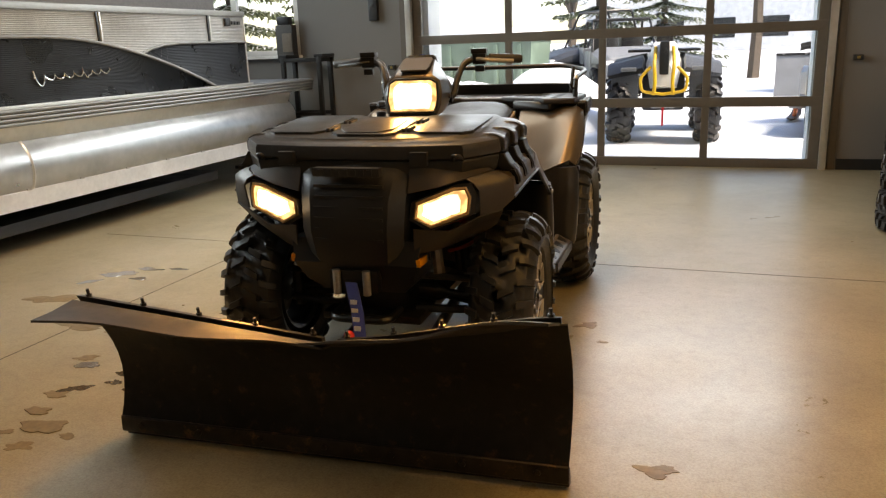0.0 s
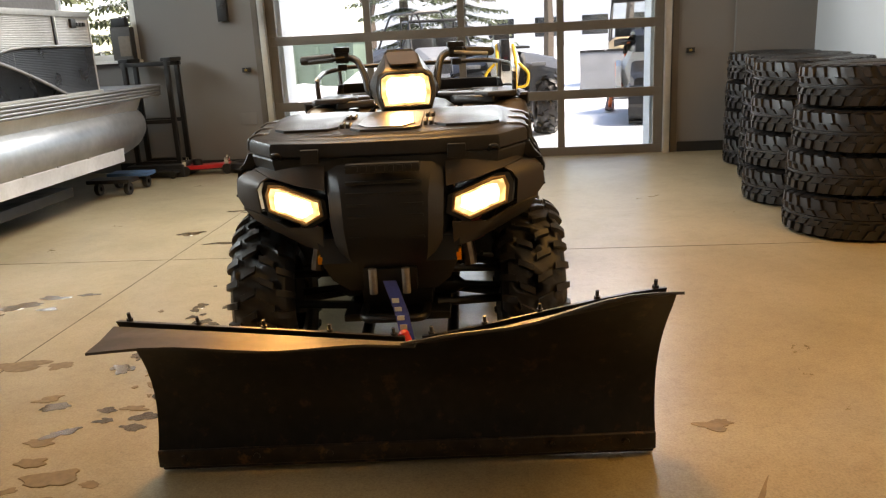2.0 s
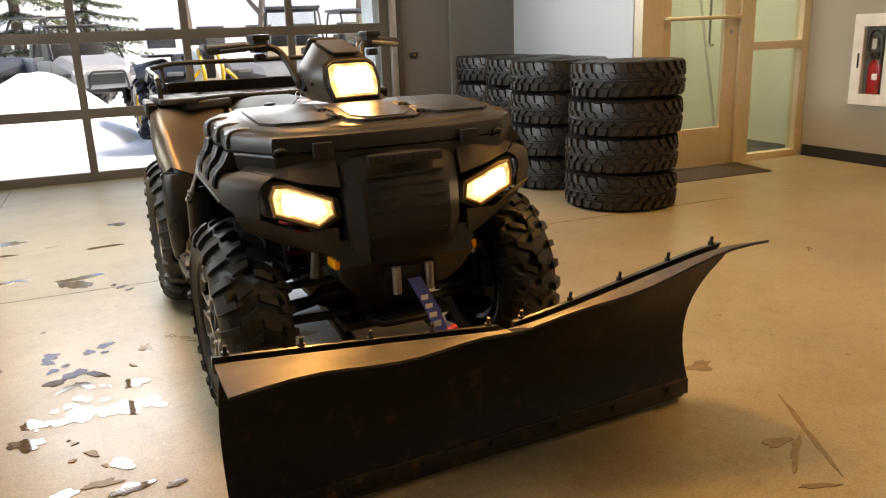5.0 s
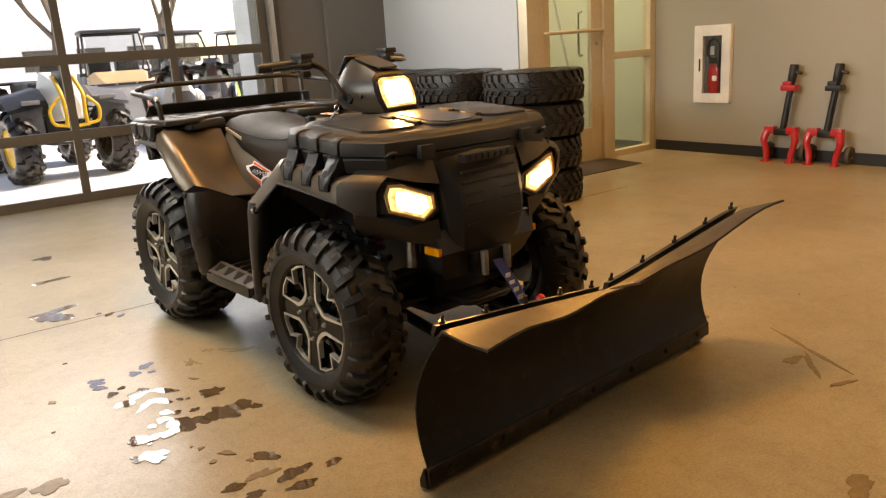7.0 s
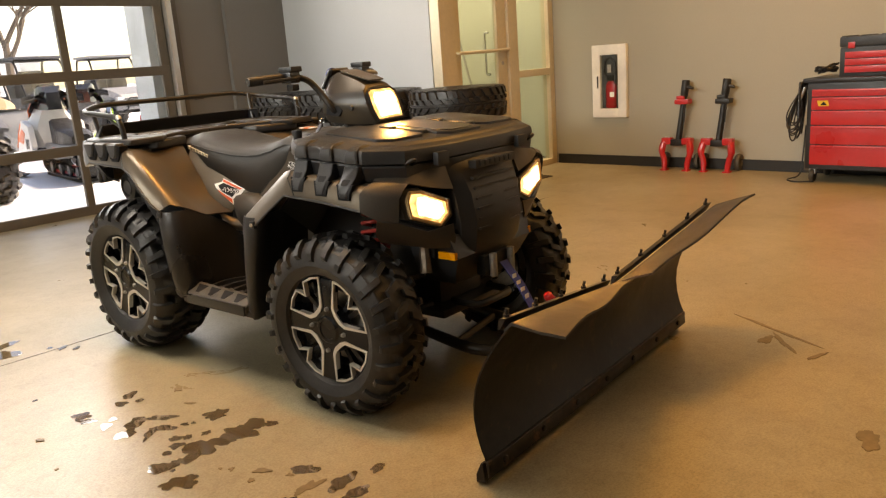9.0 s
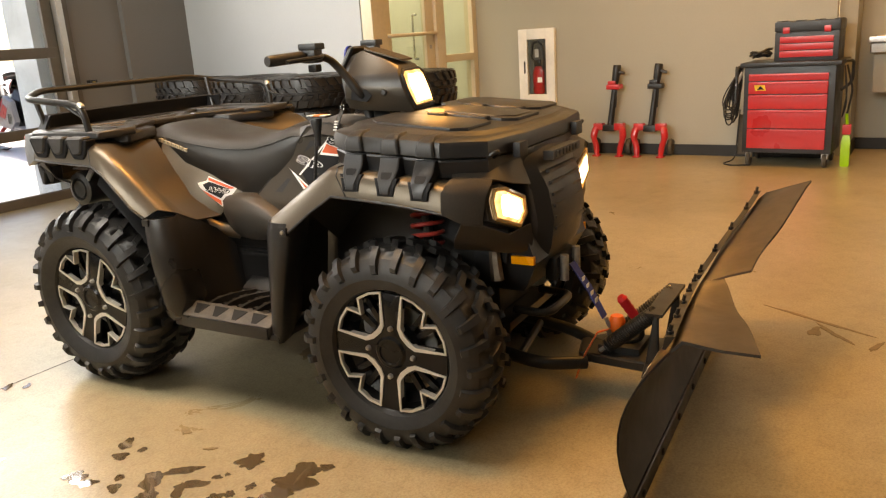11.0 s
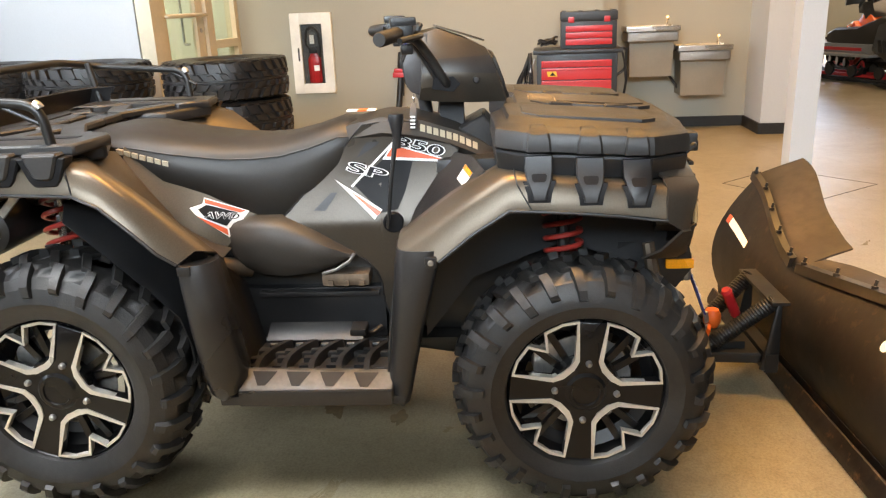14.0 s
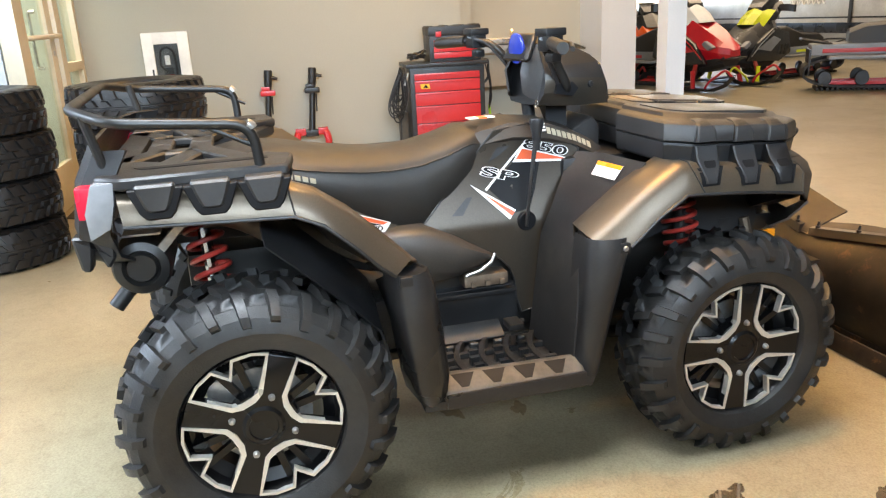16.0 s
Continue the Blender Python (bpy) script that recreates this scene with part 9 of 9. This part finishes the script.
TAN = material("desert_tan_paint", (0.42, 0.30, 0.16), 0.4, vary=0.05)
NAVY = material("dark_slate_plastic", (0.05, 0.055, 0.065), 0.45, vary=0.1)
side_by_side(pose(2.55, 18.6, -0.03, 0, 0, -8), NAVY, "slate utility vehicle with a tan hood and a plough", hood_mat=TAN)
pl = thing("yard_plough", "dark steel plough blade standing in the snow", "plough", pose(2.05, 17.35, -0.03))
part("mouldboard", sheet([[(x, -0.02 - 0.10 * math.sin(math.pi * t), 0.06 + 0.78 * t) for t in (0, 0.25, 0.5, 0.75, 1.0)] for x in (-0.93, 0.0, 0.93)], 0.01), GREY_PAINT, pl, "curved dark mouldboard", smooth=60)
part("top_flap", boxed((-0.93, -0.05, 0.83), (0.93, 0.02, 0.88), 0.01), BLACK_PLASTIC, pl)
for i in range(5):
    part("bolt", boxed((-0.8 + 0.4 * i - 0.02, -0.06, 0.845), (-0.8 + 0.4 * i + 0.02, -0.045, 0.87)), STEEL, pl)
side_by_side(pose(-3.6, 19.6, -0.03, 0, 0, -55), NAVY, "dark utility vehicle with an open cage and soft doors", roof=False)
side_by_side(pose(-1.7, 17.2, -0.03, 0, 0, 18), GREY_PAINT, "grey sport utility vehicle parked in the snow", roof=False, cage=1.65)
side_by_side(pose(5.2, 21.0, -0.03, 0, 0, 10), NAVY, "dark utility vehicle parked in the yard", roof=True)
side_by_side(pose(7.6, 22.4, -0.03, 0, 0, 0), GREY_PAINT, "grey utility vehicle parked in the yard", roof=True)
snowmobile(pose(1.62, 12.55, -0.03, 0, 0, 172), WHITE_PLASTIC, WHITE_PLASTIC, ORANGE, "white and orange snowmobile parked in the snow", "snowmobiles in the yard")
snowmobile(pose(3.6, 12.9, -0.03, 0, 0, 165), DARK_GLOSS, GREY_PAINT, RED_PAINT, "black and red snowmobile parked in the snow", "snowmobiles in the yard")
snowmobile(pose(3.2, 15.2, -0.03, 0, 0, 150), GREY_PAINT, DARK_GLOSS, LIME, "grey snowmobile parked in the snow", "snowmobiles in the yard")

# door jamb return outdoors
for s, x in ((-1, DOOR_X0 - 0.02), (1, DOOR_X1 + 0.02)):
    structure("outer_jamb", boxed((x - 0.12 if s > 0 else x - 0.02, 8.625, -0.02), (x + 0.02 if s > 0 else x + 0.12, 9.0, 3.3)), material("pale_jamb_paint", (0.62, 0.66, 0.66), 0.6), "pale outer door jamb")

# trees
BARK = material("grey_brown_bark", (0.10, 0.075, 0.055), 0.9, grain=20, vary=0.3, bump=0.6)
NEEDLES = material("dark_spruce_needles", (0.11, 0.13, 0.07), 0.8, grain=20, vary=0.3)
SNOWY = material("snow_on_branches", (0.80, 0.83, 0.86), 0.85)


def spruce(x, y, h, seed, label):
    """A conifer: tapered trunk, drooping whorls of needle sprays, snow on the upper side."""
    rnd = random.Random(seed)
    t = thing("spruce_tree", label, "tree", pose(x, y, -0.05), "spruces in the yard")
    part("trunk", tube(nb(), [(0, 0, 0), (0.02, 0, h * 0.5), (0, 0, h)], [0.022 * h, 0.012 * h, 0.004], 8), BARK, t)
    g, sn = nb(), nb()
    z = 0.10 * h
    while z < h * 0.98:
        reach = (1 - z / h) * h * 0.30 + 0.12
        n = 19
        for i in range(n):
            a = 2 * math.pi * (i + rnd.random() * 0.7) / n
            L = reach * rnd.uniform(0.7, 1.12)
            d = Vector((math.cos(a), math.sin(a), 0))
            q = Vector((-d.y, d.x, 0))
            for k in range(11):
                u = (k + 0.4) / 11
                c = d * L * u + Vector((0, 0, z - 0.30 * L * u + 0.12 * L * u * u))
                wd = (0.08 + 0.13 * (1 - u)) * reach * rnd.uniform(0.5, 1.0)
                for s in (-1, 1):
                    tip = c + q * s * wd + d * wd * 0.5 + Vector((0, 0, -0.05 - 0.08 * wd + rnd.uniform(-0.09, 0.06)))
                    w2 = 0.022 + 0.022 * reach
                    vs = [c + d * w2 * 0.6, c - d * w2 * 0.6 + Vector((0, 0, -0.02)), tip - d * w2 * 0.3, tip + d * w2 * 0.5]
                    g.faces.new([g.verts.new(p) for p in vs])
                    if rnd.random() < 0.45:
                        up = Vector((0, 0, 0.018))
                        sn.faces.new([sn.verts.new(p.lerp(c, 0.25) + up) for p in vs])
        z += 0.055 * h * rnd.uniform(0.8, 1.2) * (1.0 - 0.4 * z / h)
    part("crown", g, NEEDLES, t, "dark needle sprays", smooth=None)
    part("snow", sn, SNOWY, t, "snow lying on the branches", smooth=None)
    return t


def bare_tree(x, y, h, seed):
    rnd = random.Random(seed)
    t = thing("bare_tree", "leafless tree with fine twigs and a few tan leaves", "tree", pose(x, y, -0.05), "bare trees")
    bm = nb()
    lv = nb()

    def grow(p, d, L, r, depth):
        e = p + d * L
        tube(bm, [p, p.lerp(e, 0.5) + Vector((rnd.uniform(-1, 1), rnd.uniform(-1, 1), 0)) * L * 0.06, e], [r, r * 0.85, r * 0.65], 5)
        if depth == 0:
            for k in range(3):
                c = e + Vector((rnd.uniform(-0.2, 0.2), rnd.uniform(-0.2, 0.2), rnd.uniform(-0.2, 0.1)))
                s = rnd.uniform(0.03, 0.07)
                lv.faces.new([lv.verts.new(c + Vector(v) * s) for v in ((-1, 0, 0), (0, 0.4, -1), (1, 0, 0), (0, -0.4, 1))])
            return
        for k in range(3 if depth > 1 else 4):
            nd = (d + Vector((rnd.uniform(-0.8, 0.8), rnd.uniform(-0.8, 0.8), rnd.uniform(-0.1, 0.5)))).normalized()
            grow(p.lerp(e, rnd.uniform(0.55, 1.0)), nd, L * rnd.uniform(0.55, 0.78), r * 0.55, depth - 1)

    grow(Vector((0, 0, 0)), Vector((0, 0, 1)), h * 0.36, 0.022 * h, 4)
    part("trunk", bm, BARK, t)
    part("leaves", lv, material("tan_leaves", (0.30, 0.20, 0.09), 0.8, vary=0.2), t, "sparse tan leaves", smooth=None)


spruce(-3.6, 25.5, 8.5, 1, "tall snow-dusted spruce beyond the yard")
spruce(-1.9, 28.0, 7.0, 2, "tall snow-dusted spruce beyond the yard")
spruce(-8.0, 12.6, 5.5, 3, "snow-laden spruce outside the side window")
spruce(-6.6, 13.8, 5.0, 6, "snow-laden spruce outside the side window")
spruce(-10.5, 24.0, 8.0, 4, "tall snow-dusted spruce beyond the yard")
bare_tree(0.9, 26.0, 8.5, 5)
bare_tree(4.6, 33.0, 9.0, 8)
bare_tree(9.5, 36.0, 9.0, 12)
bare_tree(-6.0, 33.0, 9.0, 15)
bd = thing("far_building", "low pale building at the far side of the road", "building", pose(6, 70, 0))
part("wall", boxed((-18, 0, -0.05), (18, 8, 4.2)), material("pale_siding", (0.55, 0.55, 0.55), 0.8), bd)
part("roof", boxed((-18.6, -0.6, 4.2), (18.6, 8.6, 4.7), 0.05), SNOW, bd)
for i in range(9):
    part("window", boxed((-16 + i * 4, -0.06, 1.0), (-13.8 + i * 4, -0.01, 2.6)), DARK_GLOSS, bd)
